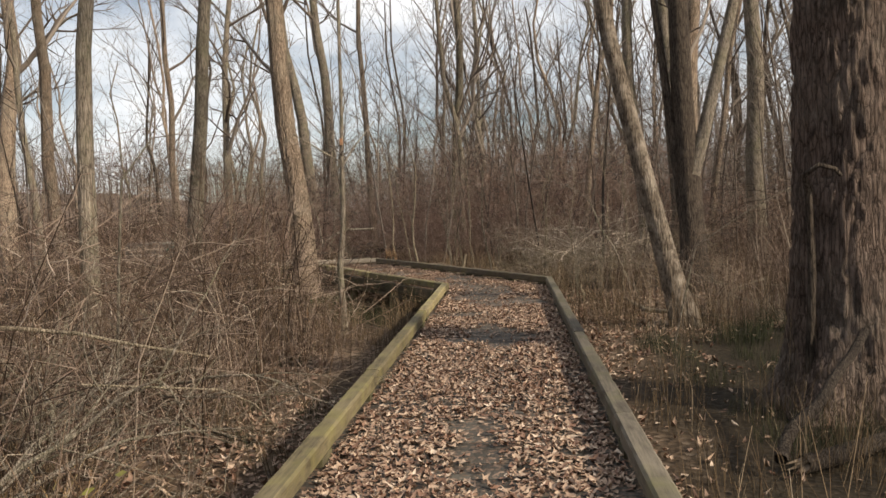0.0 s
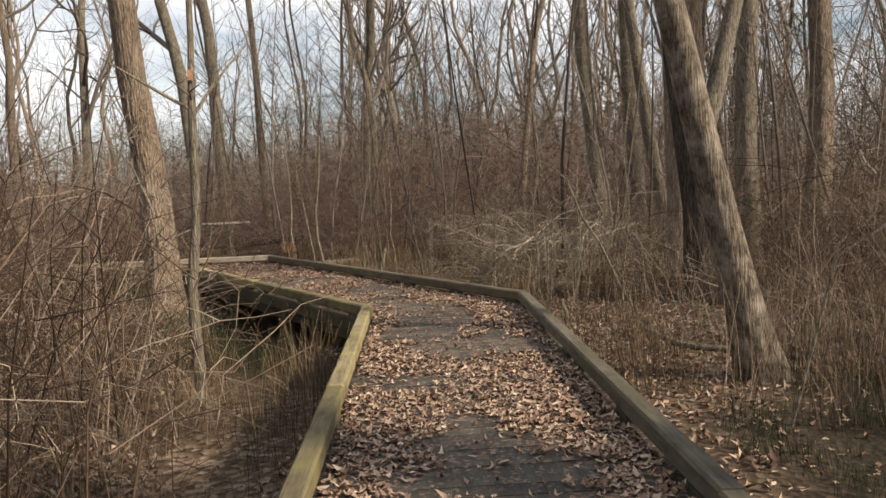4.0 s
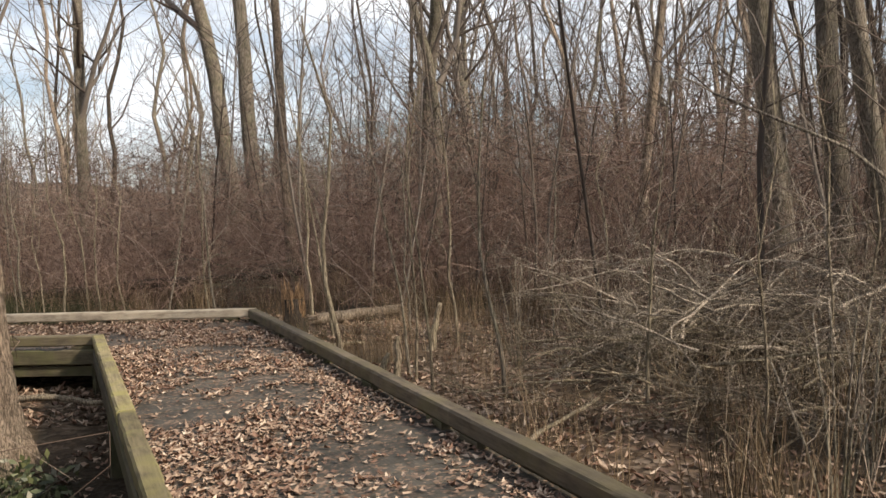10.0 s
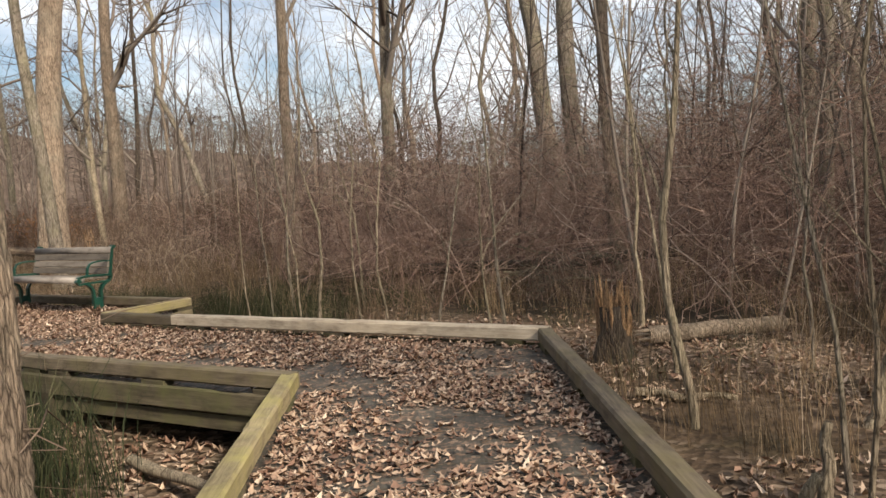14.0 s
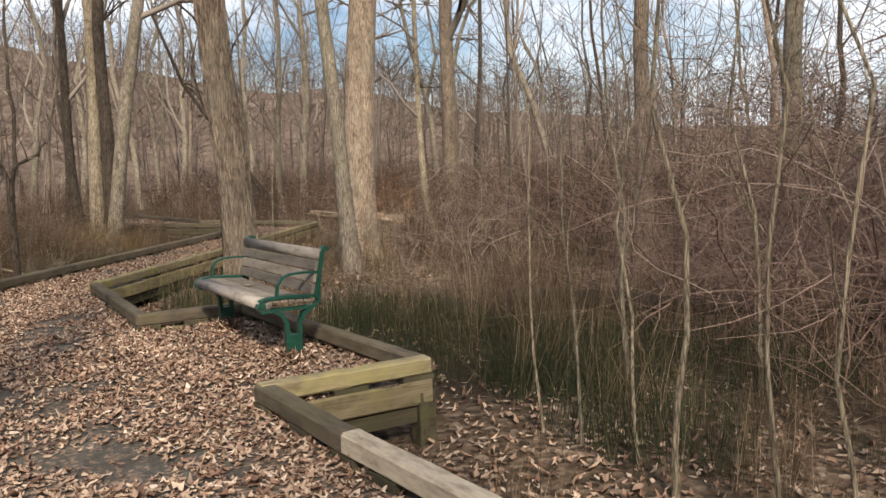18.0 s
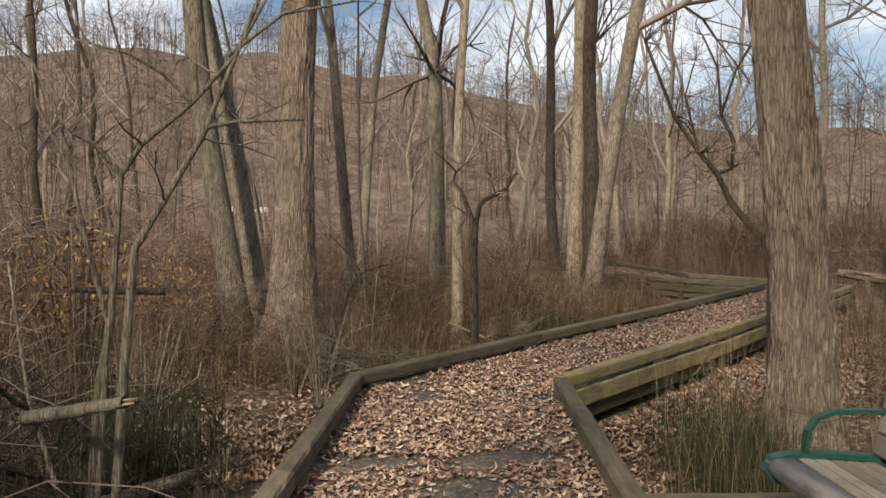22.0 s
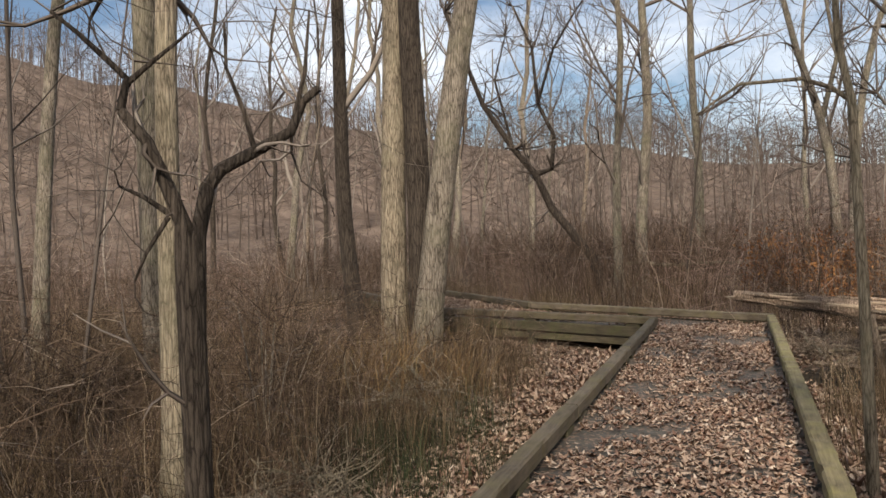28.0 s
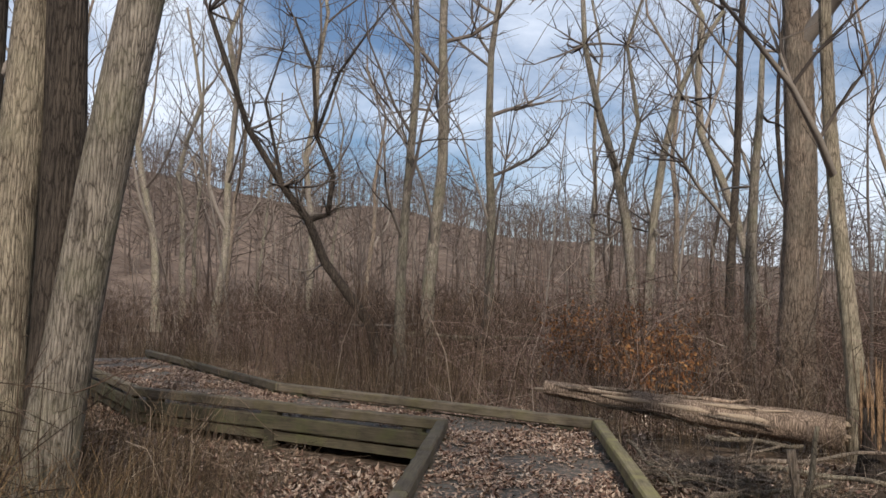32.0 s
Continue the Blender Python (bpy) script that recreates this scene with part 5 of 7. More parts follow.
stems("dead_branch", [([(-2.75, 6.4, -0.5), (-2.65, 6.48, 1.19), (-2.59, 6.5, 1.92), (-2.35, 6.59, 2.26)], 0.016)], M_BARK, "thin grey dead stem bent over at its top", "branch", 69, 2)
stems("vine", [([(3.30, 7.25, -0.4), (3.34, 7.2, 0.8), (3.30, 7.15, 1.55), (3.22, 7.05, 1.72), (3.32, 6.98, 1.80), (3.46, 6.98, 1.76), (3.52, 7.0, 1.70)], 0.042)], M_BARK_DARK, "thick woody vine looped on the oak trunk", "vine", 75, 0)
climb = [(-13.62 + 0.045 * noise.noise((z * 1.7, 3.0, 0.0)) + 0.002 * z, 27.845 + 0.03 * noise.noise((z * 1.7, 9.0, 0.0)), z) for z in [-0.45 + 0.3 * k for k in range(33)]]
stems("vine", [(climb, 0.05)], M_BARK_DARK, "dark hairy vine climbing a tan tree trunk", "vine", 76, 1)
g = ground_z
crook = [([(-33.75, 40.62, g(-33.75, 40.62) - 0.1), (-33.97, 40.33, 0.89), (-34.64, 39.37, 2.41), (-34.88, 38.99, 3.45), (-35.21, 38.43, 4.27), (-35.63, 37.67, 5.62), (-36.09, 36.72, 8.49)], 0.15)]
crook.append(([(-34.88, 38.99, 3.45), (-34.62, 39.39, 3.61), (-34.56, 39.48, 4.61), (-34.81, 39.1, 5.59), (-34.88, 39.0, 7.31), (-35.15, 38.54, 8.57)], 0.085))
crook.append(([(-34.81, 39.1, 5.59), (-34.53, 39.53, 7.21), (-34.14, 40.09, 8.28), (-33.73, 40.65, 9.2)], 0.05))
crook.append(([(-35.21, 38.43, 4.27), (-35.45, 38.0, 6.36), (-35.27, 38.32, 7.68)], 0.05))
stems("crooked_tree", crook, M_BARK_DARK, "dark crooked low-forking tree beyond the boardwalk", "tree", 91, 24, 1.9)
vee = [([(-32.09, 49.02, g(-32.09, 49.02) - 0.1), (-32.38, 48.82, 3.96), (-32.67, 48.61, 5.71), (-33.09, 48.29, 7.5), (-33.46, 48.01, 9.68), (-33.55, 47.94, 11.88)], 0.17)]
vee.append(([(-31.95, 49.12, g(-31.95, 49.12) - 0.1), (-31.75, 49.25, 3.96), (-31.49, 49.43, 6.21), (-31.14, 49.64, 7.95), (-30.66, 49.94, 9.32), (-30.02, 50.31, 10.48)], 0.15))
vee.append(([(-32.52, 48.72, 5.18), (-32.12, 49.0, 7.11), (-32.42, 48.79, 9.62), (-31.87, 49.17, 11.74)], 0.09))
stems("forked_tree", vee, M_BARK, "grey many-stemmed tree spreading in a fork", "tree", 92, 22, 2.6)
stems("broken_tree", [([(-25.71, 43.54, g(-25.71, 43.54) - 0.1), (-25.68, 43.56, 2.6), (-25.62, 43.59, 3.97), (-25.52, 43.64, 5.45), (-25.47, 43.66, 6.72)], 0.13)], M_BARK, "broken-off grey tree stem", "tree", 93, 5, 1.4)
stems("crooked_tree", [([(-25.25, 26.95, g(-25.25, 26.95) - 0.1), (-25.25, 26.95, 3.0), (-25.27, 26.93, 5.0), (-25.5, 26.65, 6.8), (-25.62, 26.5, 9.0), (-25.5, 26.7, 13.0)], 0.20), ([(-25.3, 26.9, 5.2), (-25.1, 27.2, 6.6), (-24.9, 27.5, 8.5)], 0.07), ([(-25.55, 26.6, 7.5), (-26.2, 26.0, 8.6), (-26.6, 25.4, 10.5)], 0.06)], M_BARK, "grey tree with a kink in its upper trunk", "tree", 90, 12, 2.2)
young = [([(-1.75, 13.6, -0.5), (-1.78, 13.63, 0.65), (-1.69, 13.66, 1.37), (-1.66, 13.67, 2.56), (-1.63, 13.68, 3.12), (-1.56, 13.7, 6.4)], 0.062)]
young.append(([(-1.69, 13.66, 2.47), (-1.93, 13.58, 2.62), (-2.17, 13.5, 2.78), (-2.43, 13.39, 2.95)], 0.02))
young.append(([(-1.64, 13.68, 2.42), (-1.46, 13.73, 2.69), (-1.28, 13.77, 2.91), (-1.09, 13.81, 3.13)], 0.02))
young.append(([(-1.18, 13.79, 1.29), (-1.65, 13.67, 1.3), (-1.88, 13.6, 1.2), (-2.04, 13.54, 1.06), (-2.39, 13.41, 0.79)], 0.018))
young.append(([(-1.62, 13.68, 2.05), (-1.83, 13.62, 1.86), (-2.0, 13.56, 1.69)], 0.014))
young.append(([(-2.04, 13.54, 1.06), (-2.09, 13.53, 1.48), (-2.24, 13.47, 1.92), (-2.36, 13.42, 2.09), (-2.17, 13.5, 2.3)], 0.012))
marked = stems("sapling", young, M_BARK, "grey crooked sapling with an orange trail mark", "sapling", 94, 4)
patch = part("trail_mark", box_bm(0.05, 0.008, 0.11, 0.002), M_MARK, marked, "small orange painted mark")
patch.matrix_world = pose(-1.648, 13.626, 2.8, 0, 0, 4)


def brush_pile(name, x, y, r, h, count, label, seed, mat):
    """The dead top of a tree on the ground: long arching limbs with crooked side branches and fine twigs."""
    rg = random.Random(seed)
    z = ground_z(x, y)
    ob = tagged(empty(name, pose(x, y, z)), label, "fallen branches")
    c = Soup()

    def arc(p, d, length, sag, n):
        pts, q, way = [Vector(p)], Vector(p), Vector(d).normalized()
        for i in range(n):
            way = (way + Vector((rg.gauss(0, 0.17), rg.gauss(0, 0.17), -sag / n + rg.gauss(0, 0.10)))).normalized()
            q = q + way * length / n
            if q.z < 0.04:
                q.z, way.z = 0.04, abs(way.z) * 0.3
            pts.append(Vector(q))
        return pts

    for k in range(count):
        a, q = rg.uniform(0, 6.283), r * rg.uniform(0.05, 0.7)
        b = rg.uniform(0, 6.283)
        start = Vector((math.cos(a) * q, math.sin(a) * q, h * rg.uniform(0.0, 0.45)))
        rise = rg.uniform(-0.1, 0.75) * min(1.0, h / r)
        pts = arc(start, (math.cos(b), math.sin(b), rise), r * rg.uniform(0.6, 1.25), rg.uniform(0.2, 1.0), 8)
        rad = rg.uniform(0.009, 0.022)
        s = Soup()
        s.tube([tuple(v) for v in pts], [rad * (1 - 0.75 * i / 8) for i in range(9)], 6)
        part("branch", s, mat, ob)
        for _ in range(7):
            i = rg.randint(1, 7)
            along = (pts[i + 1] - pts[i]).normalized()
            side = Vector((rg.gauss(0, 1), rg.gauss(0, 1), rg.gauss(0.2, 0.6))).normalized()
            twig = arc(pts[i], along * 0.7 + side, rg.uniform(0.4, 1.0) * min(1.0, r * 0.6), rg.uniform(-0.2, 0.5), 5)
            t = rad * rg.uniform(0.3, 0.5)
            c.tube([tuple(v) for v in twig], [max(0.0025, t * (1 - 0.7 * m / 5)) for m in range(6)], 4)
            for _ in range(3):
                m = rg.randint(1, 5)
                e = Vector((rg.gauss(0, 1), rg.gauss(0, 1), rg.gauss(0.3, 0.7))).normalized()
                fine = arc(twig[m], e, rg.uniform(0.12, 0.35), 0.2, 2)
                c.tube([tuple(v) for v in fine], [0.0035, 0.003, 0.0018], 3)
    tagged(part("crown", c, mat, ob, "fine pale twigs"), kind="stuff")


brush_pile("brush_pile", 4.3, 22.6, 2.6, 1.6, 40, "pale dead tree top lying tangled in the undergrowth", 95, M_BLEACHED)
brush_pile("brush_pile", 2.9, 21.6, 1.9, 1.6, 26, "pale dead branches tangled over the leaf litter", 87, M_BARK_PALE)
brush_pile("brush_pile", 6.2, 23.2, 2.4, 2.2, 26, "pale dead tree top lying tangled in the undergrowth", 88, M_BARK_PALE)
brush_pile("brush_pile", 3.9, 19.8, 1.7, 1.0, 16, "pale dead branches tangled over the leaf litter", 96, M_BARK_PALE)
brush_pile("brush_pile", 6.6, 19.6, 1.8, 1.3, 16, "pale dead branches tangled over the leaf litter", 99, M_BARK_PALE)
brush_pile("vine_heap", 3.4, 21.2, 1.9, 2.7, 30, "pale curling vines hung in the brush", 186, M_BLEACHED)
brush_pile("vine_heap", 4.6, 22.8, 2.1, 3.0, 28, "pale curling vines hung in the brush", 187, M_BLEACHED)
brush_pile("vine_heap", -3.2, 30.6, 1.8, 2.0, 18, "reddish curling vines at the edge of the thicket", 188, M_BARK)
brush_pile("brush_pile", -17.5, 24.8, 0.85, 0.9, 14, "crooked grey dead branches in the bend", 190, M_BARK)
brush_pile("brush_pile", -19.6, 27.1, 0.8, 1.0, 12, "pale crooked dead branches in dry grass", 191, M_BARK_PALE)
brush_pile("brush_pile", -22.6, 29.2, 0.9, 1.2, 14, "dead arching branches before a group of trunks", 192, M_BARK)
brush_pile("brush_pile", -14.6, 22.0, 1.0, 1.1, 16, "dark dead branches over the shaded hollow", 193, M_BARK_DARK)
brush_pile("brush_pile", 5.0, 14.6, 1.6, 1.2, 14, "grey dead branches lying under the leaning tree", 86, M_BARK)
brush_pile("brush_pile", -22.0, 36.3, 1.5, 0.45, 20, "heap of dead branches beside the fallen trunk", 89, M_BARK_TAN)
brush_pile("brush_pile", -13.3, 22.1, 1.0, 0.85, 18, "dark tangle of dead branches under a caught log", 84, M_BARK_DARK)
brush_pile("brush_pile", -3.1, 4.6, 1.6, 1.5, 22, "tangle of dead arching branches beside the boardwalk", 97, M_BARK)
brush_pile("brush_pile", -3.3, 7.4, 1.8, 1.7, 24, "tangle of dead arching branches beside the boardwalk", 98, M_BARK)
ground_shrubs = [(-17.2, 23.9), (-16.6, 24.2), (-18.6, 24.9), (-21.6, 27.4), (-15.2, 22.6), (2.9, 17.5), (3.6, 18.4), (1.6, 22.6), (-3.4, 11.5), (-2.9, 8.6), (-3.6, 6.6), (-4.2, 9.4)]
for k, (x, y) in enumerate(ground_shrubs):
    rg = random.Random(500 + k)
    z = ground_z(x, y) - 0.05
    ls = []
    for j in range(8):
        a, ln = rg.uniform(0, 6.28), rg.uniform(0.7, 1.5)
        tx, ty = math.cos(a) * rg.uniform(0.1, 0.5), math.sin(a) * rg.uniform(0.1, 0.5)
        ls.append(([(x + tx * 0.1, y + ty * 0.1, z), (x + tx * 0.45, y + ty * 0.45, z + ln * 0.5), (x + tx, y + ty, z + ln)], rg.uniform(0.006, 0.013)))
    stems("shrub", ls, M_BARK, "small bare grey shrub in the undergrowth", "shrub", 520 + k, 3)


def leafy_bush(name, x, y, r, h, label, seed, count, mat=M_RUST):
    """A bush that has kept its dry leaves."""
    rng = random.Random(seed)
    z = ground_z(x, y)
    ob = tagged(empty(name, pose(x, y, z)), label, "bush")
    s, lv = Soup(), Soup()
    tips = []
    for _ in range(60):
        a, q = rng.uniform(0, 6.28), r * math.sqrt(rng.random())
        tx, ty, H = math.cos(a) * q, math.sin(a) * q, h * rng.uniform(0.4, 1.0)
        pts = [(tx * 0.4, ty * 0.4, -0.1), (tx * 0.75, ty * 0.75, H * 0.55), (tx, ty, H)]
        s.tube(pts, [0.012, 0.008, 0.004], 3, False)
        tips.append((Vector(pts[1]), Vector(pts[2])))
    for _ in range(count):
        a, b = tips[rng.randrange(len(tips))]
        p = a.lerp(b, rng.random()) + Vector((rng.gauss(0, 0.12), rng.gauss(0, 0.12), rng.gauss(0, 0.12)))
        u = Vector((rng.gauss(0, 1), rng.gauss(0, 1), rng.gauss(0, 1))).normalized() * 0.05
        w = u.orthogonal().normalized() * 0.022
        lv.poly([tuple(p - u), tuple(p + w), tuple(p + u), tuple(p - w)], [(0, 1, 2), (0, 2, 3)])
    part("crown", s, M_TWIG, ob)
    tagged(part("foliage", lv, mat, ob, "dry leaves"), kind="stuff")


leafy_bush("rusty_bush", -28.0, 42.2, 1.7, 1.9, "bush that has kept its rusty dry leaves", 81, 2600)
leafy_bush("rusty_bush", -25.9, 41.0, 1.0, 1.4, "bush that has kept its rusty dry leaves", 82, 900)
leafy_bush("rusty_bush", -21.6, 21.6, 1.1, 1.5, "bush with yellow-brown dry leaves among the trees", 83, 480, M_GOLD)
leafy_bush("rusty_bush", -2.75, 3.3, 0.6, 0.8, "low bush with rusty dry leaves beside the boardwalk", 85, 420)
leafy_bush("sprig", -1.75, 4.15, 0.22, 0.55, "small weed with yellow-green leaves beside the boardwalk", 86, 90, M_SPRIG)
leafy_bush("yellow_bush", -18.2, 21.2, 0.8, 2.2, "bush hung with yellow-brown dry leaves beyond a dark log", 84, 560, M_GOLD)
leafy_bush("ground_ivy", -3.1, 19.0, 0.75, 0.14, "low green ivy round the foot of a tan tree", 87, 700, M_IVY)
leafy_bush("ground_ivy", -2.5, 18.7, 0.4, 0.1, "low green ivy round the foot of a tan tree", 88, 260, M_IVY)
# boulder shapes added in place of an unidentified white structure
for k, (x, y, r) in enumerate([(-90.6, 15.1, 0.8), (-91.0, 17.6, 1.1), (-91.0, 19.6, 0.8)]):
    bm = bmesh.new()
    bmesh.ops.create_icosphere(bm, subdivisions=3, radius=r)
    for v in bm.verts:
        v.co *= 1 + 0.3 * noise.noise(v.co * 0.8 + Vector((k * 9, 0, 0)))
        v.co.z *= 0.6
    rock = part("boulder", bm, M_FAR_WHITE)
    rock.matrix_world = pose(x, y, ground_z(x, y) + 0.2)
    tagged(rock, "pale lump standing in for a white structure far off on the slope", "boulder")


# ---- undergrowth ----
def bramble(seed, stems=40, spread=1.2, h=2.6, r0=0.008, twigs=5, segs=3, curl=0.34):
    """Arching, crooked stems that cross one another, with bent side twigs."""
    rng = random.Random(seed)
    s = Soup()
    for j in range(stems):
        a, far = rng.uniform(0, 6.283), spread * math.sqrt(rng.random())
        H = h * rng.uniform(0.4, 1.08)
        loose = j % 3 == 0
        if loose:  # a hanging or fallen vine in the heap
            b = rng.uniform(0, 6.283)
            d = Vector((math.cos(b), math.sin(b), rng.gauss(0.1, 0.5))).normalized()
            p = Vector((math.cos(a) * far, math.sin(a) * far, h * rng.uniform(0.08, 0.75)))
            H = min(H, spread * 1.3)
        else:
            d = Vector((rng.gauss(0, 0.38), rng.gauss(0, 0.38), 1)).normalized()
            p = Vector((math.cos(a) * far, math.sin(a) * far, -0.1))
        pts = []
        bend = Vector((rng.gauss(0, 0.6), rng.gauss(0, 0.6), -rng.random() * (0.5 if loose else 0.9))) * (2.2 / segs)
        for k in range(segs + 1):
            pts.append(tuple(p))
            p = p + d * H / segs
            d = (d + bend * 0.6 + Vector((rng.gauss(0, curl), rng.gauss(0, curl), rng.gauss(0, curl * 0.6)))).normalized()
            if p.z < 0.02 and k > 0:
                d.z = abs(d.z)
        r = r0 * rng.uniform(0.5, 1.25)
        s.tube(pts, [r * (1 - 0.65 * k / segs) for k in range(segs + 1)], 3, False)
        for _ in range(twigs):
            k = rng.randint(1, segs)
            e = Vector((rng.gauss(0, 1), rng.gauss(0, 1), rng.gauss(0.25, 0.7))).normalized() * rng.uniform(0.10, 0.24) * (0.6 + 0.2 * h)
            f = (e + Vector((rng.gauss(0, 0.7), rng.gauss(0, 0.7), rng.gauss(0, 0.7))) * e.length)
            q = Vector(pts[k])
            s.tube([tuple(q), tuple(q + e), tuple(q + e + f)], [r * 0.6, r * 0.45, r * 0.25], 3, False)
    return s.arrays()


def tuft(seed, stems=40, spread=0.45, h=1.2, r=0.003):
    rng = random.Random(seed)
    s = Soup()
    for _ in range(stems):
        a, r0 = rng.uniform(0, 6.283), spread * math.sqrt(rng.random())
        x, y = math.cos(a) * r0, math.sin(a) * r0
        H = h * rng.uniform(0.5, 1.1)
        lx, ly = rng.gauss(0, 0.14), rng.gauss(0, 0.14)
        s.tube([(x, y, -0.05), (x + lx * H * 0.5, y + ly * H * 0.5, H * 0.55), (x + lx * H * 1.4, y + ly * H * 1.4, H)], [r, r * 0.8, r * 0.4], 3, False)
    return s.arrays()


def branch_heap(x, y):
    """The heap of dead branches by the fallen trunk, where nothing grows."""
    return math.hypot(x + 22.0, y - 36.4) < 1.55 or math.hypot(x + 21.2, y - 35.1) < 0.9


def place_many(count, seed, accept, kinds, zscale=(0.8, 1.2), region=(-60, 30, -12, 62)):
    rng = random.Random(seed)
    out, tries = [], 0
    while len(out) < count and tries < count * 60:
        tries += 1
        x, y = rng.uniform(region[0], region[1]), rng.uniform(region[2], region[3])
        s = accept(x, y, rng)
        if not s:
            continue
        out.append((rng.randrange(kinds), x, y, ground_z(x, y), rng.uniform(0, 6.283), s * rng.uniform(0.85, 1.15), s * rng.uniform(*zscale), rng.gauss(0, 0.08), rng.gauss(0, 0.08)))
    return [o for o in out if not branch_heap(o[1], o[2])]


def near_bay(x, y):
    return -12.0 < x < -6.9 and 24.5 < y < 27.6


def thicket_height(x, y):
    """How high the brush stands at a place, in metres."""
    d = path_dist(x, y)
    dens = 0.5 + 0.5 * noise.noise((x * 0.16, y * 0.16, 9.0))
    if y > 26.5 and x > -15 and x < 5:
        return smooth(30.2, 32.2, y) * (2.6 + 0.9 * dens + 1.5 * smooth(-3.5, 0.5, x))
    if x > 1 and y > 11:
        return 0.30 + smooth(4.5, 9.0, d) * (1.4 + 1.0 * dens + 2.6 * smooth(20, 28, y))
    if x > 1:
        return smooth(3.4, 8.0, d) * (1.5 + 0.9 * dens)
    if y > 13.8 and y < 21 and x < 0 and d < 3.2:
        return 0.0
    if y < 21:
        return 0.9 + smooth(1.6, 4.8, d) * (1.9 + 0.9 * dens)
    if x < -14 and y > 30 + (-x - 14) * 0.9:
        return 0.5 + smooth(1.3, 5.0, d) * (1.5 + 0.8 * dens)
    return smooth(2.0, 5.0, d) * (1.25 + 0.8 * dens + 0.7 * smooth(6, 14, d))


def hollow(x, y, d):
    """The bare damp ground close to the south side of the bench stretch."""
    return -14.8 < x < -5.5 and y < 24 and d < 2.5


def brush(near, far, dens_near):
    def accept(x, y, rng):
        d = path_dist(x, y)
        if d < max(near, 1.55) or d > far or near_bay(x, y) or hollow(x, y, d) or (sun_gap(x, y) and d > 9):
            return 0
        h = thicket_height(x, y)
        if h < 0.35:
            return 0
        if d < 4 and rng.random() > dens_near * (0.5 + 0.55 * noise.noise((x * 0.4, y * 0.4, 2.0)) + 0.25 * (h > 1.2)):
            return 0
        return h / 2.6
    return accept


FINE = [bramble(k, 38, 0.9, 2.6, 0.0062, 2, 5) for k in range(6)]
MIDDLE = [bramble(20 + k, 36, 1.2, 2.8, 0.0070, 2, 5) for k in range(6)]
COARSE = [bramble(40 + k, 34, 2.2, 3.6, 0.019, 1, 3) for k in range(4)]
tagged(scatter("bramble_brush", FINE, place_many(215, 11, brush(1.6, 7, 0.9), 6, region=(-42, 12, -3, 46)), M_BRUSH), "tangled leafless bramble stems beside the boardwalk", "brush", kind="stuff")
tagged(scatter("bramble_thicket", MIDDLE, place_many(180, 14, brush(5.0, 18, 0.9), 6, region=(-48, 22, -7, 47)), M_VINE), "dense leafless reddish-brown bramble thicket", "brush", kind="stuff")
tagged(scatter("far_thicket", COARSE, place_many(170, 15, brush(16, 46, 0.9), 4, region=(-72, 46, -12, 78)), M_BRUSH), "far brown thicket between the tree trunks", "brush", kind="stuff")


def tangle_spot(x, y, rng):
    if path_dist(x, y) < 4.5 or y < 30.6 + 0.25 * max(0, x):
        return 0
    return rng.uniform(1.2, 1.7) + 0.65 * smooth(-4, 3, x)


def bend_spot(x, y, rng):
    d = path_dist(x, y)
    if d < 2.75 or not -27 < x < -15.5 or y > 33 or y - 24.5 > (-x - 15.7) * 1.11:
        return 0
    return rng.uniform(0.4, 0.78)


TANGLE = [bramble(60 + k, 54, 1.3, 2.7, 0.0046, 3, 8, 0.42) for k in range(4)]
tagged(scatter("vine_tangle", TANGLE, place_many(72, 33, tangle_spot, 4, region=(-9, 11, 29.5, 38)), M_VINE), "high tangle of reddish-brown vines and bare brush", "brush", kind="stuff")


def crown_spot(x, y, rng):
    return rng.uniform(0.85, 1.12) if y > 32.2 + 0.2 * max(0, x) else 0


HIGH = [bramble(80 + k, 64, 1.8, 5.0, 0.0058, 3, 9, 0.40) for k in range(4)]
tagged(scatter("high_tangle", HIGH, place_many(56, 43, crown_spot, 4, region=(-10, 11, 32.2, 41)), M_VINE), "high grey-purple mesh of bare twigs over the thicket", "brush", kind="stuff")
def east_spot(x, y, rng):
    d = path_dist(x, y)
    if d < 4.0 or sun_gap(x - 3, y) or math.hypot(x - 3.82, y - 7.5) < 1.6 or (x < 6.5 and y < 11.5):
        return 0
    return rng.uniform(0.55, 0.8) + 0.5 * smooth(4.5, 9, d)


def beyond_spot(x, y, rng):
    d = path_dist(x, y)
    return 0 if d < 2.6 or y < 34 + 0.2 * (x + 24) else rng.uniform(0.75, 1.1) + 0.4 * smooth(3.5, 9, d)


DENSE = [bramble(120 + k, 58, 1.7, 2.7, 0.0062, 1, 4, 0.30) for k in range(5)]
# one thicket in two colours: shade-darkened stems up to y 21, reddish beyond
tagged(scatter("shaded_thicket", DENSE, place_many(62, 48, east_spot, 5, region=(4.5, 18, 8, 21)), M_SHADED_BRUSH), "leafless thicket under the trees, its stems coloured dark as in shade", "brush", kind="stuff")
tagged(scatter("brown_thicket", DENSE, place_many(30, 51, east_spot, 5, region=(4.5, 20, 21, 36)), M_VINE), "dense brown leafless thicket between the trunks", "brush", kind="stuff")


def canopy_spot(x, y, rng):
    d = path_dist(x, y)
    return 0 if d < 7.5 or sun_gap(x - 3, y) or (x < -6 and y < 36) else rng.uniform(0.85, 1.3)


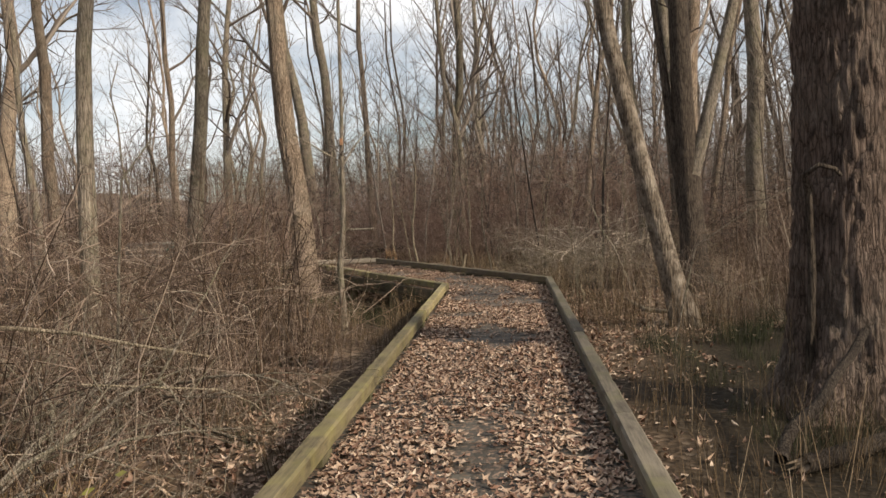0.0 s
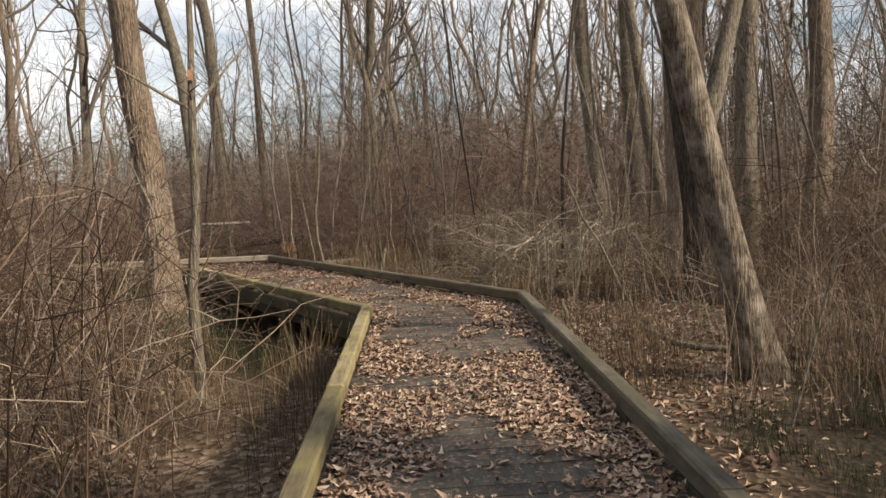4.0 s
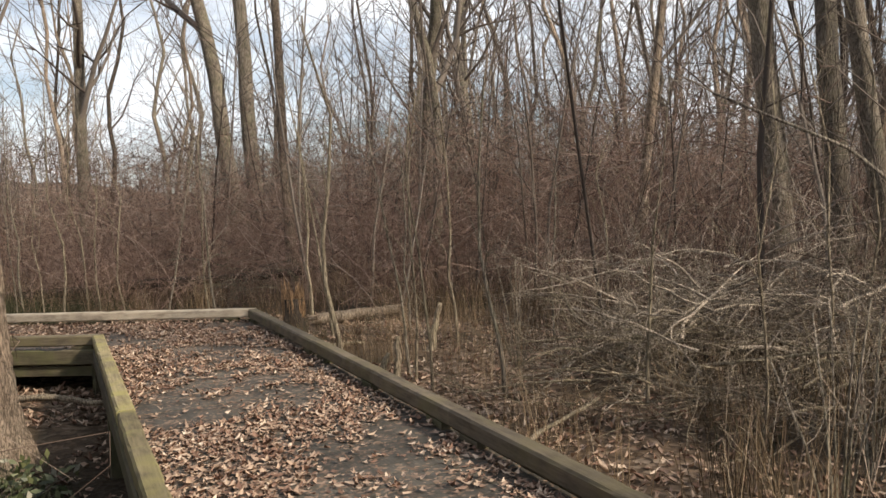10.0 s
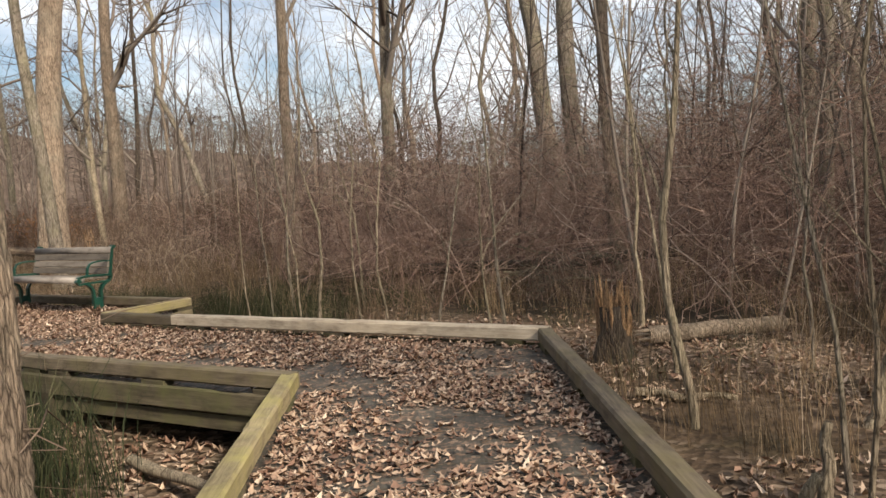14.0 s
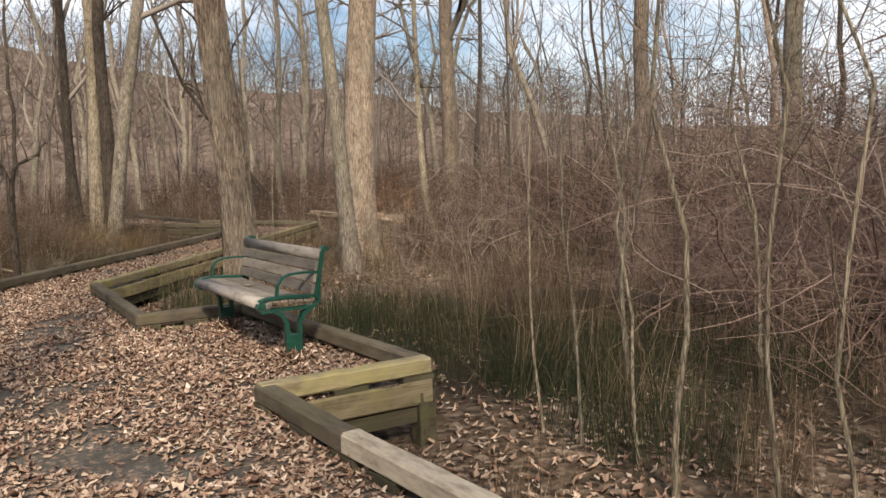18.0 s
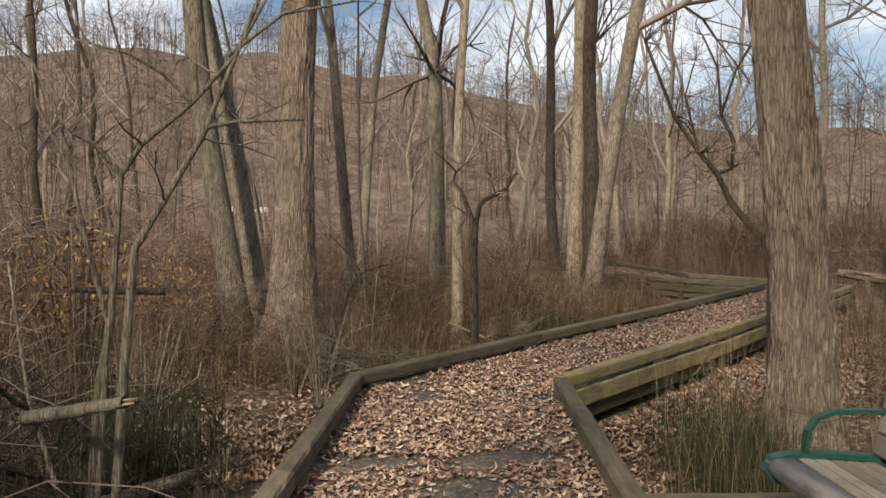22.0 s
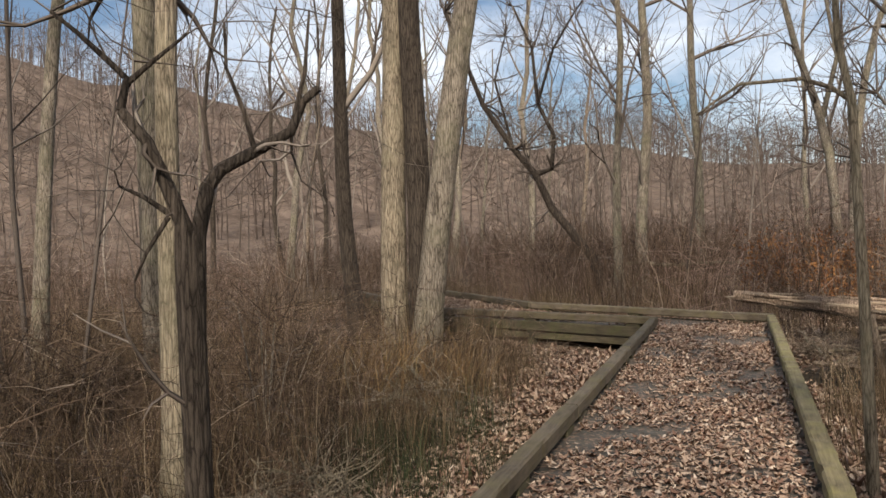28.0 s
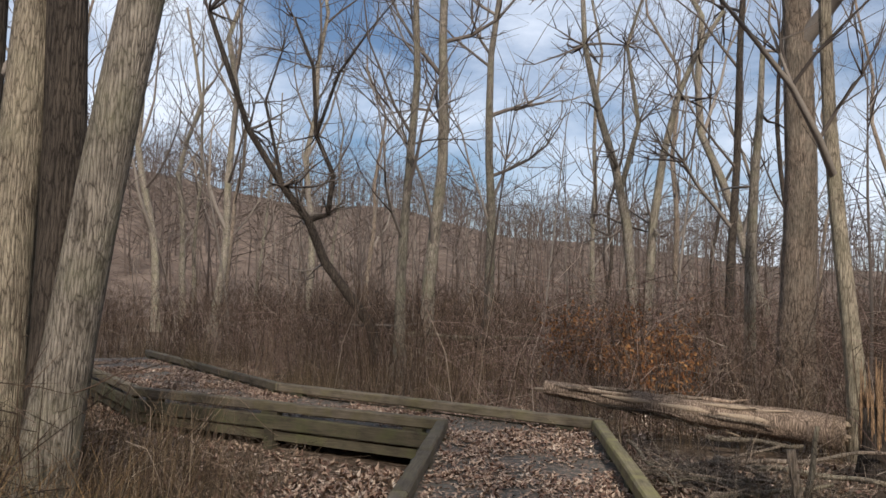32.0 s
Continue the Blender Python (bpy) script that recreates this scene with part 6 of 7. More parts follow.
def south_spot(x, y, rng):
    d = path_dist(x, y)
    return 0 if d < 4.2 or (x > -20.6 and y > 21.3) or math.hypot(x + 21, y - 24) < 2.2 else rng.uniform(0.5, 0.75) + 0.2 * smooth(5, 10, d)


tagged(scatter("south_thicket", DENSE, place_many(84, 52, south_spot, 5, region=(-38, -12, 11, 29.5)), M_SHADED_BRUSH), "dark brown brush between the trunks south of the boardwalk", "brush", kind="stuff")
tagged(scatter("corner_thicket", DENSE, place_many(44, 53, beyond_spot, 5, zscale=(0.65, 0.9), region=(-42, -20, 37.5, 50)), M_VINE), "reddish-brown tangle beyond the fallen trunk", "brush", kind="stuff")
CANOPY = [bramble(140 + k, 40, 2.6, 9.0, 0.011, 3, 7, 0.30) for k in range(4)]
tagged(scatter("twig_canopy", CANOPY, place_many(96, 49, canopy_spot, 4, region=(-13, 27, 18, 60)), M_TWIG), "mesh of bare branches and twigs in the woods", "woods", kind="stuff")
tagged(scatter("low_brush", FINE, place_many(125, 34, bend_spot, 6, region=(-28, -15, 22, 34)), M_SHADED_BRUSH), "low brown brush among grass in the bend of the boardwalk", "brush", kind="stuff")


def shrublet(seed, count=15, h=2.0, spread=0.9, r=0.0075):
    """A cheap open bush of upswept bare twigs."""
    rng = random.Random(seed)
    s = Soup()
    for _ in range(count):
        a, q = rng.uniform(0, 6.283), spread * math.sqrt(rng.random())
        x, y, H = math.cos(a) * q, math.sin(a) * q, h * rng.uniform(0.5, 1.1)
        lx, ly = rng.gauss(0, 0.28) * H, rng.gauss(0, 0.28) * H
        m = Vector((x + lx * 0.35, y + ly * 0.35, H * 0.55))
        s.tube([(x, y, -0.1), tuple(m), (x + lx, y + ly, H)], [r, r * 0.7, r * 0.3], 3, False)
        for _ in range(3):
            e = Vector((rng.gauss(0, 0.6), rng.gauss(0, 0.6), rng.uniform(0.1, 0.9))).normalized() * H * rng.uniform(0.15, 0.35)
            o = m + Vector((lx, ly, 0)) * rng.uniform(-0.2, 0.4) + Vector((0, 0, rng.uniform(-0.2, 0.3) * H))
            s.tube([tuple(o), tuple(o + e)], [r * 0.55, r * 0.25], 3, False)
    return s.arrays()


SHRUBLETS = [shrublet(300 + k) for k in range(6)]


def west_spot(x, y, rng):
    d = path_dist(x, y)
    if d < 3.8 or d > 34 or near_bay(x, y) or hollow(x, y, d) or rng.random() < d / 60:
        return 0
    return rng.uniform(0.55, 1.0) + 0.25 * smooth(8, 20, d)


def left_spot(x, y, rng):
    if path_dist(x, y) < 1.75:
        return 0
    return rng.uniform(0.75, 1.05) * (0.75 + 0.25 * smooth(1.7, 3.2, path_dist(x, y))) * (1 + 0.3 * smooth(7, 12, y))


def right_spot(x, y, rng):
    d = path_dist(x, y)
    return 0 if d < 2.6 or sun_gap(x - 3, y) or (1.5 < x < 8 and 18.5 < y < 25) else rng.uniform(0.5, 0.85) * (0.8 + 0.6 * smooth(3.5, 7, d))


tagged(scatter("woodland_brush", SHRUBLETS, place_many(520, 35, west_spot, 6, region=(-58, -13, 8, 62)), M_SHADED_BRUSH), "low brown brush under the trees", "brush", kind="stuff")
tagged(scatter("brown_brush", SHRUBLETS, place_many(270, 39, beyond_spot, 6, region=(-46, -15, 34, 54)), M_SHADED_BRUSH), "brown brush beyond the corner of the boardwalk", "brush", kind="stuff")
tagged(scatter("upright_brush", SHRUBLETS, place_many(48, 54, left_spot, 6, region=(-7, -1.6, 2.0, 14.5)), M_SHADED_BRUSH), "upright bare brown shrubs crowding the boardwalk", "brush", kind="stuff")
tagged(scatter("tangled_brush", FINE, place_many(30, 36, left_spot, 6, region=(-8, -1.6, 2.5, 14.5)), M_BRUSH), "tangled grey-brown brush crowding the boardwalk", "brush", kind="stuff")
tagged(scatter("thin_brush", SHRUBLETS, place_many(120, 37, right_spot, 6, region=(2, 14, 9.5, 30)), M_BRUSH), "thin brown brush on leafy ground", "brush", kind="stuff")


def pole(seed):
    """A thin young tree with upswept twigs."""
    rng = random.Random(seed)
    s = Soup()
    h = rng.uniform(5, 9)
    p = Vector((0, 0, -0.2))
    d = Vector((rng.gauss(0, 0.08), rng.gauss(0, 0.08), 1))
    pts = [p]
    for k in range(4):
        d = (d + Vector((rng.gauss(0, 0.06), rng.gauss(0, 0.06), 0))).normalized()
        pts.append(pts[-1] + d * h / 4)
    r = rng.uniform(0.022, 0.045)
    s.tube([tuple(q) for q in pts], [r, r * 0.85, r * 0.65, r * 0.4, r * 0.15], 4, False)
    for _ in range(16):
        t = rng.uniform(0.3, 0.98) * 4
        k = min(int(t), 3)
        q = pts[k].lerp(pts[k + 1], t - k)
        e = Vector((rng.gauss(0, 0.7), rng.gauss(0, 0.7), rng.uniform(0.4, 1.2))).normalized() * rng.uniform(0.6, 1.7)
        e2 = e + Vector((rng.gauss(0, 0.2), rng.gauss(0, 0.2), 0.25))
        s.tube([tuple(q), tuple(q + e * 0.5), tuple(q + e * 0.5 + e2 * 0.6)], [r * 0.35, r * 0.25, r * 0.12], 3, False)
    return s.arrays()


POLES = [pole(k) for k in range(8)]


def pole_spot(x, y, rng):
    d = path_dist(x, y)
    if sun_gap(x, y) or d < (5.5 if x > -2 and y > 24 else 6) or d > 45 or (x < -6 and rng.random() < 0.66):
        return 0
    return rng.uniform(0.8, 1.3)


def east_pole(x, y, rng):
    d = path_dist(x, y)
    return 0 if d < 5.5 or sun_gap(x - 2, y) else rng.uniform(0.9, 1.4)


tagged(scatter("pole_trees", POLES, place_many(112, 38, east_pole, 8, region=(-3, 26, 22, 52)), M_TWIG), "thin leafless young trees close together in the woods", "young trees", kind="stuff")
tagged(scatter("young_trees", POLES, place_many(560, 16, pole_spot, 8, region=(-70, 40, -8, 76)), M_TWIG), "thin leafless young trees crowding the woods", "young trees", kind="stuff")


def blades(seed, count=70, spread=0.5, h=1.0, w=0.004):
    """Flat dry grass blades, bent over at the tip."""
    rng = random.Random(seed)
    s = Soup()
    for _ in range(count):
        a, q = rng.uniform(0, 6.283), spread * math.sqrt(rng.random())
        x, y = math.cos(a) * q, math.sin(a) * q
        H = h * rng.uniform(0.35, 1.1)
        b = rng.uniform(0, 6.283)
        cx, cy = math.cos(b) * w, math.sin(b) * w
        lx, ly = rng.gauss(0, 0.22) * H, rng.gauss(0, 0.22) * H
        s.poly([(x - cx, y - cy, -0.03), (x + cx, y + cy, -0.03), (x + lx * 0.4 + cx * 0.8, y + ly * 0.4 + cy * 0.8, H * 0.6), (x + lx * 0.4 - cx * 0.8, y + ly * 0.4 - cy * 0.8, H * 0.6), (x + lx * 1.3, y + ly * 1.3, H)], [(0, 1, 2, 3), (3, 2, 4)])
    return s.arrays()


def under_deck_side(x, y, d):
    """The bare trench along the low side of the deck before the tan tree, and the strip of litter in the bend."""
    if -23.0 < x < -14.5 and y < 24.6 + (-x - 15.2) * 1.06 and d < 2.35:
        return True
    return x < 0.5 and 14.6 < y < 23.0 and d < 2.3


def behind_bench(x, y):
    return -15.5 < x < -5.5 and 26.4 < y < 31.5


def reeds(x, y, rng):
    d = path_dist(x, y)
    if d < 1.4 or near_bay(x, y) or d > 10 or under_deck_side(x, y, d) or (behind_bench(x, y) and rng.random() < 0.25) or (x > 1.5 and y < 12 and rng.random() < 0.75):
        return 0
    dens = 0.5 + 0.5 * noise.noise((x * 0.3, y * 0.3, 4.0))
    low = 0.45 if (x > 1.5 and y > 15) or (y > 24.5 and x > -7 and x < 3 and d < 5) or hollow(x, y, d) else 1.0
    return 0 if rng.random() > dens * 1.2 * low else (0.45 + 0.5 * dens) * (0.7 + 0.3 * low)


def shade_spot(x, y, rng):
    """Low growth in shade-darkened stems behind the bench."""
    d = path_dist(x, y)
    return 0 if near_bay(x, y) or d < 1.5 or y < 26.6 else rng.uniform(0.16, 0.42)


def hollow_spot(x, y, rng):
    """Shade-darkened twigs and debris along the hollow south of the bench stretch."""
    return 0 if path_dist(x, y) < 1.45 or y > 23.9 else rng.uniform(0.12, 0.30)


# twigs with shade in their colour, to darken the ground by the bench
tagged(scatter("shade_brush", FINE, place_many(44, 46, shade_spot, 6, region=(-12.8, -4.8, 26.6, 31.0)) + place_many(36, 47, hollow_spot, 6, region=(-16.5, -8.0, 19.8, 23.9)), M_SHADED_BRUSH), "low dark twigs over shaded ground near the bench", "brush", kind="stuff")
REEDS = [tuft(50 + k, 30, 0.5, 1.35, 0.0034) for k in range(5)]
tagged(scatter("dead_stems", REEDS, place_many(470, 12, reeds, 5, region=(-40, 12, -2, 44)), M_REED), "dry upright dead stems beside the boardwalk", "dry stems", kind="stuff")
DRY = [blades(90 + k, 80, 0.55, 1.0, 0.0035) for k in range(5)]


def shaded_foot(x, y):
    """The brushy ground round the flaring tree, where grass is thin."""
    return -26 < x < -15.5 and 21.5 < y < 26.3


def dry_grass(x, y, rng):
    """Dry grass: tall and golden in the bend below the close group of trunks, thin elsewhere."""
    d = path_dist(x, y)
    if d < 1.35 or near_bay(x, y) or d > 9 or under_deck_side(x, y, d) or (behind_bench(x, y) and rng.random() < 0.25) or (x > 1.5 and y < 12 and rng.random() < 0.6):
        return 0
    golden = math.hypot(x + 21.0, y - 28.0) < 4.6 and d > 1.9
    if golden:
        return rng.uniform(0.5, 0.95)
    dens = 0.5 + 0.5 * noise.noise((x * 0.28, y * 0.28, 31.0))
    if y > 24.6 and -7 < x < 3 and d < 4.5:
        dens *= 0.4
    if hollow(x, y, d):
        dens *= 0.3
    return 0 if rng.random() > dens * 1.1 else 0.35 + 0.65 * dens


tagged(scatter("dry_grass", DRY, [o for o in place_many(850, 17, dry_grass, 5, region=(-40, 12, -2, 44)) if not (o[0] < 3 and shaded_foot(o[1], o[2]))], M_SEDGE), "dry brown grass beside the boardwalk", "dry grass", kind="stuff")
tagged(scatter("twiggy_brush", FINE, [(k % 6, -17.4 - 0.42 * (k % 11) - 0.2 * (k // 11), 22.9 + 0.55 * (k // 11) + 0.23 * (k % 3), -0.45, k * 2.4, 0.36 + 0.03 * (k % 4), 0.30 + 0.05 * (k % 3), 0.05, -0.04) for k in range(33)], M_SHADED_BRUSH), "low dark twiggy brush round the flaring tree", "brush", kind="stuff")
TALL = [blades(190 + k, 90, 0.5, 1.25, 0.004) for k in range(5)]


def tall_grass(x, y, rng):
    """The stand of high dry grass in the bend, from the flaring tree to the close group of trunks and on along the rail."""
    d = path_dist(x, y)
    if d < 2.0 or d > 8 or not -27 < x < -16 or y < 24.3 or y > 33 or y - 24.5 > (-x - 15.7) * 1.11:
        return 0
    return smooth(1.7, 3.4, d) * rng.uniform(0.5, 0.95)


rng = random.Random(61)
gold = []
for k in range(14):
    a, q = rng.uniform(0, 6.283), 1.1 * math.sqrt(rng.random())
    gold.append((k % 5, -23.8 + math.cos(a) * q, 29.4 + math.sin(a) * q, -0.42, rng.uniform(0, 6.283), rng.uniform(0.9, 1.2), rng.uniform(0.45, 0.95), rng.gauss(0, 0.12), rng.gauss(0, 0.12)))
for k in range(26):
    a, q = rng.uniform(0, 6.283), 1.3 * math.sqrt(rng.random())
    gold.append((k % 5, -3.0 + math.cos(a) * q * 0.8, 3.3 + math.sin(a) * q, -0.48, rng.uniform(0, 6.283), rng.uniform(0.8, 1.1), rng.uniform(0.35, 0.6), rng.gauss(0, 0.15), rng.gauss(0, 0.15)))
tagged(scatter("stemmy_brush", FINE, [(k % 6, -22.0 - 0.30 * k + 0.4 * math.sin(k * 2.1), 28.1 + 0.20 * k + 0.5 * math.sin(k * 3.7), -0.42, k * 2.4, 0.5, 0.42 + 0.06 * (k % 4), 0.03, -0.02) for k in range(13)], M_BRUSH), "brown stemmy brush before a group of trunks", "brush", kind="stuff")
tagged(scatter("foot_brush", FINE, [(k % 6, -12.55 - 0.16 * k, 27.15 + 0.16 * (k % 3), -0.5, k * 2.1, 0.38, 0.30 + 0.05 * (k % 3), 0.0, 0.0) for k in range(7)] + [(k % 6, -17.5 - 0.24 * k, 25.5 + 0.17 * k + 0.25 * math.sin(k * 2.3), -0.42, k * 1.7, 0.42, 0.30 + 0.05 * (k % 3), 0.02, 0.03) for k in range(6)], M_SHADED_BRUSH), "brown stems round the feet of two trees", "brush", kind="stuff")
tagged(scatter("golden_grass", TALL, gold, M_STRAW), "golden dry grass below a group of trunks", "dry grass", kind="stuff")
tagged(scatter("tall_grass", TALL, [o for o in place_many(190, 18, tall_grass, 5, region=(-28, -15, 23, 34)) if not (o[0] < 3 and shaded_foot(o[1], o[2]))], M_SEDGE), "stand of high dry brown grass in the bend of the boardwalk", "dry grass", kind="stuff")
DAMP_GRASS = [blades(170 + k, 70, 0.5, 0.8, 0.0035) for k in range(4)]


def damp_grass(x, y, rng):
    """Dull green grass in the shaded hollow south of the bench and behind the bay."""
    d = path_dist(x, y)
    if d < 1.7 or near_bay(x, y):
        return 0
    if y < 23.6 and noise.noise((x * 0.5, y * 0.5, 40.0)) > -0.05 and rng.random() < 0.75:
        return rng.uniform(0.7, 1.25)
    return rng.uniform(0.4, 0.85) if -12.5 < x < -5.6 and 26.9 < y < 30.2 and rng.random() < 0.42 + 0.5 * noise.noise((x * 0.8, y * 0.8, 44.0)) else 0


tagged(scatter("damp_grass", DAMP_GRASS, [(k % 4, -12.5 - 0.2 * (k % 8), 27.0 + 0.2 * (k // 8) + 0.07 * (k % 3), -0.5, k * 2.3, 0.5, 0.9 + 0.1 * (k % 4), 0.0, 0.0) for k in range(24)] + place_many(360, 41, damp_grass, 4, region=(-15, -4.5, 18.6, 30.2)), M_GREEN), "dark green grass in a shaded hollow", "grass", kind="stuff")
GRASS = [blades(70 + k, 70, 0.5, 0.7, 0.0035) for k in range(4)]
DAMP = [(3.1, 6.3, 1.0), (3.5, 9.0, 0.9), (3.4, 10.6, 1.2), (4.8, 9.8, 1.2), (-2.9, 18.4, 1.2), (-3.4, 16.6, 1.2), (-8.0, 28.6, 1.2), (-12.9, 27.4, 0.7), (-13.9, 27.6, 0.6), (-9.2, 20.6, 2.4), (-2.3, 17.6, 1.6), (-1.6, 15.6, 0.9), (-2.6, 3.6, 1.2), (4.2, 11.5, 1.4), (-21.4, 28.6, 1.5), (-12.6, 21.2, 1.6)]


def low_grass(x, y, rng):
    d = path_dist(x, y)
    if d < 1.5 or near_bay(x, y):
        return 0
    for cx, cy, r in DAMP:
        if math.hypot(x - cx, y - cy) < r * rng.uniform(0.6, 1.0):
            return rng.uniform(0.25, 0.6) if x > 2 else rng.uniform(0.35, 0.8)
    return 0.5 if d < 7 and rng.random() < 0.02 else 0


tagged(scatter("grass", GRASS, place_many(380, 13, low_grass, 4, region=(-24, 8, 0, 34)), M_GREEN), "dull green winter grass on damp ground", "grass", kind="stuff")


# ---- far woods ----
def far_tree(seed):
    rng = random.Random(seed)
    s = Soup()
    h = rng.uniform(8, 14)
    s.tube([(0, 0, -1), (rng.gauss(0, 0.3), rng.gauss(0, 0.3), h * 0.5), (rng.gauss(0, 0.7), rng.gauss(0, 0.7), h)], [0.09, 0.06, 0.02], 3, False)
    for _ in range(15):
        z = h * rng.uniform(0.15, 0.95)
        e = Vector((rng.gauss(0, 1), rng.gauss(0, 1), abs(rng.gauss(0.9, 0.6)))).normalized() * h * rng.uniform(0.12, 0.30)
        q = Vector((0, 0, z)) + e * rng.uniform(0, 0.6)
        s.tube([tuple(q), tuple(q + e)], [0.045, 0.02], 3, False)
    return s.arrays()


FARS = [far_tree(k) for k in range(5)]
rng = random.Random(21)
far = []
while len(far) < 3000:
    a, r = rng.uniform(0, 2 * math.pi), 62 + 150 * rng.random() ** 0.8
    x, y = -12 + math.cos(a) * r, 27 + math.sin(a) * r
    az = math.degrees(math.atan2(-(x + 12), y - 27))
    if not -75 < az < 150 or (not 30 < az < 120 and rng.random() < 0.45):
        continue
    far.append((rng.randrange(5), x, y, ground_z(x, y), rng.uniform(0, 6.28), rng.uniform(0.8, 1.3), rng.uniform(0.6, 1.0), 0, 0))
tagged(scatter("far_woods", FARS, far, M_FAR), "distant leafless woods on the flat and the ridge", "woods", kind="stuff")


# ---- deck boards ----
def build_deck():
    polys = plank_polys()
    rest = Soup()
    order = sorted(range(len(polys)), key=lambda k: k)
    parts = 0
    for k in order:
        poly = polys[k]
        cx, cy = sum(p[0] for p in poly) / len(poly), sum(p[1] for p in poly) / len(poly)
        if cy > -1.0 and cx > -30 and parts < 330:
            d = Vector(poly[2]) - Vector(poly[1])
            yaw = math.atan2(d.y, d.x)
            c, sn = math.cos(-yaw), math.sin(-yaw)
            local = [((p[0] - cx) * c - (p[1] - cy) * sn, (p[0] - cx) * sn + (p[1] - cy) * c) for p in poly]
            ob = part("plank", slab(local, -0.04, 0.0).mesh("plank", False), M_DECK, boardwalk)
            ob.matrix_world = pose(cx, cy, random.uniform(-0.003, 0.002), 0, 0, math.degrees(yaw))
            parts += 1
        else:
            q = slab(poly, -0.04, 0.0)
            rest.poly(q.v, q.f)
    if rest.v:
        tagged(part("planks", rest.mesh("planks", False), M_DECK, boardwalk), kind="stuff")


build_deck()


# ---- fallen leaves ----
def leaf_shape(seed, lobes):
    """A dry curled leaf, longer than wide, with shallow uneven lobes."""
    rng = random.Random(seed)
    s = Soup()
    n = 6 if lobes else 5
    out = []
    curl, fold, twist = rng.uniform(-0.6, 1.9), rng.uniform(0.2, 2.0), rng.uniform(-1.0, 1.0)
    for k in range(n):
        a = 2 * math.pi * (k + rng.uniform(-0.3, 0.3)) / n
        r = rng.uniform(0.52, 0.80) if k % 2 else rng.uniform(0.26, 0.46)
        x, y = math.cos(a) * r * 1.3, math.sin(a) * r * 0.85
        out.append((x, y, 0.08 + curl * x * x + fold * y * y * 1.6 + twist * x * y + rng.uniform(-0.12, 0.16)))
    s.poly([(0, 0, 0.05)] + out, [(0, 1 + k, 1 + (k + 1) % n) for k in range(n)])
    return s.arrays()


LEAVES = [leaf_shape(k, True) for k in range(16)]
SMALL = [leaf_shape(30 + k, False) for k in range(6)]


def leaf_cover(x, y):
    """Share of the deck that leaves hide, from stretch to stretch."""
    n = 0.5 + 0.5 * noise.noise((x * 0.9, y * 0.9, 2.0)) + 0.28 * noise.noise((x * 2.6, y * 2.6, 5.0))
    if y < 22.3 and x > -4:
        n += (0.5 if y > 12 else 0.22) * (abs(path_dist(x, y)) - 0.5)
    if x < -20:
        need = 0.45
    elif x < -13:
        need = 0.28
    elif x < -5.5:
        need = 0.31
    elif y < 12.5:
        need = 0.31
    elif y < 22.3:
        need = 0.44
    else:
        need = 0.38
    return 0.05 + 0.95 * smooth(need - 0.11, need + 0.18, n)


OUTLINE = LEFT + RIGHT[::-1]


def inside_deck(x, y):
    """Whether a place lies between the rails."""
    hit = False
    j = len(OUTLINE) - 1
    for i in range(len(OUTLINE)):
        (xi, yi), (xj, yj) = OUTLINE[i], OUTLINE[j]
        if (yi > y) != (yj > y) and x < (xj - xi) * (y - yi) / (yj - yi) + xi:
            hit = not hit
        j = i
    return hit


rng = random.Random(31)
deck_leaves, tries = [], 0
while len(deck_leaves) < 82000 and tries < 1600000:
    tries += 1
    k = rng.randrange(len(PATH_LINE) - 1)
    a, b = PATH_LINE[k], PATH_LINE[k + 1]
    L = math.hypot(b[0] - a[0], b[1] - a[1])
    if rng.random() > (L + 2.4) / 23:
        continue
    t, sd = rng.uniform(-1.2 / L, 1 + 1.2 / L), rng.uniform(-1.3, 1.3)
    nx, ny = -(b[1] - a[1]) / L, (b[0] - a[0]) / L
    x, y = a[0] + (b[0] - a[0]) * t + nx * sd, a[1] + (b[1] - a[1]) * t + ny * sd
    if y < -1 or x < -36 or not inside_deck(x, y):
        continue
    near = min(range(len(PATH_LINE) - 1), key=lambda q: seg_dist(x, y, PATH_LINE[q], PATH_LINE[q + 1]))
    if near != k or rng.random() > leaf_cover(x, y):
        continue
    edge = min(min(seg_dist(x, y, LEFT[q], LEFT[q + 1]), seg_dist(x, y, RIGHT[q], RIGHT[q + 1])) for q in (max(k - 1, 0), k, min(k + 1, len(LEFT) - 2)))
    if edge < 0.07 and not (near_bay(x, y) and y > 25):
        continue
    s = rng.uniform(0.020, 0.054)
    deck_leaves.append((rng.randrange(16), x, y, 0.003 + abs(rng.gauss(0, 0.008)), rng.uniform(0, 6.283), s, s * rng.uniform(0.3, 0.9), rng.gauss(0, 0.4), rng.gauss(0, 0.4)))
for _ in range(4800):
    x, y = rng.uniform(-11.2, -7.8), rng.uniform(25.2, 26.65)
    s = rng.uniform(0.024, 0.056)
    deck_leaves.append((rng.randrange(16), x, y, 0.003 + abs(rng.gauss(0, 0.008)), rng.uniform(0, 6.283), s, s * rng.uniform(0.3, 0.9), rng.gauss(0, 0.4), rng.gauss(0, 0.4)))
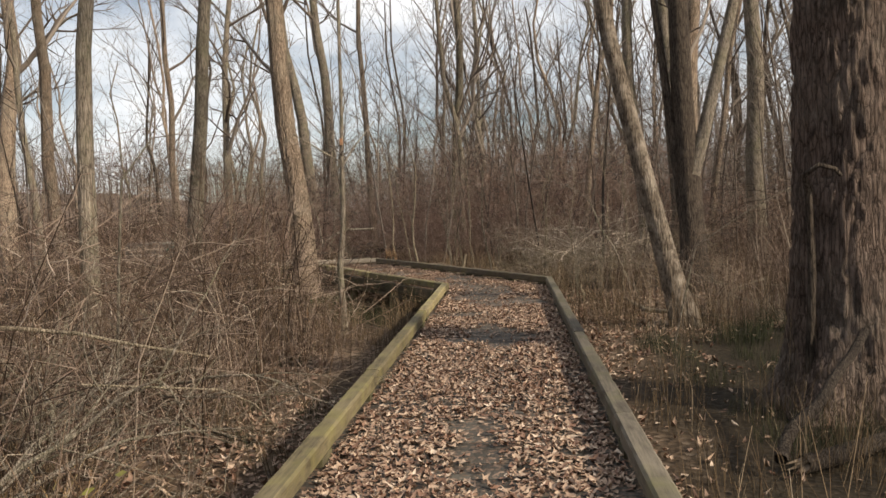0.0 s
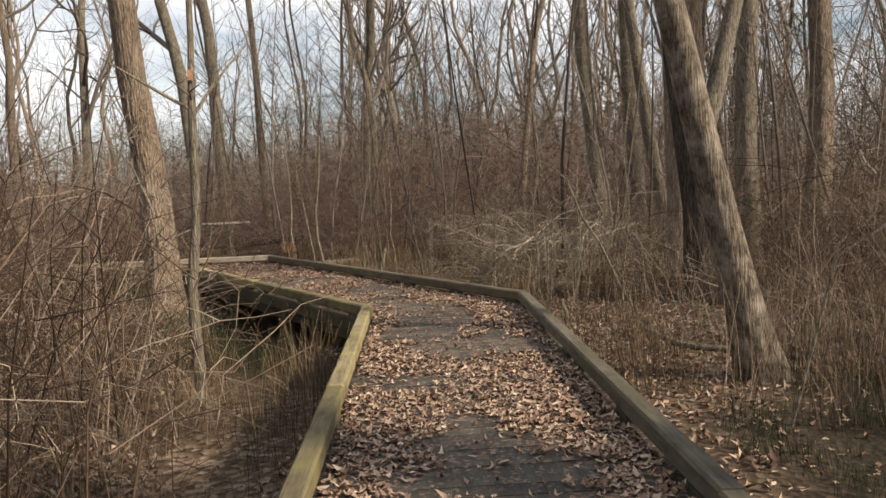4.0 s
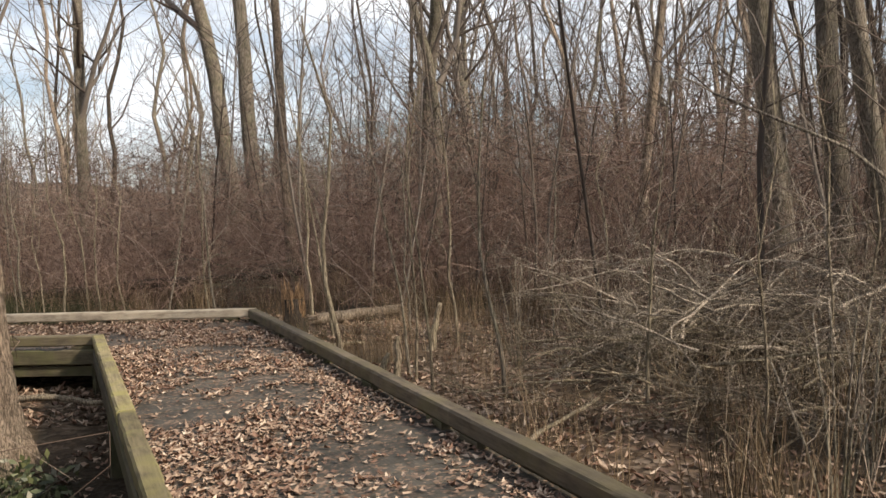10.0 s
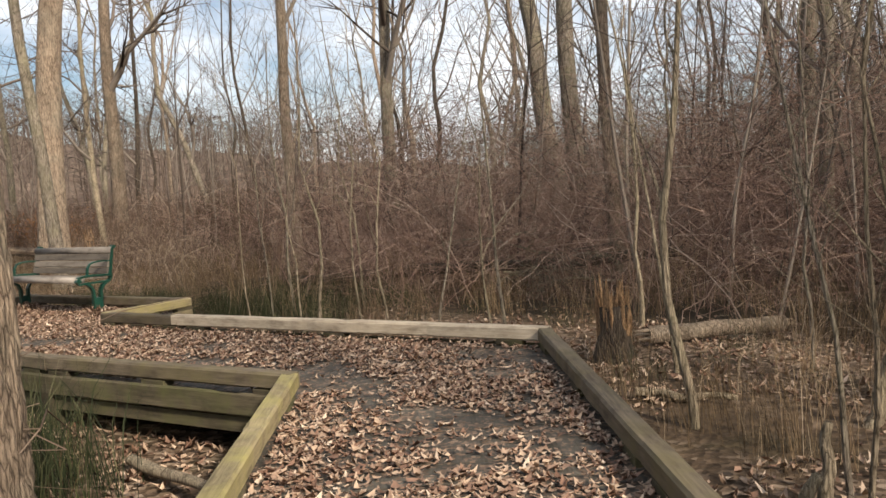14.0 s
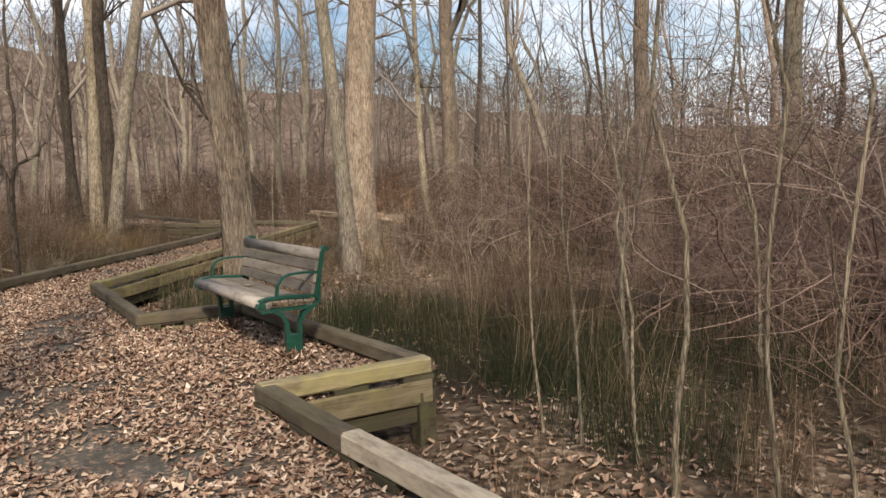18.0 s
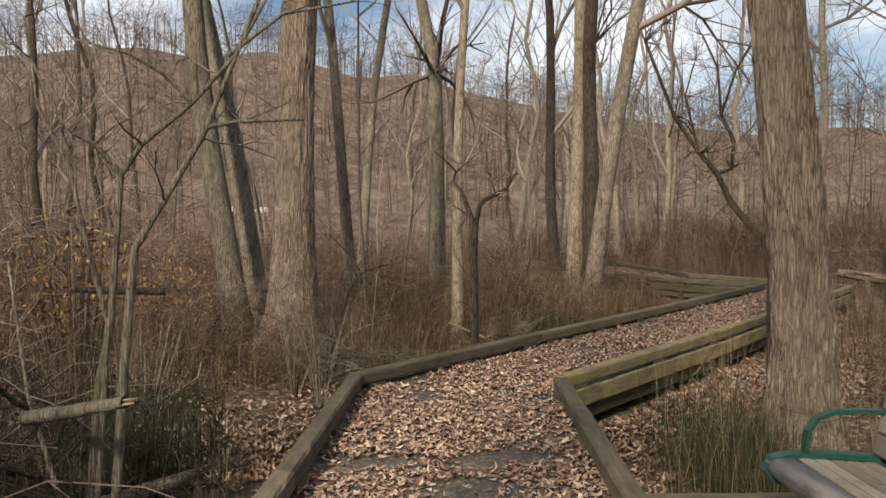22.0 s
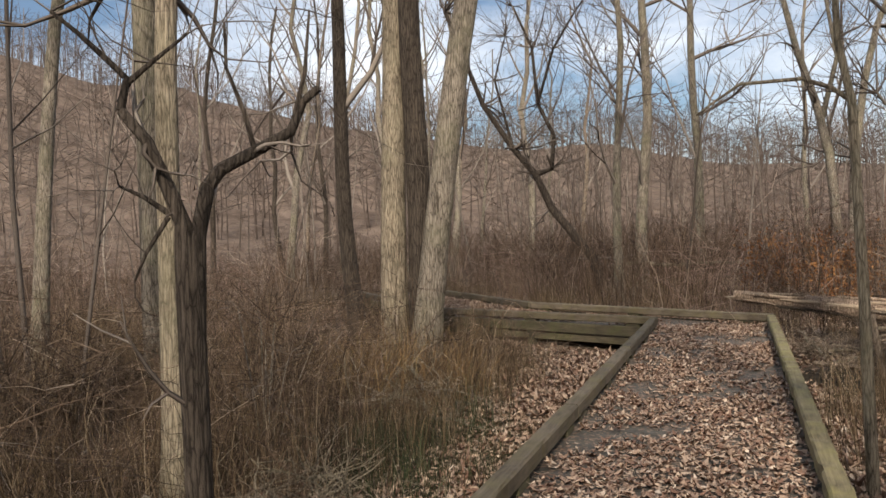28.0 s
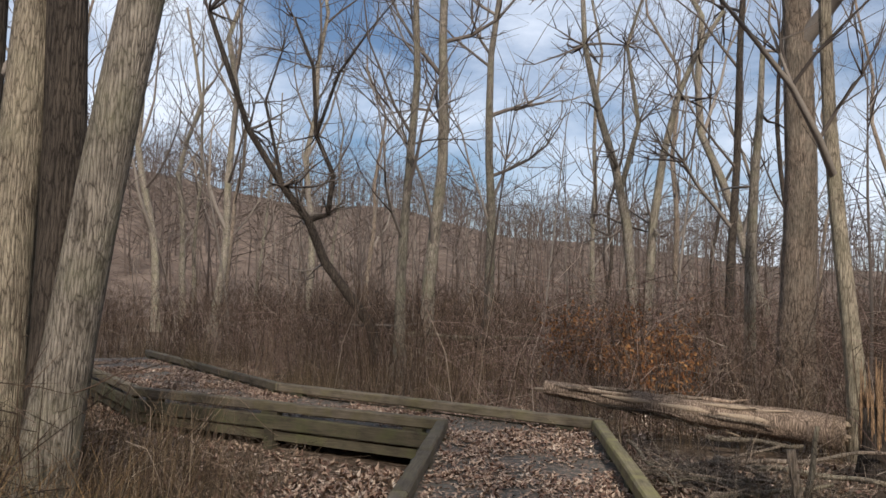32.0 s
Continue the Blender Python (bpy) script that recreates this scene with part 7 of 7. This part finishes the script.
for fx in (-0.89, 0.89):
    for _ in range(330):
        q, a = rng.gauss(0, 0.17), rng.uniform(0, 6.283)
        x, y = -9.845 + fx * 0.985 + math.cos(a) * q, 26.18 - fx * 0.174 - 0.01 + math.sin(a) * q
        s = rng.uniform(0.03, 0.06)
        deck_leaves.append((rng.randrange(16), x, y, 0.004 + 0.11 * math.exp(-(q / 0.2) ** 2) * rng.random(), rng.uniform(0, 6.283), s, s, rng.gauss(0, 0.5), rng.gauss(0, 0.5)))
tagged(scatter("deck_leaves", LEAVES, deck_leaves, M_LEAF, clear=False), "dry brown oak leaves strewn over the deck boards", "leaves", kind="stuff")

ground_leaves, tries = [], 0
rng = random.Random(32)
while len(ground_leaves) < 62000 and tries < 900000:
    tries += 1
    x, y = rng.uniform(-40, 14), rng.uniform(-1, 46)
    d = path_dist(x, y)
    if d > 6.0 or d < 0.95 or rng.random() > (1.6 if -23 < x < -14.5 and y < 31 else 1.25) - d / 6 or near_bay(x, y) and y < 26.8 and -11.2 < x < -7.6:
        continue
    if (-15.5 < x < -12 and 27.1 < y < 30 and rng.random() < 0.7) or noise.noise((x * 0.4, y * 0.4, 20.0)) < -0.32 or rng.random() < 0.75 * ground_shade(x, y) or (x > 1.7 and y < 9 and rng.random() < 0.7) or (-14.5 < x < -5.5 and y < 23.8 and d > 1.6 and rng.random() < 0.8):
        continue
    s = rng.uniform(0.03, 0.07)
    ground_leaves.append((rng.randrange(6), x, y, ground_z(x, y) + abs(rng.gauss(0.0, 0.012)), rng.uniform(0, 6.283), s, s * rng.uniform(0.6, 1.5), rng.gauss(0, 0.6), rng.gauss(0, 0.6)))
while len(ground_leaves) < 74000 and tries < 1400000:
    tries += 1
    x, y = rng.uniform(-25, -14), rng.uniform(22.5, 36)
    d = path_dist(x, y)
    if not 1.0 < d < 2.9 or near_bay(x, y) or branch_heap(x, y) or rng.random() < 0.8 * (d - 1.9):
        continue
    s = rng.uniform(0.035, 0.075)
    ground_leaves.append((rng.randrange(6), x, y, ground_z(x, y) + abs(rng.gauss(0.0, 0.02)), rng.uniform(0, 6.283), s, s * rng.uniform(0.6, 1.5), rng.gauss(0, 0.6), rng.gauss(0, 0.6)))
tagged(scatter("leaf_litter", SMALL, ground_leaves, M_LEAF, clear=False), "brown leaf litter on the woodland floor", "leaves", kind="stuff")
